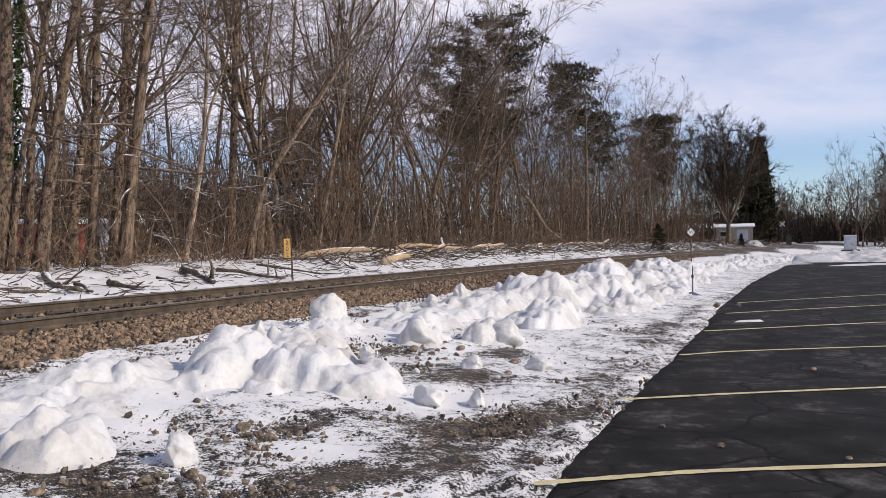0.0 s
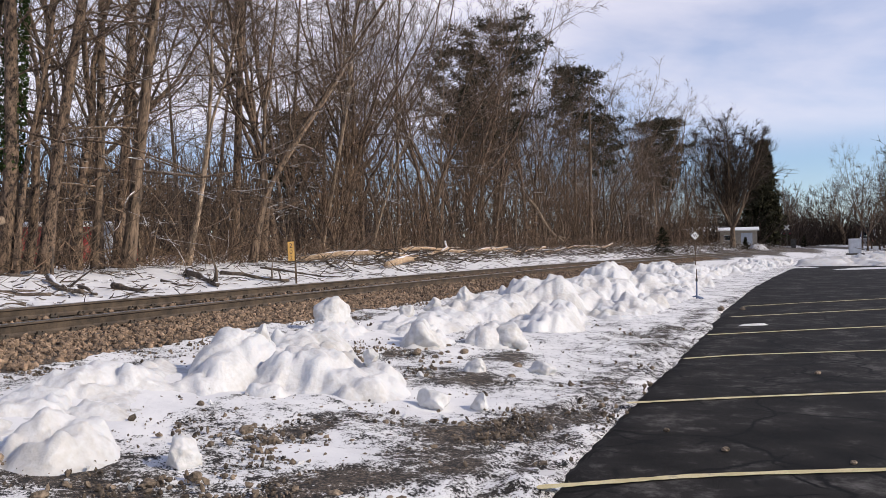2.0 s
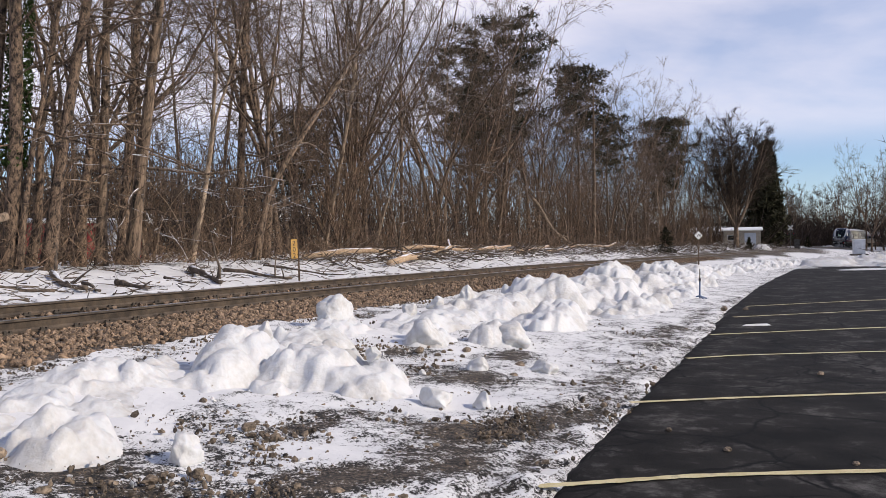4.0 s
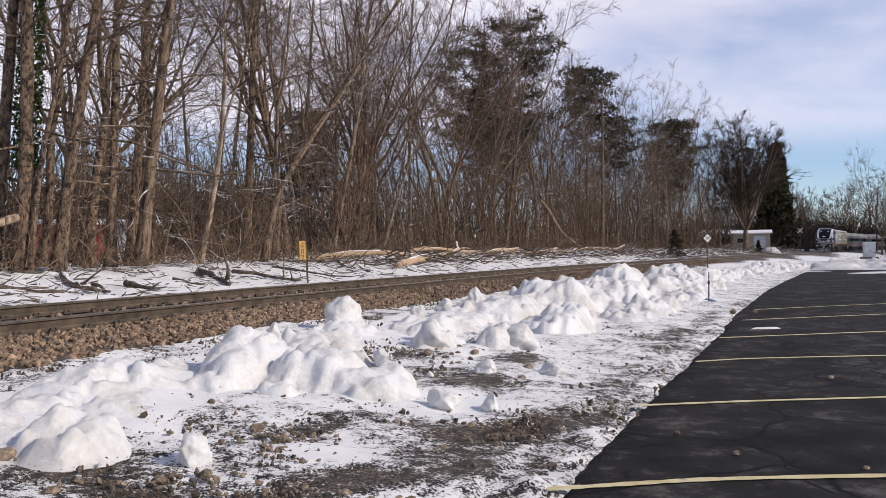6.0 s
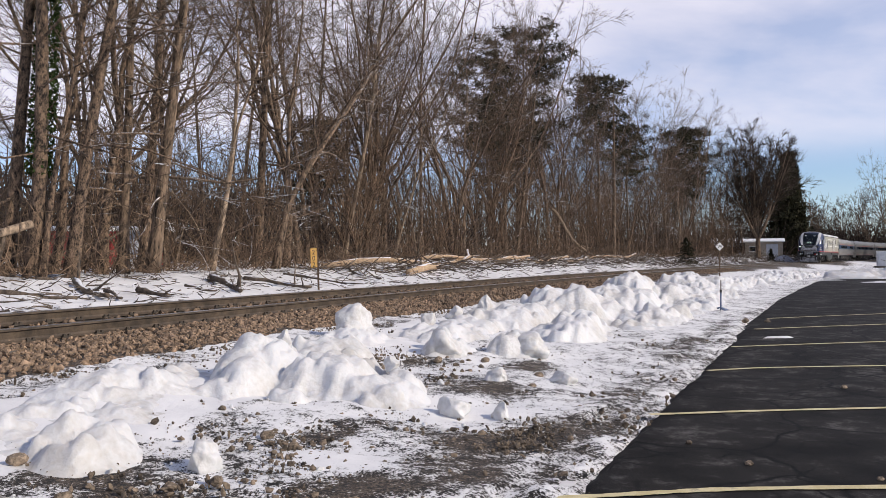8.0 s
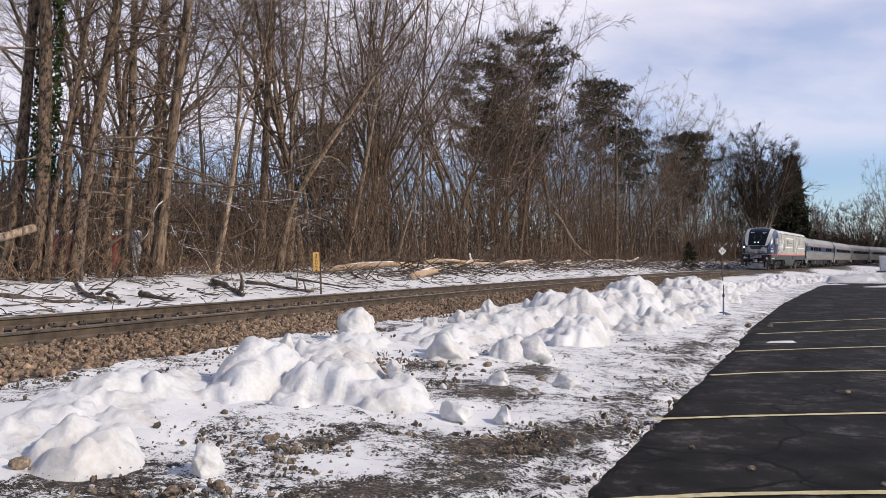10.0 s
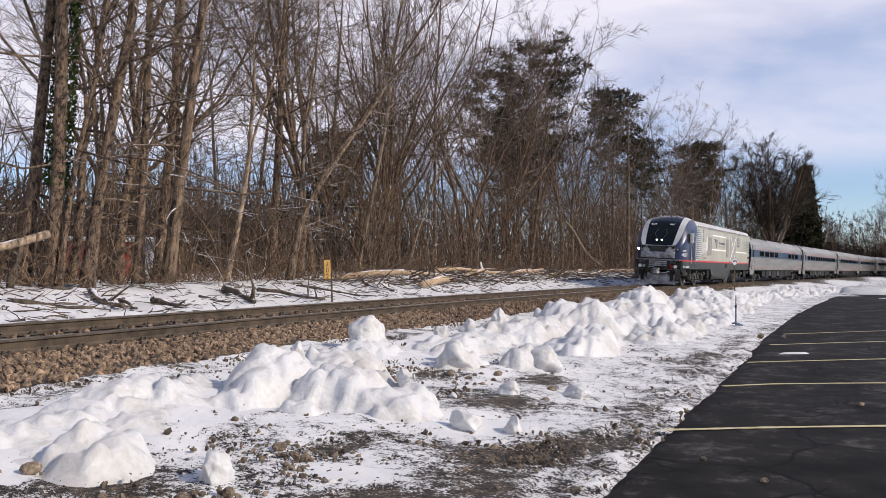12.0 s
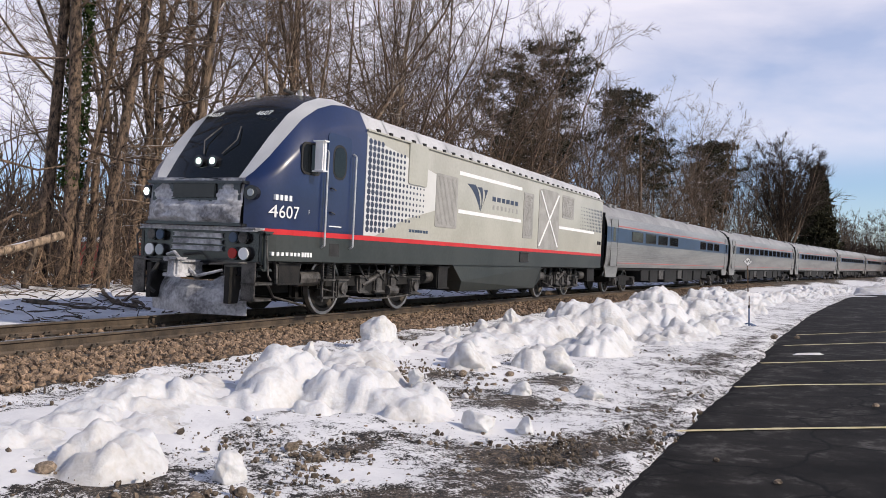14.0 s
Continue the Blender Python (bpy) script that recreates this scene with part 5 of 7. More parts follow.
def build_coach(windows, label):
    car = new("passenger_coach")
    ring = lambda u: [(a * (0.985 if u in (0.32, 25.68) else 1), b) for a, b in CAR_RING]
    st = [0.32, 0.5, 6, 13, 20, 25.5, 25.68]
    part("lower_side", loft(st, ring, (0, 1, 2, 3)), STAINLESS, car, "brushed stainless steel lower side", True)
    part("window_band", loft(st, ring, (3, 4)), CARBLUE if windows == "cafe" else STAINLESS, car, "blue window band" if windows == "cafe" else "")
    part("upper_side", loft(st, ring, (4, 5, 6)), STAINLESS, car, "", True)
    roof = part("roof", loft(st, ring, (6, 7, 8, 9, 10)), CARROOF, car, "dull steel car roof", True)
    for k in range(9):
        w = 1.16 + k * 0.085
        v = float(np.interp(w, (1.04, 1.30, 1.9), (1.40, 1.47, 1.50)))
        part("flute", boxes((0.6, 25.4, v - 0.004, v + 0.012, w, w + 0.04)), STAINLESS, car)
    for w in (1.22, 2.72):
        v = float(np.interp(w, (1.04, 1.30, 1.9, 2.66, 2.82), (1.40, 1.47, 1.50, 1.50, 1.47)))
        part("red_line", boxes((1.7, 24.4, v - 0.01, v + 0.016, w, w + 0.035)), CARRED, car)
    if windows == "cafe":
        spans = [(3.6 + 2.15 * k, 5.3 + 2.15 * k) for k in range(4)] + [(17.0 + 1.95 * k, 18.5 + 1.95 * k) for k in range(3)]
    else:
        part("blue_line", boxes((1.9, 24.2, 1.495, 1.503, 2.10, 2.62)), CARBLUE, car, "blue paint behind the windows")
        spans = [(2.9 + 1.72 * k, 4.25 + 1.72 * k) for k in range(12)]
    for a, b in spans:
        win = part("window", sheet(rounded(a, b, 2.16, 2.60, 0.07), 1.500, 0.014), RUBBER, car)
        part("pane", sheet(rounded(a + 0.04, b - 0.04, 2.19, 2.57, 0.06), 1.515, 0.003), CARGLASS, win)
    for u in (0.75, 24.35):
        door = part("end_door", sheet(rounded(u, u + 0.9, 1.10, 3.0, 0.1), 1.475, 0.02), STAINLESS, car, "steel vestibule door")
        part("door_pane", sheet(rounded(u + 0.28, u + 0.62, 2.1, 2.66, 0.08), 1.497, 0.004), CARGLASS, door)
        for k in (0.0, 0.86):
            part("door_gap", sheet([(u + k, 1.1), (u + k + 0.04, 1.1), (u + k + 0.04, 3.0), (u + k, 3.0)], 1.498, 0.004), RUBBER, door)
        part("end_step", sheet([(u - 0.4, 1.05), (u + 1.3, 1.05), (u + 1.1, 0.66), (u - 0.2, 0.66)], 1.36, 0.05), STAINLESS, car)
    for u in (0.32, 25.64):
        part("end_wall", boxes((u, u + 0.04, -1.36, 1.36, 1.1, 3.2)), RUBBER, car)
    for u in (0.02, 25.66):
        part("gangway", boxes((u, u + 0.32, -0.6, 0.6, 1.1, 3.35), bevel=0.05), RUBBER, car)
    for u in (2.0, 2.7, 9.0, 16.0, 23.3, 24.0):
        part("roof_vent", boxes((u, u + 0.35, 0.55, 0.95, 3.50, 3.66), bevel=0.03), CARROOF, roof)
    for u in (1.2, 6.5, 13.0, 19.5, 24.8):
        part("roof_seam", loft([u, u + 0.05], lambda x: [(a + 0.010, b + 0.012) for a, b in CAR_RING], (6, 7, 8, 9, 10)), STAINLESS, roof)
    part("underframe", boxes((0.5, 25.5, -1.28, 1.28, 0.92, 1.06)), UNDER, car)
    part("centre_sill", boxes((5.6, 20.4, -0.5, 0.5, 0.34, 0.92), (0.9, 5.6, -0.5, 0.5, 0.45, 0.92), (20.4, 25.1, -0.5, 0.5, 0.45, 0.92), bevel=0.03), UNDER, car)
    for a, b, w in ((5.9, 7.2, 0.45), (7.4, 8.8, 0.36), (9.0, 9.9, 0.5), (10.1, 12.5, 0.34), (12.8, 13.7, 0.5), (13.9, 16.2, 0.36), (16.5, 18.4, 0.42), (18.6, 20.0, 0.5)):
        for v0, v1 in ((0.55, 1.30), (-1.30, -0.55)):
            part("equipment_box", boxes((a, b, v0, v1, w, 0.94), bevel=0.03), GEARLIGHT if a in (9.0, 12.8) else UNDER, car)
    for u in (-0.1, 25.5):
        part("coupler", boxes((u, u + 0.5, -0.12, 0.12, 0.72, 0.95), bevel=0.03), UNDER, car)
    bogie(car, 2.2, 4.8, 0.457, False, rich=False)
    bogie(car, 21.2, 23.8, 0.457, False, rich=False)
    for u in (2.2, 4.8, 21.2, 23.8):
        wheelset(car, u, 0.457, False)
    return tagged(car, label, "railway coach", "coaches of the train")


LOCO, LOCO_WHEELS = build_locomotive()
cafe = build_coach("cafe", "stainless steel coach with blue band and few windows")
coach = build_coach("coach", "stainless steel coach with a long row of dark windows")
COACHES = [cafe, coach] + [copy_thing(coach, Matrix.Identity(4)) for _ in range(5)]


def front_at(t):
    """Where along the track the locomotive's front is."""
    q = 14.0 - t
    return 19.2 * q - 0.13 * q * q


def car_pose(s, a, b):
    """A long car rides on its two trucks, at a and b behind its front."""
    pa, pb = track_pose(s + a), track_pose(s + b)
    mid = pa.translation.lerp(pb.translation, 0.5)
    fore = (pa.translation - pb.translation).normalized()
    side = fore.cross(pa.col[2].to_3d()).normalized()
    up = side.cross(fore)
    m = Matrix((side, fore, up)).transposed().to_4x4()
    m.translation = mid + fore * (a + b) / 2
    return m

# ---------------------------------------------------------------- woods
def snowy_bark(name, base, alt, snow, scale=3.5):
    """Bark with snow lying on what faces up."""
    m = surface(name, base, alt, scale, 0.92, bump=0.8, grain=13, depth=0.04, rnd=0.35, stretch=(3, 3, 0.7))
    nt = m.node_tree
    b = nt.nodes["Principled BSDF"]
    old = b.inputs["Base Color"].links[0].from_socket
    geo, co = nt.nodes.new("ShaderNodeNewGeometry"), nt.nodes.new("ShaderNodeTexCoord")
    xyz = nt.nodes.new("ShaderNodeSeparateXYZ")
    nt.links.new(geo.outputs["Normal"], xyz.inputs["Vector"])
    n = nt.nodes.new("ShaderNodeTexNoise")
    n.inputs["Scale"].default_value, n.inputs["Detail"].default_value = 1.1, 4
    nt.links.new(co.outputs["Object"], n.inputs["Vector"])
    add = nt.nodes.new("ShaderNodeMath")
    add.operation = "MULTIPLY_ADD"
    add.inputs[1].default_value = 1.6
    nt.links.new(n.outputs["Fac"], add.inputs[0])
    nt.links.new(xyz.outputs["Z"], add.inputs[2])
    ramp = nt.nodes.new("ShaderNodeValToRGB")
    ramp.color_ramp.elements[0].position, ramp.color_ramp.elements[1].position = 0.0, 1.0
    rng_ = nt.nodes.new("ShaderNodeMapRange")
    rng_.inputs["From Min"].default_value, rng_.inputs["From Max"].default_value = snow, snow + 0.18
    nt.links.new(add.outputs[0], rng_.inputs["Value"])
    mix = nt.nodes.new("ShaderNodeMix")
    mix.data_type = "RGBA"
    mix.inputs["B"].default_value = (0.74, 0.75, 0.78, 1)
    nt.links.new(rng_.outputs["Result"], mix.inputs["Factor"])
    nt.links.new(old, mix.inputs["A"])
    nt.links.new(mix.outputs["Result"], b.inputs["Base Color"])
    return m


TWIG = snowy_bark("twig_bark", (0.017, 0.012, 0.008), (0.19, 0.130, 0.086), 1.62)
BRUSH = surface("brown_cane_bark", (0.022, 0.014, 0.009), (0.23, 0.150, 0.094), 2.0, 0.92, bump=0.0, rnd=0.45)
# darker than TWIG and without snow: the wood's shade is painted into it
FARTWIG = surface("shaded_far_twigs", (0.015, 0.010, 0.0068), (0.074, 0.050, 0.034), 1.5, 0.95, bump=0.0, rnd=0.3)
LIMB = snowy_bark("limb_bark", (0.014, 0.010, 0.0065), (0.22, 0.152, 0.102), 1.60)
PALEBARK = snowy_bark("pale_bark", (0.08, 0.058, 0.040), (0.42, 0.310, 0.215), 1.72)
NEEDLE = surface("pine_needles", (0.012, 0.0125, 0.007), (0.050, 0.047, 0.026), 1.2, 0.8, bump=0.0, rnd=0.5)
IVY = surface("ivy_leaves", (0.018, 0.032, 0.010), (0.050, 0.075, 0.024), 3, 0.95, bump=0.0, rnd=0.4)
for leaf in (NEEDLE, IVY):
    leaf.node_tree.nodes["Principled BSDF"].inputs["Specular IOR Level"].default_value = 0.1
DEADWOOD = snowy_bark("dead_wood", (0.035, 0.026, 0.019), (0.17, 0.128, 0.094), 1.62)
SPLITWOOD = snowy_bark("fresh_split_wood", (0.24, 0.155, 0.09), (0.52, 0.38, 0.25), 1.60)


class Tubes:
    """Gathers tapered tubes into one mesh."""

    def __init__(self):
        self.v, self.f, self.n = [], [], 0

    def add(self, pts, radii, sides):
        pts, radii = np.asarray(pts, float), np.asarray(radii, float)
        tang = np.gradient(pts, axis=0)
        tang /= np.linalg.norm(tang, axis=1)[:, None] + 1e-9
        ref = np.array((0.31, 0.95, 0.05)) if abs(tang[0, 2]) > 0.7 else np.array((0.05, 0.1, 0.99))
        a = np.cross(tang, ref)
        a /= np.linalg.norm(a, axis=1)[:, None] + 1e-9
        b = np.cross(tang, a)
        ang = np.arange(sides) * 2 * math.pi / sides
        ring = pts[:, None] + radii[:, None, None] * (a[:, None] * np.cos(ang)[None, :, None] + b[:, None] * np.sin(ang)[None, :, None])
        self.v.append(ring.reshape(-1, 3))
        i, k = np.meshgrid(np.arange(len(pts) - 1), np.arange(sides), indexing="ij")
        i, k = i.ravel(), k.ravel()
        k2 = (k + 1) % sides
        self.f.append(np.stack([i * sides + k, i * sides + k2, (i + 1) * sides + k2, (i + 1) * sides + k], 1) + self.n)
        self.n += len(pts) * sides

    def mesh(self, name, material, parent=None, smooth=True):
        return mesh_np(name, np.concatenate(self.v), np.concatenate(self.f), material, parent, smooth)


def bend(rng, start, way, length, n, jitter, rise):
    """A wandering line that turns upwards as it goes."""
    pts, w = [np.array(start, float)], np.array(way, float)
    w /= np.linalg.norm(w)
    for _ in range(n):
        w = w + rng.normal(0, jitter, 3) + np.array((0, 0, rise))
        w /= np.linalg.norm(w)
        pts.append(pts[-1] + w * length / n)
    return np.array(pts)


def aside(rng, way, tilt):
    """A way that leaves another at a tilt, in radians."""
    w = way / np.linalg.norm(way)
    r = rng.normal(0, 1, 3)
    r -= w * (r @ w)
    r /= np.linalg.norm(r)
    return w * math.cos(tilt) + r * math.sin(tilt)


def bare_tree(seed, height, radius, first, limbs, sub, twigs, spread, rise, fork=0, trunk_material=BARK, wiggle=0.03, name="bare_tree", thick=1.0, lite=False, twig_material=None,
              tilt=(0.55, 1.15), slim=0.016, crook=0.07, splay=(0.15, 0.45), dome=0.0):
    """A leafless tree: trunk, limbs, branches and fine twigs; fork splits the trunk into stems."""
    rng = np.random.RandomState(seed)
    stem, crown = Tubes(), Tubes()
    trunk = bend(rng, (0, 0, -0.3), (rng.normal(0, 0.03), rng.normal(0, 0.03), 1), height, 14, wiggle, 0.03)
    rad = radius * (1 - np.linspace(0, 1, 15) ** 1.15 * 0.93)
    rad[0] *= 1.5
    rad[1] *= 1.08
    stems = []
    if fork:
        k = max(int(14 * first), 2)
        stem.add(trunk[:k + 1], rad[:k + 1], 8)
        for j in range(fork):
            open_ = rng.uniform(*splay) * spread
            w = aside(rng, np.array((0, 0, 1.0)), open_)
            p = bend(rng, trunk[k], w, height * (1 - first) * rng.uniform(0.8, 1.05) * (1 - dome * open_), 11, crook, 0.05)
            r = rad[k] * 0.72 * (1 - np.linspace(0, 1, 12) * 0.93)
            stem.add(p, r, 6)
            stems.append((p, r, 0.12))
    else:
        stem.add(trunk, rad, 8)
        stems.append((trunk, rad, first))
    per = max(limbs // len(stems), 3)
    for p, r, lo in stems:
        for i in range(per):
            t = lo + (1 - lo) * ((i + rng.uniform(0, 0.9)) / per) ** 0.9
            x = t * (len(p) - 1)
            a, fr = min(int(x), len(p) - 2), x - min(int(x), len(p) - 2)
            at, way, rr = p[a] * (1 - fr) + p[a + 1] * fr, p[a + 1] - p[a], r[a] * (1 - fr) + r[a + 1] * fr
            ln = height * rng.uniform(0.14, 0.30) * (1.15 - 0.75 * t) * spread
            limb = bend(rng, at, aside(rng, way, rng.uniform(*tilt)), ln, 6, 0.19, rise)
            lr = min(rr * 0.6, ln * slim + 0.006) * (1 - np.linspace(0, 1, 7) * 0.85)
            (stem if lr[0] > 0.03 else crown).add(limb[::2] if lite else limb, lr[::2] if lite else lr, 3 if lite else 5)
            for j in range(sub):
                q = rng.uniform(0.2, 1.0) * 6
                b = min(int(q), 5)
                bl = ln * rng.uniform(0.25, 0.5)
                br = bend(rng, limb[b] + (limb[b + 1] - limb[b]) * (q - b), aside(rng, limb[b + 1] - limb[b], rng.uniform(0.4, 0.9)), bl, 3, 0.16, rise * 1.2)
                if lite:
                    crown.add(br[::3], np.array((0.010, 0.004)) * thick, 3)
                else:
                    crown.add(br, np.array((0.0105, 0.0085, 0.007, 0.004)) * thick, 3)
                for k in range(twigs):
                    c = rng.randint(0, 3)
                    tw = bend(rng, br[c] + (br[c + 1] - br[c]) * rng.rand(), aside(rng, br[c + 1] - br[c], rng.uniform(0.35, 0.9)), bl * rng.uniform(0.4, 0.95), 1, 0.16, 0.05)
                    crown.add(tw, np.array((0.0076, 0.0035)) * thick, 3)
    tree = new(name)
    stem.mesh("trunk", trunk_material, tree)
    crown.mesh("crown", twig_material or TWIG, tree, False)
    return tagged(tree, "tall leafless deciduous tree with brown bark at the wood's edge", "tree", "bare trees")


def clumps(rng, centres, size, count, length):
    """Needle clumps: many thin blades round each centre."""
    n = len(centres) * count
    c = np.repeat(np.asarray(centres), count, 0) + rng.normal(0, size, (n, 3)) * (1, 1, 0.5)
    w = rng.normal(0, 1, (n, 3)) + (0, 0, 0.35)
    w /= np.linalg.norm(w, axis=1)[:, None]
    a = np.cross(w, rng.normal(0, 1, (n, 3)))
    a /= np.linalg.norm(a, axis=1)[:, None] + 1e-9
    ln = length * rng.uniform(0.6, 1.3, (n, 1))
    v = np.stack([c + a * ln * 0.20, c - a * ln * 0.20, c + w * ln], 1).reshape(-1, 3)
    return v, np.arange(n * 3).reshape(-1, 3)


def pine_tree(seed, height, radius, first, spread, per, name="pine_tree"):
    rng = np.random.RandomState(seed)
    wood = Tubes()
    trunk = bend(rng, (0, 0, -0.3), (0.02, 0, 1), height, 12, 0.02, 0.03)
    wood.add(trunk, radius * (1 - np.linspace(0, 1, 13) * 0.92), 8)
    centres = []
    n = 62
    for i in range(n):
        t = first + (1 - first) * (i / n) ** 0.9
        x = t * 12
        a = min(int(x), 11)
        at = trunk[a] + (trunk[a + 1] - trunk[a]) * (x - a)
        up = (t - first) / (1 - first)
        ln = height * spread * (0.5 + 0.5 * min(up / 0.3, 1)) * math.sqrt(1 - 0.88 * up * up) * rng.uniform(0.35, 1.12)
        az = i * 2.4 + rng.uniform(-0.5, 0.5)
        br = bend(rng, at, (math.cos(az), math.sin(az), rng.uniform(-0.05, 0.35)), ln, 5, 0.10, 0.05)
        wood.add(br, 0.05 * (1 - np.linspace(0, 1, 6) * 0.85), 4)
        for k in range(per):
            q = rng.uniform(0.4, 1.05) * 5
            b = min(int(q), 4)
            centres.append(br[b] + (br[b + 1] - br[b]) * (q - b) + rng.normal(0, 0.22, 3) * (1, 1, 0.4))
    tree = new(name)
    wood.mesh("trunk", LIMB, tree)
    v, f = clumps(rng, centres, 0.28, 26, 0.30)
    mesh_np("needles", v, f, NEEDLE, tree)
    return tagged(tree, "tall dark green pine with an uneven crown among bare trees", "pine tree", "pines")


def stand(proto, s, d, scale, lean=0.0, turn=0.0, first=None):
    """Put a tree on the ground; lean is its tilt to the east as the camera sees it."""
    x, y = (float(a) for a in plan(s, d))
    z = float(ground_height(np.array([x]), np.array([y]))[0][0]) - 0.05
    axis = Vector((x, y, 0)).normalized()
    m = Matrix.Translation((x, y, z)) @ Matrix.Rotation(radians(lean), 4, axis) @ Matrix.Rotation(radians(turn), 4, "Z") @ Matrix.Scale(scale, 4)
    if proto in used:
        return place_copy(proto, m)
    used.add(proto)
    proto.matrix_world = m
    return proto


def place_copy(proto, m):
    ob = copy_thing(proto, Matrix.Identity(4))
    ob.matrix_basis = m
    return ob


used = set()
# kinds of tall tree, about 20 m high: straight scaly trunks with thin level dead branches, clumps of stems, crooked, slender and pale ones
LARCH = [bare_tree(101 + k, 20, 0.165, 0.10, 42, 5, 4, 1.0, 0.012, wiggle=0.014, tilt=(1.05, 1.75), slim=0.0075, trunk_material=(BARK, BARK, LIMB)[k]) for k in range(3)]
STEMS = [bare_tree(111, 20, 0.150, 0.08, 40, 6, 5, 0.9, 0.05, fork=4, crook=0.11, wiggle=0.05, tilt=(0.45, 1.0), slim=0.013),
         bare_tree(112, 20, 0.145, 0.20, 38, 6, 5, 0.9, 0.05, fork=3, crook=0.13, wiggle=0.05, tilt=(0.45, 1.1), slim=0.013, trunk_material=LIMB),
         bare_tree(113, 20, 0.150, 0.30, 38, 6, 5, 1.0, 0.04, fork=5, crook=0.11, wiggle=0.05, tilt=(0.5, 1.1), slim=0.013)]
CROOKED = bare_tree(121, 20, 0.130, 0.26, 26, 6, 5, 1.0, 0.03, fork=2, crook=0.17, wiggle=0.075, tilt=(0.5, 1.3))
SLENDER = [bare_tree(131 + k, 20, 0.085, 0.28, 26, 5, 4, 0.8, 0.06, wiggle=0.035, tilt=(0.5, 1.0), slim=0.011) for k in range(2)]
PALE = [bare_tree(141 + k, 18, 0.105, 0.34, 24, 6, 5, 0.9, 0.06, fork=(0, 2)[k], wiggle=0.04, crook=0.09, tilt=(0.45, 0.95), slim=0.012, trunk_material=PALEBARK) for k in range(2)]
SPAR = bare_tree(151, 18, 0.24, 0.16, 40, 2, 1, 0.75, 0.0, wiggle=0.01, tilt=(1.2, 1.7), slim=0.013, trunk_material=LIMB)
tagged(SPAR, "dead standing trunk with short broken level branches", "dead tree")
TALL = LARCH + STEMS + [CROOKED] + SLENDER + PALE
LIGHT = [bare_tree(201, 18, 0.15, 0.18, 24, 5, 4, 1.0, 0.05, thick=1.4, lite=True, tilt=(0.6, 1.4), wiggle=0.04), bare_tree(202, 18, 0.14, 0.26, 24, 5, 4, 1.0, 0.06, fork=2, crook=0.11, trunk_material=LIMB, thick=1.4, lite=True), bare_tree(203, 18, 0.15, 0.12, 26, 5, 4, 1.0, 0.06, fork=4, crook=0.11, thick=1.4, lite=True)]
FAR = [bare_tree(211, 18, 0.20, 0.14, 20, 5, 4, 1.2, 0.06, thick=3.2, lite=True), bare_tree(212, 18, 0.18, 0.16, 22, 5, 4, 1.1, 0.07, fork=4, crook=0.1, thick=3.2, lite=True), bare_tree(213, 18, 0.18, 0.10, 22, 5, 4, 1.1, 0.08, fork=6, crook=0.1, thick=3.2, lite=True)]
SAPLING = [bare_tree(301 + k, 7.5, 0.035, 0.12, 14, 3, 2, 1.0, 0.06, wiggle=0.09, trunk_material=(TWIG, PALEBARK, LIMB, TWIG)[k], name="sapling", thick=1.2, lite=True, tilt=(0.5, 1.2)) for k in range(4)]
for o in SAPLING:
    tagged(o, "thin leafless sapling at the edge of the wood", "sapling", "saplings")
THICKET = [bare_tree(321 + k, 8.5, 0.05, 0.02, 44, 4, 2, 1.0, 0.05, fork=8, crook=0.10, name="thicket", thick=1.1, lite=True, tilt=(0.3, 0.9), slim=0.008, splay=(0.05, 0.5), trunk_material=BRUSH, twig_material=BRUSH) for k in range(3)]
for o in THICKET:
    tagged(o, "brown thicket of thin leafless stems under the trees", "shrub", "thickets")
    for c in o.children:
        tagged(c, kind="stuff")

# along the track, away from it, scale, lean, kind
STAND_WEST = ((6.2, -10.5, 1.10, 1.9, LARCH[1]), (6.4, -9.3, 0.95, 0.3, SLENDER[0]), (7.7, -10.5, 1.0, 8.5, CROOKED), (7.1, -9.0, 1.12, 11.7, LARCH[0]), (10.0, -11.0, 1.25, 3.9, CROOKED),
              (10.4, -10.5, 1.05, 3.1, LARCH[2]), (11.7, -11.0, 1.06, 1.0, LARCH[1]), (10.5, -9.4, 1.25, 6.1, LARCH[2]), (15.9, -14.0, 1.3, 0.7, SLENDER[1]), (13.5, -9.6, 1.0, 11.6, PALE[1]),
              (4.2, -10.0, 1.05, -4.0, LARCH[0]), (13.6, -15.5, 1.0, 3.0, STEMS[0]))
STAND_MID = ((19.0, -12.0, 1.20, -0.4, LARCH[1]), (17.7, -10.0, 1.05, 7.0, STEMS[1]), (19.7, -11.0, 1.10, 6.0, STEMS[0]), (25.5, -14.0, 1.4, 0.3, SLENDER[0]), (27.0, -13.0, 1.35, 11.4, PALE[0]),
             (29.2, -13.0, 0.95, 5.1, STEMS[2]), (30.5, -12.0, 0.85, 14.0, PALE[1]), (37.2, -14.0, 1.4, 3.6, SLENDER[1]), (22.8, -12.6, 1.0, -3.0, STEMS[2]), (33.5, -14.5, 1.1, 2.0, STEMS[0]),
             (39.9, -13.0, 1.10, 1.9, STEMS[1]), (45.1, -13.0, 1.10, -1.3, STEMS[0]), (49.8, -13.0, 0.92, 6.1, LARCH[2]), (42.5, -14.5, 1.05, -4.0, STEMS[2]), (35.0, -11.5, 0.8, -8.0, CROOKED))
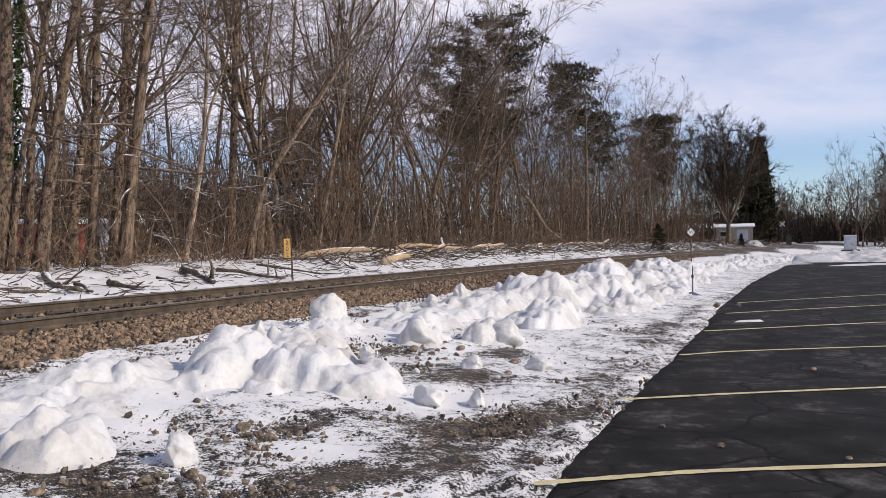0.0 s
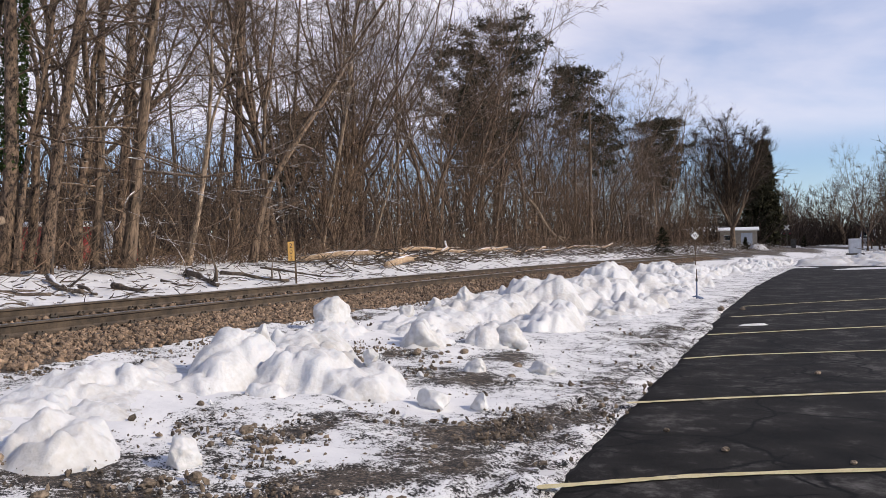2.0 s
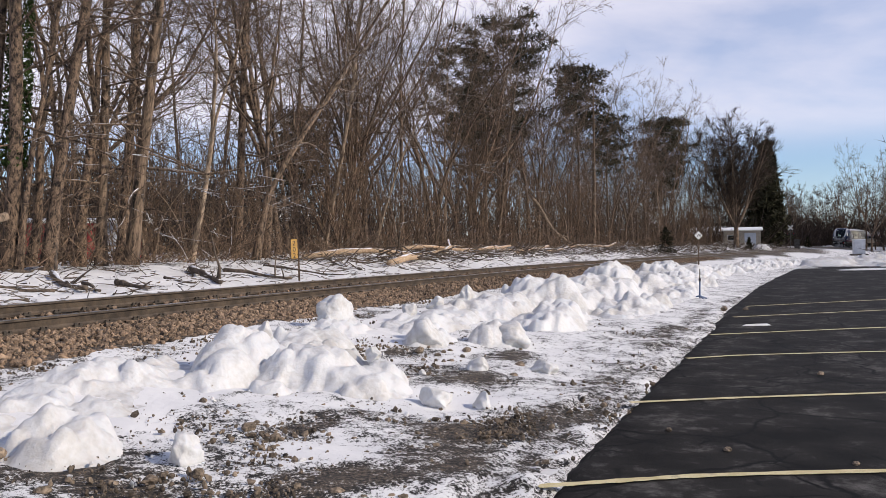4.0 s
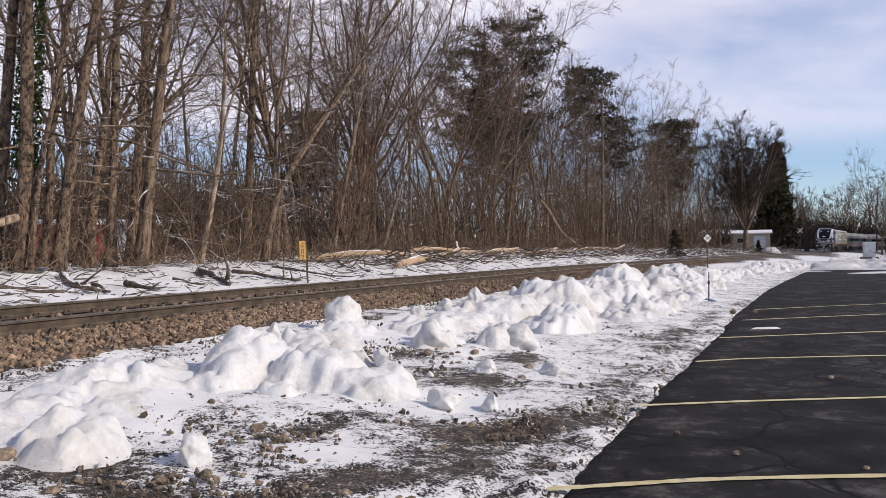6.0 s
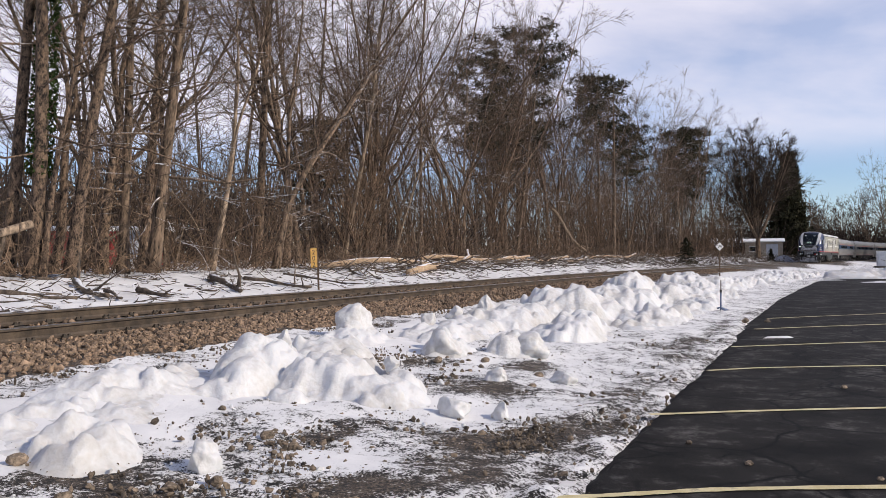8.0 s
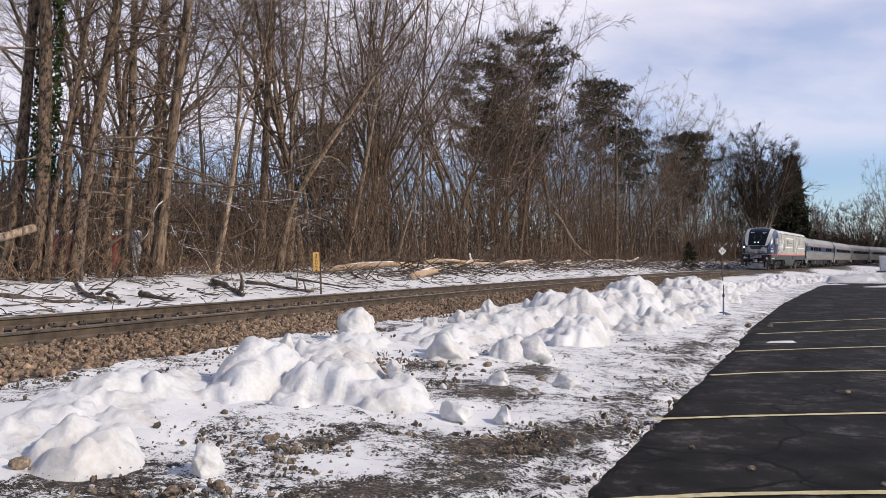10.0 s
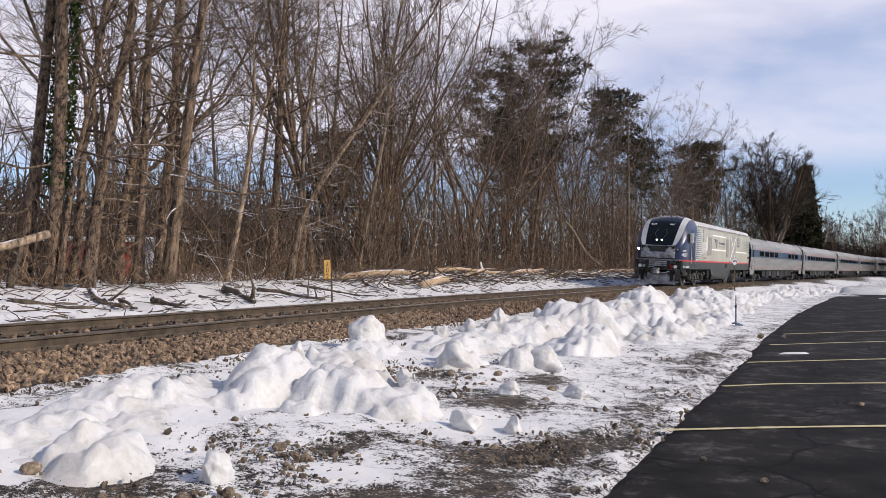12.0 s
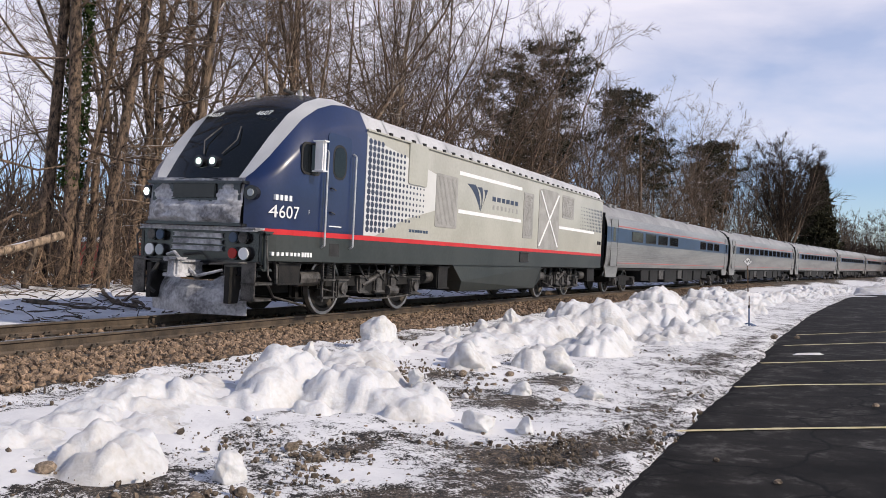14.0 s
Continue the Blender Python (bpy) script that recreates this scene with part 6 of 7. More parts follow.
STAND_EAST = ((48.5, -14.0, 0.98, 2, STEMS[1]), (53.5, -14.0, 1.02, -2, STEMS[0]), (56.5, -13.2, 1.05, 3, STEMS[2]), (56.0, -14.5, 0.9, -1, SLENDER[0]), (60.5, -13.0, 0.95, -3, STEMS[1]), (63.5, -15.0, 0.95, 4, STEMS[0]), (64.2, -12.5, 0.9, 2, SLENDER[1]),
              (67.0, -14.0, 0.85, -2, STEMS[2]), (69.6, -12.0, 1.0, 1.7, SPAR), (74.0, -13.0, 1.02, 2, STEMS[1]), (77.2, -13.0, 1.05, 7, CROOKED), (81.0, -12.5, 1.02, 4, STEMS[0]), (86.0, -13.0, 0.95, -2, LARCH[0]), (94.0, -14.0, 1.02, 3, STEMS[2]),
              (101.0, -15.0, 1.05, 1, STEMS[1]), (106.5, -15.0, 1.08, 0, STEMS[0]), (113.0, -13.5, 1.05, 2, STEMS[2]), (121.0, -14.0, 1.0, -2, STEMS[1]), (128.0, -13.5, 1.0, 1, STEMS[0]), (135.0, -13.0, 1.0, -4, STEMS[2]))
STAND_SOUTH = ((152.0, 8.5, 0.95, 0, STEMS[0]), (163.0, 6.8, 1.0, 3, STEMS[2]), (172.0, 9.0, 1.05, -2, STEMS[1]), (181.0, 6.5, 1.0, 2, CROOKED), (191.0, 7.5, 1.0, 0, STEMS[0]), (158.0, 13.0, 1.05, 0, STEMS[2]), (202.0, 7.0, 0.95, 2, STEMS[1]))

for rows in (STAND_WEST, STAND_MID, STAND_EAST, STAND_SOUTH):
    for i, (s, d, scale, lean, kind) in enumerate(rows):
        stand(kind, s, d, scale, lean, i * 67)


def plant_rest():
    r = random.Random(5)

    def band(n, kinds, s0, s1, d0, d1, lo, hi, both=False):
        for i in range(n):
            s, d = s0 + (s1 - s0) * r.random(), d0 + (d1 - d0) * r.random()
            if both and r.random() < 0.5:
                d = -d
            stand(kinds[i % len(kinds)], s, d, r.uniform(lo, hi), r.uniform(-3, 3.5), r.uniform(0, 360))

    band(4, STEMS + LARCH, 20, 37, -17, -12.5, 0.95, 1.1)
    band(7, STEMS + PALE, 30, 62, -20, -13.5, 0.95, 1.15)
    band(9, TALL, 8, 40, -22, -15, 0.8, 1.1)
    band(16, LIGHT, 10, 60, -38, -21, 0.75, 0.95)
    band(16, TALL, 60, 130, -21, -14, 0.74, 0.95)
    band(34, LIGHT, 62, 145, -34, -15, 0.80, 1.08)
    band(70, SAPLING, 3, 60, -16, -9.2, 0.4, 1.25)
    band(30, SAPLING, 60, 130, -18, -10.5, 0.5, 1.1)
    band(26, THICKET, 12, 45, -16, -10.0, 0.45, 1.0)
    band(15, THICKET, 42, 66, -15, -10.5, 0.6, 1.15)
    band(24, THICKET, 66, 130, -16, -11, 0.5, 0.95)


def distant_trees():
    """The trees too far off to tell apart, in one mesh for wood and one for twigs."""
    r = random.Random(15)
    rows = []

    def band(n, s0, s1, d0, d1, lo, hi):
        for _ in range(n):
            rows.append((s0 + (s1 - s0) * r.random(), d0 + (d1 - d0) * r.random(), r.uniform(lo, hi)))

    band(26, 14, 120, -72, -38, 0.60, 0.88)
    band(28, 90, 170, -48, -20, 0.70, 0.95)
    band(26, 148, 205, 9.5, 24, 0.90, 1.15)
    band(46, 206, 255, -34, 22, 0.80, 1.08)
    band(48, 150, 225, -42, -9.5, 0.60, 0.92)
    root = tagged(new("distant_trees"), "leafless brown trees closing the view along the railway", "trees", kind="stuff")
    # crowns take the twig colour with shade painted in
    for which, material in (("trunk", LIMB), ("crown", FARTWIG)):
        vs, fs, n = [], [], 0
        for i, (s, d, sc) in enumerate(rows):
            me = [o for o in FAR[i % 3].children if o.name.startswith(which)][0].data
            v = np.empty(len(me.vertices) * 3, np.float32)
            me.vertices.foreach_get("co", v)
            f = np.empty(len(me.loops), np.int32)
            me.loops.foreach_get("vertex_index", f)
            a = i * 1.3
            v = v.reshape(-1, 3) * sc
            x, y = (float(q) for q in plan(s, d))
            z = height_at(x, y)
            v = np.stack([v[:, 0] * math.cos(a) - v[:, 1] * math.sin(a) + x, v[:, 0] * math.sin(a) + v[:, 1] * math.cos(a) + y, v[:, 2] + z], 1)
            vs.append(v)
            fs.append(f.reshape(-1, 4) + n)
            n += len(v)
        tagged(mesh_np(which, np.concatenate(vs), np.concatenate(fs), material, root), kind="stuff")
    for o in FAR:
        for c in list(o.children):
            bpy.data.objects.remove(c)
        bpy.data.objects.remove(o)


def height_at(x, y):
    return float(ground_height(np.array([float(x)]), np.array([float(y)]))[0][0])


distant_trees()
plant_rest()

# pines
PINES = [pine_tree(401, 20.5, 0.26, 0.40, 0.36, 9), pine_tree(402, 15, 0.18, 0.58, 0.27, 4), pine_tree(403, 14, 0.16, 0.48, 0.28, 9)]
for s, d, k, sc, turn in ((57.6, -16.5, 0, 1.0, 0), (61.0, -21.0, 0, 0.94, 140), (64.0, -21.0, 2, 1.1, 70), (73.3, -15.0, 1, 1.28, 60), (79.0, -13.5, 1, 0.98, 200), (110.9, -17.0, 2, 1.34, 20), (118.0, -19.0, 2, 1.10, 90), (40.0, -25.0, 2, 0.75, 10)):
    stand(PINES[k], s, d, sc, 0, turn)

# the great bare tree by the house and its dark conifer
# its twigs share the far wood's colour, darkened to stand in for shade
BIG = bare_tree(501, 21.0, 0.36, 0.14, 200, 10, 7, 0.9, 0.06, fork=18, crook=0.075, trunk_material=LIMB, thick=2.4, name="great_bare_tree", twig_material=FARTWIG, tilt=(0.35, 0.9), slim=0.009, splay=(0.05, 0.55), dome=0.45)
tagged(BIG, "great leafless shade tree with a broad domed crown", "tree")
stand(BIG, 117.5, -7.6, 1.0, 0, 30)


def cone_tree(seed, height, width, name, label):
    """A dense conical evergreen."""
    rng = np.random.RandomState(seed)
    wood, centres = Tubes(), []
    wood.add(np.array(((0, 0, -0.1), (0, 0, height * 0.5), (0, 0, height))), np.array((0.03, 0.02, 0.006)) * height / 2, 6)
    for i in range(int((110 if height < 5 else 70) * max(height / 4, 1))):
        t = rng.uniform(0.04, 1.0)
        r = width / 2 * (1.02 - t) ** 0.8 * rng.uniform(0.3, 1.2)
        az = rng.uniform(0, 6.28)
        p = np.array((r * math.cos(az), r * math.sin(az), t * height - r * 0.15))
        wood.add(np.array(((0, 0, t * height), p)), np.array((0.012, 0.005)) * max(height / 4, 1), 3)
        for q in (0.45, 0.75, 1.0):
            centres.append(np.array((0, 0, t * height)) * (1 - q) + p * q)
    tree = new(name)
    wood.mesh("trunk", LIMB, tree)
    k = max(height / 5, 0.45)
    v, f = clumps(rng, centres, 0.11 * k, 16, 0.26 * k)
    mesh_np("needles", v, f, NEEDLE, tree)
    return tagged(tree, label, "conifer")


stand(cone_tree(601, 19.0, 8.0, "spruce_tree", "dark conical spruce behind the bare tree"), 152, -8.6, 1.0)
stand(cone_tree(602, 2.5, 2.6, "young_cedar", "small dark green cedar at the foot of the wood"), 71, -5.2, 1.0)
stand(cone_tree(603, 2.4, 2.2, "young_cedar", "small dark green cedar beside the far track"), 168, -4.0, 1.0)
stand(cone_tree(604, 1.7, 1.2, "young_cedar", "small dark green cedar in front of the house"), 113, -5.0, 1.0)

def woods_floor():
    """Undergrowth: thousands of thin stems and arching canes, and the depth of the wood behind, its dimness put into
    the colour.
    """
    rng = np.random.RandomState(12)
    t = Tubes()
    for i in range(7000):
        s = 2 + 145 * rng.rand() ** 1.25
        d = -(8.6 + 13 * rng.rand() ** 1.4)
        if s > 100:
            d -= 3
        x, y = plan(s, d)
        h = rng.uniform(0.6, 3.4) * (1.7 if rng.rand() < 0.25 else 0.8)
        p = bend(rng, (x, y, 0.45 if s < 25 else 0.7), (rng.normal(0, 0.75), rng.normal(0, 0.75), 1), h, 3, 0.25, -0.12)
        t.add(p, np.array((0.011, 0.009, 0.007, 0.004)) * rng.uniform(0.8, 1.6), 3)
    tagged(t.mesh("undergrowth", BRUSH, None, False), "tangle of thin brown stems and canes under the trees", "undergrowth", kind="stuff")
    t = Tubes()
    for i in range(5600):
        s = -14 + 214 * rng.rand() ** 1.4
        d = -(30 + 55 * rng.rand())
        x, y = plan(s, d)
        h = rng.uniform(3, 15) * (0.8 if s > 120 else 1 if s > 45 else 0.7)
        loose = 0.10 if i % 2 else 0.55
        p = bend(rng, (x, y, 0.2 if i % 2 else rng.uniform(0.2, 5)), (rng.normal(0, loose), rng.normal(0, loose), 1), h * (1 if i % 2 else 0.5), 3, 0.10, 0.0)
        t.add(p, np.array((0.09, 0.07, 0.05, 0.02)) * rng.uniform(0.4, 1.5), 3)
    for i in range(6800):
        x, y = plan(-24 + 90 * rng.rand(), -(36 + 42 * rng.rand()))
        p = bend(rng, (x, y, rng.uniform(0.0, 6.0)), (rng.normal(0, 0.7), rng.normal(0, 0.7), 1), rng.uniform(2, 6), 3, 0.22, 0.0)
        t.add(p, np.array((0.06, 0.05, 0.04, 0.02)) * rng.uniform(0.5, 1.6), 3)
    for i in range(5200):
        s = 214 + 60 * rng.rand()
        d = rng.uniform(-34, 30)
        if abs(d) < 4 and s < 250:
            continue
        x, y = plan(s, d)
        p = bend(rng, (x, y, -0.3), (rng.normal(0, 0.5), rng.normal(0, 0.5), 1), rng.uniform(3, 11), 3, 0.2, 0.0)
        t.add(p, np.array((0.09, 0.07, 0.055, 0.03)) * rng.uniform(0.6, 1.8), 3)
    for i in range(5200):
        s, d = 140 + 75 * rng.rand(), -(8.5 + 34 * rng.rand())
        if i > 3800:
            s, d = 150 + 62 * rng.rand(), 9 + 22 * rng.rand()
        x, y = plan(s, d)
        p = bend(rng, (x, y, 0.0), (rng.normal(0, 0.4), rng.normal(0, 0.4), 1), rng.uniform(2, 8), 3, 0.2, 0.0)
        t.add(p, np.array((0.07, 0.06, 0.045, 0.025)) * rng.uniform(0.6, 1.8), 3)
    # the depth's shade is in this material's colour
    tagged(t.mesh("deep_woods", FARTWIG, None, False), "grey-brown stems deep in the wood, shade put into their colour", "woods", kind="stuff")


woods_floor()

# ---------------------------------------------------------------- fallen wood on the bank
def spot(s, d, lift=0.0):
    x, y = (float(a) for a in plan(s, d))
    return np.array((x, y, height_at(x, y) + lift))


def fallen_log(a, b, radius, material, label, seed, forks=2, name="fallen_log", up=0.25):
    """A log or limb on the ground, crooked, with broken side branches."""
    rng = np.random.RandomState(seed)
    a, b = np.array(a), np.array(b)
    n = 8
    t = np.linspace(0, 1, n)[:, None]
    ln = np.linalg.norm(b - a)
    p = a + (b - a) * t + np.stack([0.03 * ln * np.sin(t[:, 0] * 5 + seed), 0.02 * ln * np.cos(t[:, 0] * 4 + seed), 0.012 * ln * np.sin(t[:, 0] * 7)], 1)
    tb = Tubes()
    r = radius * (1 - 0.45 * t[:, 0]) * (1 + 0.12 * rng.normal(0, 1, n))
    tb.add(np.concatenate([p[:1], p, p[-1:]]), np.concatenate([[0.004], r, [0.004]]), 8)
    log = new(name)
    tb.mesh("stem", material, log)
    for k in range(forks):
        i = rng.randint(1, n - 1)
        w = (b - a) / ln * 0.6 + rng.normal(0, 0.5, 3) * (1, 1, 0.5) * (1, 1, up * 3) + (0, 0, up)
        br = Tubes()
        q = bend(rng, p[i], w, min(ln, 5) * rng.uniform(0.2, 0.45), 4, 0.15, -0.03)
        br.add(q, radius * 0.4 * (1 - np.linspace(0, 1, 5) * 0.8), 5)
        br.mesh("branch", material, log)
    return tagged(log, label, "log", "fallen logs")


for i, (sa, da, sb, db, r) in enumerate(((5.4, -8.4, 6.3, -7.9, 0.06), (5.9, -7.6, 4.3, -4.9, 0.10), (6.1, -5.6, 5.8, -4.4, 0.09), (10.8, -7.1, 8.3, -4.2, 0.12), (11.8, -6.7, 12.0, -4.3, 0.08),
                                         (5.3, -5.9, 4.6, -4.6, 0.05), (8.3, -6.1, 8.2, -4.9, 0.045), (2.6, -6.4, 3.6, -5.0, 0.07), (21.2, -9.0, 17.4, -5.1, 0.06), (15.0, -7.5, 14.8, -4.2, 0.05))):
    fallen_log(spot(sa, da, r * 0.7), spot(sb, db, r * 0.6), r, DEADWOOD, "dark broken limb lying in the snow on the bank", 20 + i, 3)
for i, (sa, da, sb, db, r, la, lb) in enumerate(((18.6, -8.2, 34.0, -8.4, 0.15, 0.18, 0.25), (21.0, -5.9, 31.5, -8.2, 0.17, 0.1, 0.2), (34.5, -7.9, 49.0, -8.6, 0.14, 0.2, 0.2), (27.0, -8.4, 38.5, -7.4, 0.11, 0.35, 0.45),
                                                 (40.0, -7.0, 52.0, -8.2, 0.12, 0.15, 0.25), (54.0, -8.2, 64.5, -8.0, 0.13, 0.2, 0.55), (29.5, -7.1, 33.5, -8.7, 0.12, 0.3, 0.7))):
    fallen_log(spot(sa, da, la), spot(sb, db, lb), r, SPLITWOOD, "pale split log lying beside the track", 50 + i, 1, "split_log", 0.04)
fallen_log(spot(51.8, -11, 3.9), spot(60.2, -10.6, 0.2), 0.13, PALEBARK, "slender pale trunk leaning down to the ground", 71, 2, "leaning_trunk")
fallen_log((-12.6, 17.0, 0.55), (-10.35, 21.75, 1.74), 0.20, PALEBARK, "broken pale trunk snagged at the wood's edge under snow", 72, 0, "broken_trunk")
fallen_log(spot(4.9, -9.2, 0.0), (-10.6, 21.2, 1.55), 0.09, DEADWOOD, "dark stub propping the broken trunk", 73, 2, "dead_stub")


def litter():
    """Brushwood heaps and twigs strewn over the snow of the far bank."""
    rng = np.random.RandomState(33)
    t = Tubes()
    for i in range(1800):
        s = 1 + 70 * rng.rand() ** 1.2
        d = -(3.2 + 5.8 * rng.rand())
        x, y, z = spot_fast(s, d)
        a = rng.uniform(0, 6.28)
        ln = rng.uniform(0.15, 0.9)
        p = bend(rng, (x, y, z + 0.02), (math.cos(a), math.sin(a), rng.uniform(-0.02, 0.12)), ln, 3, 0.15, 0.0)
        t.add(p, np.array((0.013, 0.011, 0.008, 0.004)) * rng.uniform(0.7, 1.8), 3)
    for i in range(620):
        s = rng.choice((20, 25, 29, 33, 37, 41, 45, 50, 56, 62)) + rng.normal(0, 2.0)
        d = -6.9 + rng.normal(0, 0.8)
        x, y, z = spot_fast(s, d)
        a = rng.normal(0.45, 1.1) + (3.14 if rng.rand() < 0.5 else 0)
        p = bend(rng, (x, y, z + rng.uniform(0, 0.35)), (math.sin(a), math.cos(a), rng.uniform(-0.1, 0.3)), rng.uniform(0.5, 2.4), 4, 0.2, -0.02)
        t.add(p, np.array((0.03, 0.026, 0.02, 0.013, 0.005)) * rng.uniform(0.4, 1.4), 4)
    for i in range(1300):
        s, d = rng.uniform(58, 150), -(3.3 + 6.2 * rng.rand())
        x, y, z = spot_fast(s, d)
        p = bend(rng, (x, y, z + rng.uniform(-0.03, 0.12)), (rng.normal(), rng.normal(), rng.uniform(-0.1, 0.6)), rng.uniform(0.4, 2.0), 3, 0.15, -0.02)
        t.add(p, np.array((0.03, 0.026, 0.018, 0.008)) * rng.uniform(0.5, 1.5), 3)
    for i in range(130):
        x, y = rng.uniform(36, 48), rng.uniform(55, 62)
        p = bend(rng, (x, y, -0.1 + rng.uniform(0, 0.3)), (rng.normal(), rng.normal(), 0.25), rng.uniform(0.6, 2.2), 4, 0.15, -0.02)
        t.add(p, np.array((0.03, 0.026, 0.02, 0.013, 0.005)), 4)
    tagged(t.mesh("brushwood", DEADWOOD, None, False), "brown brushwood and twigs strewn over snow", "brushwood", kind="stuff")


def spot_fast(s, d):
    x, y = (float(a) for a in plan(s, d))
    f = min(max((s - 12) / 25, 0), 1)
    return x, y, float(np.interp(d, PROFILE_D, PROFILE_L) * (1 - f) + np.interp(d, PROFILE_D, PROFILE_R) * f)


litter()


def ivy_tree():
    tree = bare_tree(701, 21, 0.23, 0.40, 24, 6, 5, 0.9, 0.04, name="ivy_clad_tree", wiggle=0.015, tilt=(0.8, 1.5), slim=0.010)
    rng = np.random.RandomState(9)
    n = 5200
    z = rng.uniform(3.0, 13.0, n)
    a = rng.uniform(0, 6.28, n)
    r = 0.27 - 0.010 * z + rng.uniform(0, 0.16, n)
    c = np.stack([r * np.cos(a), r * np.sin(a), z], 1)
    w = rng.normal(0, 1, (n, 3))
    w /= np.linalg.norm(w, axis=1)[:, None]
    b = np.cross(w, rng.normal(0, 1, (n, 3)))
    b /= np.linalg.norm(b, axis=1)[:, None]
    k = rng.uniform(0.03, 0.065, (n, 1))
    v = np.stack([c - w * k, c + b * k * 0.8, c + w * k, c - b * k * 0.8], 1).reshape(-1, 3)
    mesh_np("ivy", v, np.arange(n * 4).reshape(-1, 4), IVY, tree)["label"] = "green ivy climbing the trunk"
    tagged(tree, "tall bare tree with green ivy climbing its trunk", "tree")
    stand(tree, 6.45, -9.7, 0.95, 3.2)


ivy_tree()

# ---------------------------------------------------------------- signs and stake
YELLOW = surface("weathered_yellow_sign_paint", (0.40, 0.21, 0.045), (0.56, 0.33, 0.08), 6, 0.6, bump=0.05)
SIGNWHITE = surface("white_sign_paint", (0.70, 0.70, 0.68), (0.80, 0.80, 0.78), 5, 0.5, bump=0.03)
SIGNBLACK = surface("black_sign_paint", (0.012, 0.012, 0.012), (0.03, 0.03, 0.03), 5, 0.6, bump=0.0)
POSTRUST = surface("rusty_post_steel", (0.07, 0.045, 0.03), (0.16, 0.11, 0.075), 9, 0.7, metal=0.4, bump=0.3, grain=60, depth=0.003)
STAKEBLUE = surface("blue_grey_stake_paint", (0.06, 0.10, 0.20), (0.13, 0.17, 0.26), 7, 0.5, bump=0.1)


def facing(x, y, z):
    """A pose whose local -y looks to the camera's place."""
    return pose(x, y, z, 0, 0, -math.degrees(math.atan2(x, y)))


def slab(bm, x0, x1, y0, y1, z0, z1, bevel=0.0):
    r = bmesh.ops.create_cube(bm, size=1.0)
    for q in r["verts"]:
        q.co = Vector((x0 + (x1 - x0) * (q.co.x + 0.5), y0 + (y1 - y0) * (q.co.y + 0.5), z0 + (z1 - z0) * (q.co.z + 0.5)))
    if bevel:
        bmesh.ops.bevel(bm, geom=list({e for q in r["verts"] for e in q.link_edges}), offset=bevel, segments=2, affect="EDGES")
    return bm


def slabs(*rows, bevel=0.0):
    bm = bmesh.new()
    for r in rows:
        slab(bm, *r, bevel=bevel)
    return bm


UPRIGHT = Matrix(((1, 0, 0), (0, 0, -1), (0, 1, 0))).to_4x4()


def milepost():
    sign = new("mile_marker")
    x, y, z = spot(11.8, -4.0)
    post = part("post", slabs((0.015, 0.05, -0.02, 0.02, -0.1, 1.30), (0.045, 0.055, -0.035, 0.035, -0.1, 1.30)), POSTRUST, sign, "rusty steel channel post")
    part("plate", slabs((-0.20, 0.01, -0.03, -0.018, 0.70, 1.29), bevel=0.004), YELLOW, sign, "yellow-orange plate with black digits")
    for k, ch in enumerate("202"):
        letters(ch, 0.21, Matrix.Translation((-0.155, -0.034, 1.10 - 0.19 * k)) @ UPRIGHT, sign, SIGNBLACK, "digit")
    for h in (0.8, 1.2):
        part("bolt", slabs((-0.01, 0.02, -0.04, 0.0, h, h + 0.03)), POSTRUST, sign)
    tagged(sign, "yellow mile marker with black digits 202 on a rusty post", "mile marker")
    sign.matrix_world = facing(x, y, z) @ pose(0, 0, 0, 0, -1.5, 22)


def whistle_post():
    sign = new("whistle_sign")
    x, y, z = spot(43.3, 3.5)
    part("post", slabs((-0.03, 0.03, 0.0, 0.04, -0.1, 2.05)), POSTRUST, sign, "dark steel post")
    bm = slabs((-0.185, 0.185, -0.03, -0.01, -0.185, 0.185), bevel=0.01)
    bmesh.ops.transform(bm, matrix=Matrix.Translation((0, 0, 1.82)) @ Matrix.Rotation(radians(45), 4, "Y"), verts=bm.verts[:])
    part("plate", bm, SIGNWHITE, sign, "white diamond plate")
    bm = slabs((-0.197, 0.197, -0.012, -0.004, -0.197, 0.197), bevel=0.003)
    bmesh.ops.transform(bm, matrix=Matrix.Translation((0, 0, 1.82)) @ Matrix.Rotation(radians(45), 4, "Y"), verts=bm.verts[:])
    part("plate_rim", bm, SIGNBLACK, sign)
    letters("W", 0.31, Matrix.Translation((-0.142, -0.035, 1.717)) @ UPRIGHT, sign, SIGNBLACK, "letter", 0.004)
    tagged(sign, "white diamond whistle sign with a black W", "railway sign")
    sign.matrix_world = facing(x, y, z) @ pose(0, 0, 0, 0, 0, 24)


def marker_stake():
    st = new("marker_stake")
    x, y, z = spot(15.3, 7.5)
    bm = bmesh.new()
    rod(bm, (0, 0, -0.05), (0, 0, 0.58), 0.024, 10)
    part("lower_tube", bm, STAKEBLUE, st, "blue lower tube")
    bm = bmesh.new()
    rod(bm, (0, 0, 0.56), (0, 0, 0.88), 0.014, 8)
    part("upper_rod", bm, POSTRUST, st)
    bm = bmesh.new()
    rod(bm, (0, 0, 0.53), (0, 0, 0.61), 0.034, 10)
    part("collar", bm, SIGNBLACK, st)
    for k in range(3):
        a = k * 2.1 + 0.2
        part("foot", rods(((0, 0, 0.10), (0.30 * math.cos(a), 0.30 * math.sin(a), 0.02)), 0.022), STAKEBLUE, st)
    tagged(st, "thin blue marker stake on small feet in the snow", "marker stake")
    st.matrix_world = pose(x, y, z, 1.0, 0.5, 20)


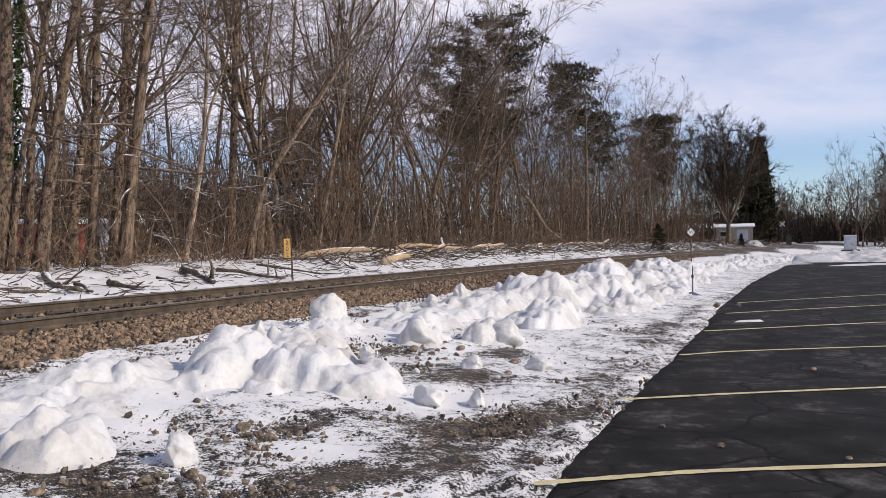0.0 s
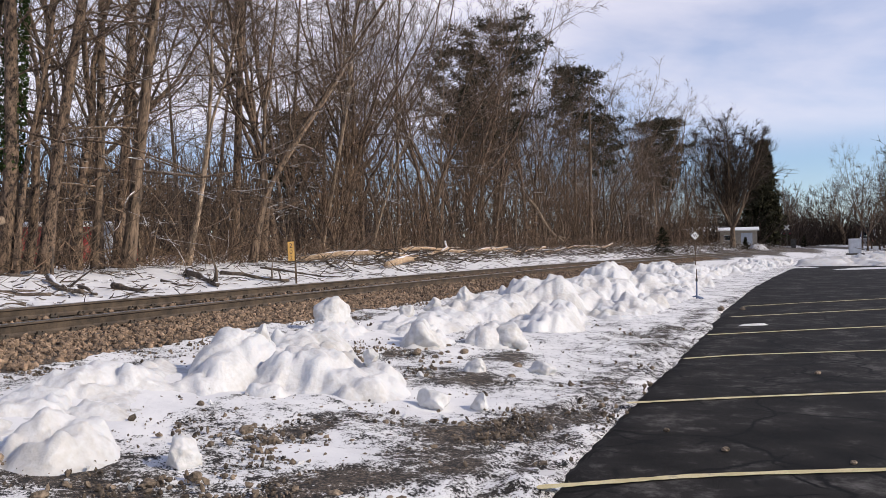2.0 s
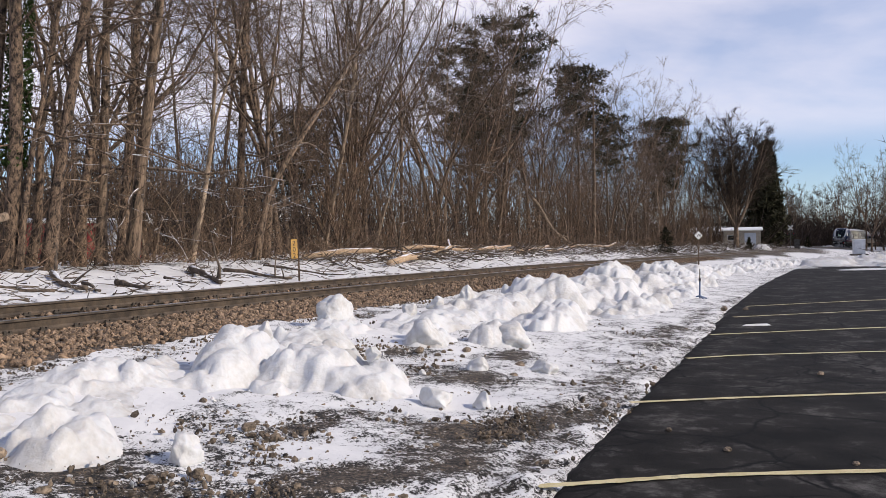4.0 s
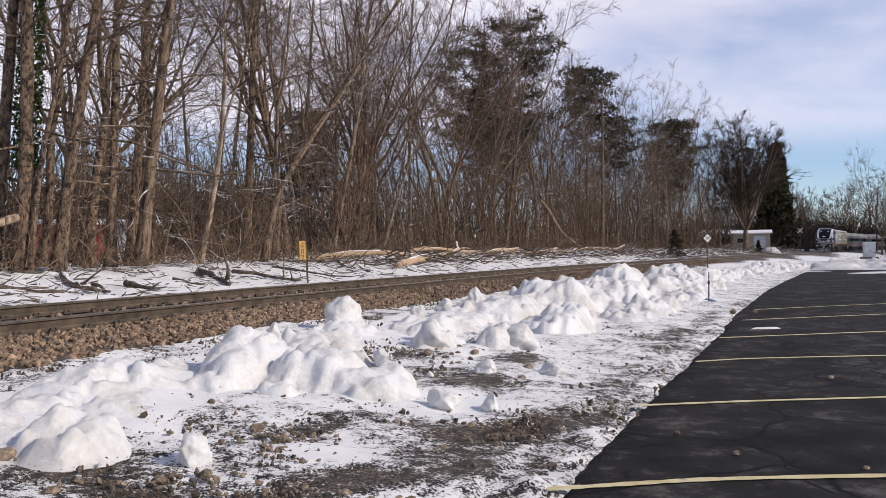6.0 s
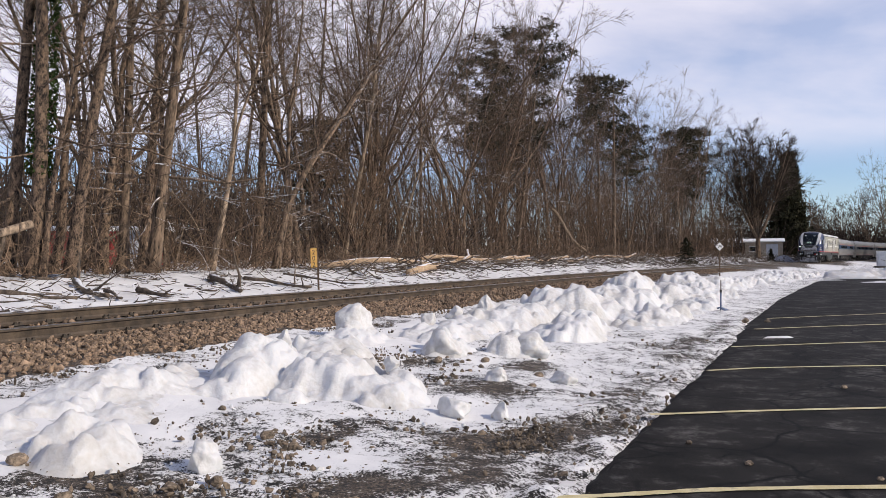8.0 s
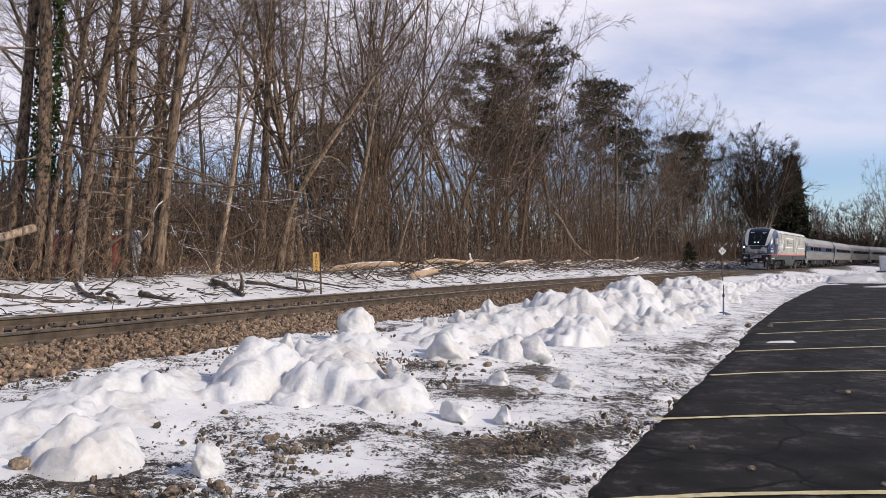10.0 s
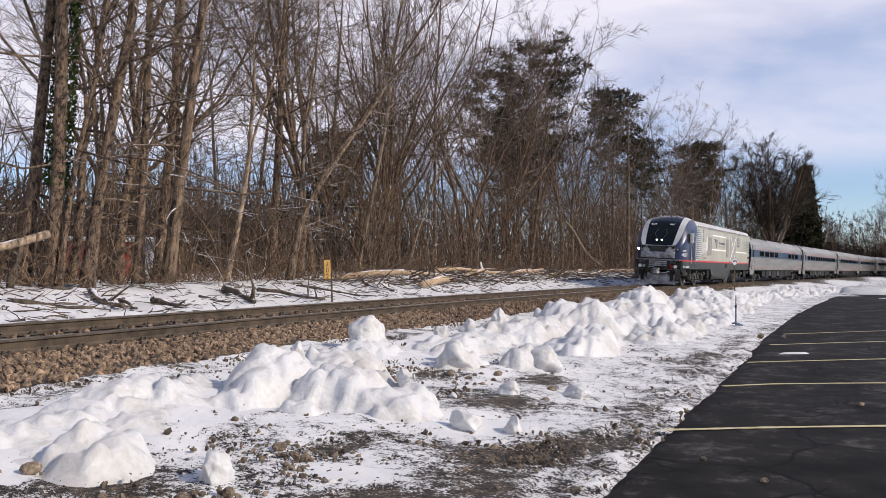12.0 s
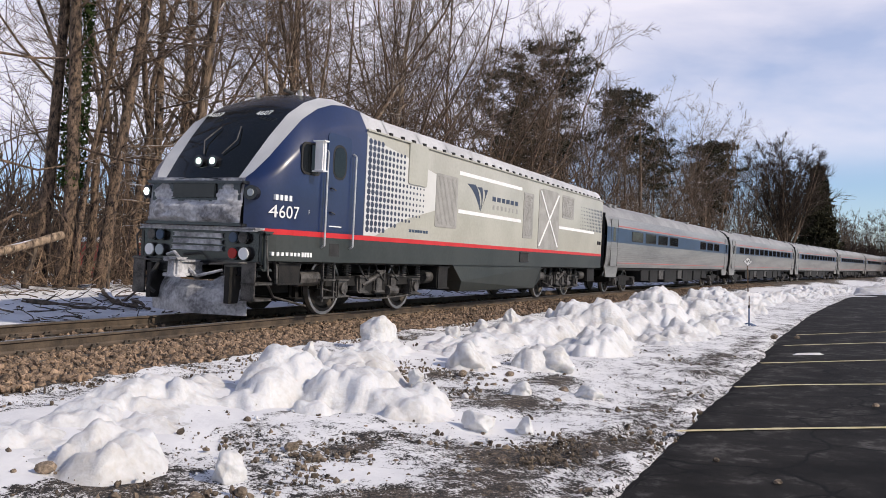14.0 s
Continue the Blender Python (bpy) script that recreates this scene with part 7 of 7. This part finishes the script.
milepost(), whistle_post(), marker_stake()

# ---------------------------------------------------------------- buildings
TAN = surface("tan_siding", (0.30, 0.26, 0.21), (0.40, 0.35, 0.29), 2, 0.7, bump=0.2, grain=12, depth=0.01)
PALESIDING = surface("pale_blue_siding", (0.42, 0.46, 0.52), (0.52, 0.56, 0.62), 2, 0.7, bump=0.2, grain=12, depth=0.01)
REDWALL = surface("faded_red_painted_boards", (0.36, 0.05, 0.045), (0.50, 0.09, 0.08), 2, 0.75, bump=0.3, grain=14, depth=0.01)
SHEDGREY = surface("weathered_white_shed_paint", (0.42, 0.44, 0.48), (0.56, 0.58, 0.61), 1.5, 0.7, bump=0.2, grain=10, depth=0.01)
ROOFSNOW = surface("snow_on_roof", (0.68, 0.70, 0.74), (0.78, 0.79, 0.81), 1, 0.6, bump=0.2)


def house(az, dist, width, depth, wall_h, rise, base, wall, name, label, openings, ridge_along=True):
    """A house facing the lot: four walls with thickness, siding courses, a gabled roof with eaves, windows and door."""
    h = new(name)
    w = width / 2
    front = part("wall", slabs((-w, w, 0, 0.2, -0.5, wall_h), (-w, w, depth - 0.2, depth, -0.5, wall_h), (-w, -w + 0.2, 0.2, depth - 0.2, -0.5, wall_h), (w - 0.2, w, 0.2, depth - 0.2, -0.5, wall_h)), wall, h)
    for k in range(int(wall_h / 0.28)):
        part("siding_course", slabs((-w - 0.015, w + 0.015, -0.015, 0.0, 0.05 + 0.28 * k, 0.07 + 0.28 * k)), wall, front)
    bm = bmesh.new()
    e = 0.35
    a = [(-w - e, -e, wall_h), (w + e, -e, wall_h), (w + e, depth + e, wall_h), (-w - e, depth + e, wall_h)]
    ridge = [(-w - e, depth / 2, wall_h + rise), (w + e, depth / 2, wall_h + rise)]
    lo = [bm.verts.new(Vector(p)) for p in a + ridge]
    for f in ((0, 1, 5, 4), (2, 3, 4, 5), (0, 4, 3), (1, 2, 5), (3, 2, 1, 0)):
        bm.faces.new([lo[i] for i in f])
    roof = part("roof", bm, ROOFSNOW, h, "snow-covered low roof")
    part("fascia", slabs((-w - e, w + e, -e - 0.03, -e, wall_h - 0.14, wall_h + 0.02)), SIGNWHITE, roof)
    for x0, x1, z0, z1, kind in openings:
        if kind == "door":
            part("door", slabs((x0, x1, -0.05, 0.0, z0, z1)), PALESIDING, h)
        else:
            win = part("window", slabs((x0, x1, -0.04, 0.0, z0, z1)), SIGNWHITE, h)
            part("pane", slabs((x0 + 0.07, x1 - 0.07, -0.05, -0.03, z0 + 0.07, z1 - 0.07)), CARGLASS, win)
    a = radians(az)
    h.matrix_world = pose(dist * math.sin(a), dist * math.cos(a), base, 0, 0, -az)
    return tagged(h, label, "house")


house(23.15, 146, 5.9, 7.0, 2.7, 0.55, 0.45, TAN, "garage", "low tan garage with a snow-covered roof beyond the track", ((0.4, 2.2, 0.0, 2.2, "door"), (-2.3, -1.2, 1.0, 1.9, "window")))
house(20.9, 168, 5.5, 8.0, 2.9, 1.0, 0.5, PALESIDING, "house", "pale house with a snow-covered roof among the trees", ((-1.8, -0.8, 1.0, 2.2, "window"), (0.6, 1.5, 0.0, 2.1, "door")))
house(25.35, 205, 3.4, 5.0, 2.4, 1.0, 0.2, PALESIDING, "cottage", "pale cottage half hidden by trees beyond the crossing", ((-1.2, -0.4, 1.0, 2.0, "window"),))
house(-20.6, 43, 5.6, 4.0, 1.85, 0.2, 0.55, REDWALL, "red_outbuilding", "faded red outbuilding behind the trees", ((-1.4, -0.5, 0.8, 1.6, "window"), (0.9, 1.7, 0.0, 1.8, "door")))


def utility_shed():
    sh = new("utility_shed")
    bm = slabs((-0.85, 0.85, 0, 1.9, 0, 2.25))
    part("body", bm, SHEDGREY, sh)
    for k in range(7):
        part("panel_rib", slabs((-0.78 + 0.24 * k, -0.74 + 0.24 * k, -0.02, 0.0, 0.05, 2.15)), SHEDGREY, sh)
    part("roof", slabs((-0.92, 0.92, -0.08, 2.0, 2.25, 2.36), bevel=0.03), ROOFSNOW, sh, "snow-dusted flat roof")
    part("door", slabs((-0.4, 0.45, -0.05, -0.02, 0.1, 2.05), bevel=0.01), SHEDGREY, sh)
    a = radians(30.05)
    x, y = 112 * math.sin(a), 112 * math.cos(a)
    sh.matrix_world = pose(x, y, height_at(x, y) + 0.24, 0, 0, -24) @ Matrix.Scale(0.76, 4)
    tagged(sh, "small weathered white trackside utility shed", "shed")
    base = new("shed_footing")
    part("slab", slabs((-1.2, 1.2, -0.1, 2.0, -0.4, 0.3)), TIE, base)
    base.matrix_world = pose(x, y, height_at(x, y), 0, 0, -24) @ Matrix.Scale(0.8, 4)
    tagged(base, "low timber footing under the trackside shed", "footing")


utility_shed()


def crossing_signal():
    cs = new("crossing_signal")
    x, y, z = spot(152, -4.5)
    bm = bmesh.new()
    rod(bm, (0, 0, -0.2), (0, 0, 4.2), 0.07, 8)
    part("mast", bm, GEARLIGHT, cs)
    for a in (45, -45):
        bm = slabs((-0.6, 0.6, -0.10, -0.07, -0.11, 0.11))
        bmesh.ops.transform(bm, matrix=Matrix.Translation((0, -0.02 if a > 0 else 0, 3.7)) @ Matrix.Rotation(radians(a), 4, "Y"), verts=bm.verts[:])
        part("crossbuck_arm", bm, SIGNWHITE, cs)
    for v in (-0.5, 0.5):
        bm = bmesh.new()
        rod(bm, (v, -0.05, 2.6), (v, -0.12, 2.6), 0.28, 14)
        lamp = part("lamp_disc", bm, SIGNBLACK, cs)
        bm = bmesh.new()
        rod(bm, (v, -0.13, 2.6), (v, -0.17, 2.6), 0.10, 12)
        part("lens", bm, REDLENS, lamp)
    part("lamp_bar", slabs((-0.6, 0.6, -0.04, 0.02, 2.56, 2.64)), SIGNBLACK, cs)
    part("base_cabinet", slabs((0.6, 1.5, 0.2, 0.9, -0.2, 1.6), bevel=0.03), GEARLIGHT, cs)
    tagged(cs, "railway crossing signal with white crossed boards and lamps", "crossing signal")
    cs.matrix_world = facing(x, y, z)


crossing_signal()


EARTH = surface("dark_damp_earth", (0.035, 0.027, 0.020), (0.10, 0.08, 0.062), 2.5, 0.95, bump=0.8, grain=12, depth=0.05, third=(0.55, 0.55, 0.57))


def dirt_pile():
    rng = np.random.RandomState(3)
    n, m = 24, 9
    v = []
    for j in range(m):
        for i in range(n):
            a, r = 2 * math.pi * i / n, 1 - j / (m - 1)
            v.append((1.9 * r * math.cos(a) * (1 + 0.12 * rng.normal()), 1.3 * r * math.sin(a), 0.95 * (1 - r ** 1.6) + 0.05 * rng.normal() - 0.08))
    f = [(j * n + i, j * n + (i + 1) % n, (j + 1) * n + (i + 1) % n, (j + 1) * n + i) for j in range(m - 1) for i in range(n)]
    ob = mesh_object("dirt_pile", v, f, EARTH, None, True)
    x, y, z = spot(118, -4.2)
    ob.matrix_world = pose(x, y, z, 0, 0, 20)
    tagged(ob, "dark heap of earth dusted with snow by the track", "earth heap")


dirt_pile()


def parked_car():
    car = new("parked_car")
    CARPAINT = surface("dark_car_paint", (0.015, 0.017, 0.02), (0.03, 0.03, 0.035), 1, 0.3, bump=0.0, coat=0.5)
    bm = bmesh.new()
    prof = ((-2.2, 0.35), (-2.25, 0.8), (-1.3, 0.95), (-0.7, 1.42), (0.9, 1.45), (1.6, 1.0), (2.2, 0.92), (2.25, 0.4))
    sides = [[bm.verts.new(Vector((x, y * (0.86 if z > 1.1 else 1), z))) for x, z in prof] for y in (-0.9, 0.9)]
    for q in sides:
        bm.faces.new(q)
    for i in range(len(prof)):
        j = (i + 1) % len(prof)
        bm.faces.new((sides[0][i], sides[0][j], sides[1][j], sides[1][i]))
    part("body", bm, CARPAINT, car)
    part("side_window", slabs((-0.6, 0.8, -0.86, -0.80, 1.0, 1.36), bevel=0.02), CARGLASS, car)
    for x in (-1.4, 1.4):
        for y in (-0.9, 0.75):
            bm = bmesh.new()
            rod(bm, (x, y, 0.33), (x, y + 0.18, 0.33), 0.33, 16)
            wheel = part("wheel", bm, RUBBER, car)
            bm = bmesh.new()
            rod(bm, (x, y - 0.01, 0.33), (x, y + 0.19, 0.33), 0.19, 12)
            part("rim", bm, GEARLIGHT, wheel)
    x, y, z = spot(232, -8)
    car.matrix_world = facing(x, y, z)
    tagged(car, "small dark car parked beyond the track", "car")


parked_car()


def lot_snow(x, y, lx, ly, turn, seed):
    """A thin leftover sheet of packed snow on the asphalt."""
    rng = np.random.RandomState(seed)
    n = 40
    a = np.arange(n) * 2 * math.pi / n
    r = 1 + 0.18 * np.sin(a * 3 + seed) + 0.12 * np.sin(a * 7 + seed * 2) + 0.06 * rng.normal(0, 1, n)
    v = [(0, 0, 0.035)] + [(lx * 0.7 * c * math.cos(b), ly * 0.7 * c * math.sin(b), 0.03) for c, b in zip(r, a)] + [(lx * c * math.cos(b), ly * c * math.sin(b), -0.005) for c, b in zip(r, a)]
    f = [(0, 1 + i, 1 + (i + 1) % n) for i in range(n)] + [(1 + i, 1 + n + i, 1 + n + (i + 1) % n, 1 + (i + 1) % n) for i in range(n)]
    ob = mesh_object("snow_patch", v, f, SNOWBANK, None, True)
    ob.matrix_world = pose(x, y, -0.85, 0, 0, turn)
    tagged(ob, "thin patch of packed snow lying on asphalt", "snow patch", "snow patches")


for i, row in enumerate(((30.5, 47.5, 5.0, 1.3, 8), (25.8, 51.5, 1.3, 0.6, 0), (7.0, 15.7, 0.30, 0.05, 5), (9.4, 12.9, 0.2, 0.07, 0))):
    lot_snow(*row, i + 3)


# ---------------------------------------------------------------- what moves
def motions():
    steps = [0.5 * k for k in range(29)]
    walk(LOCO, [(t, car_pose(front_at(t), 4.97, 17.4)) for t in steps])
    for i, car in enumerate(COACHES):
        walk(car, [(t, car_pose(front_at(t) + 21.8 + 26.0 * i, 3.5, 22.5)) for t in steps])
    ticks = [k / 30 for k in range(421)]
    spun = [(LOCO_WHEELS, 0.545)] + [([o for o in c.children if o.name.startswith("wheelset")], 0.457) for c in COACHES[:2]]
    for wheels, radius in spun:
        for w in wheels:
            at = w.location.copy()
            walk(w, [(t, Matrix.Translation(at) @ Matrix.Rotation((front_at(t) - front_at(0)) / radius, 4, "X")) for t in ticks])


motions()
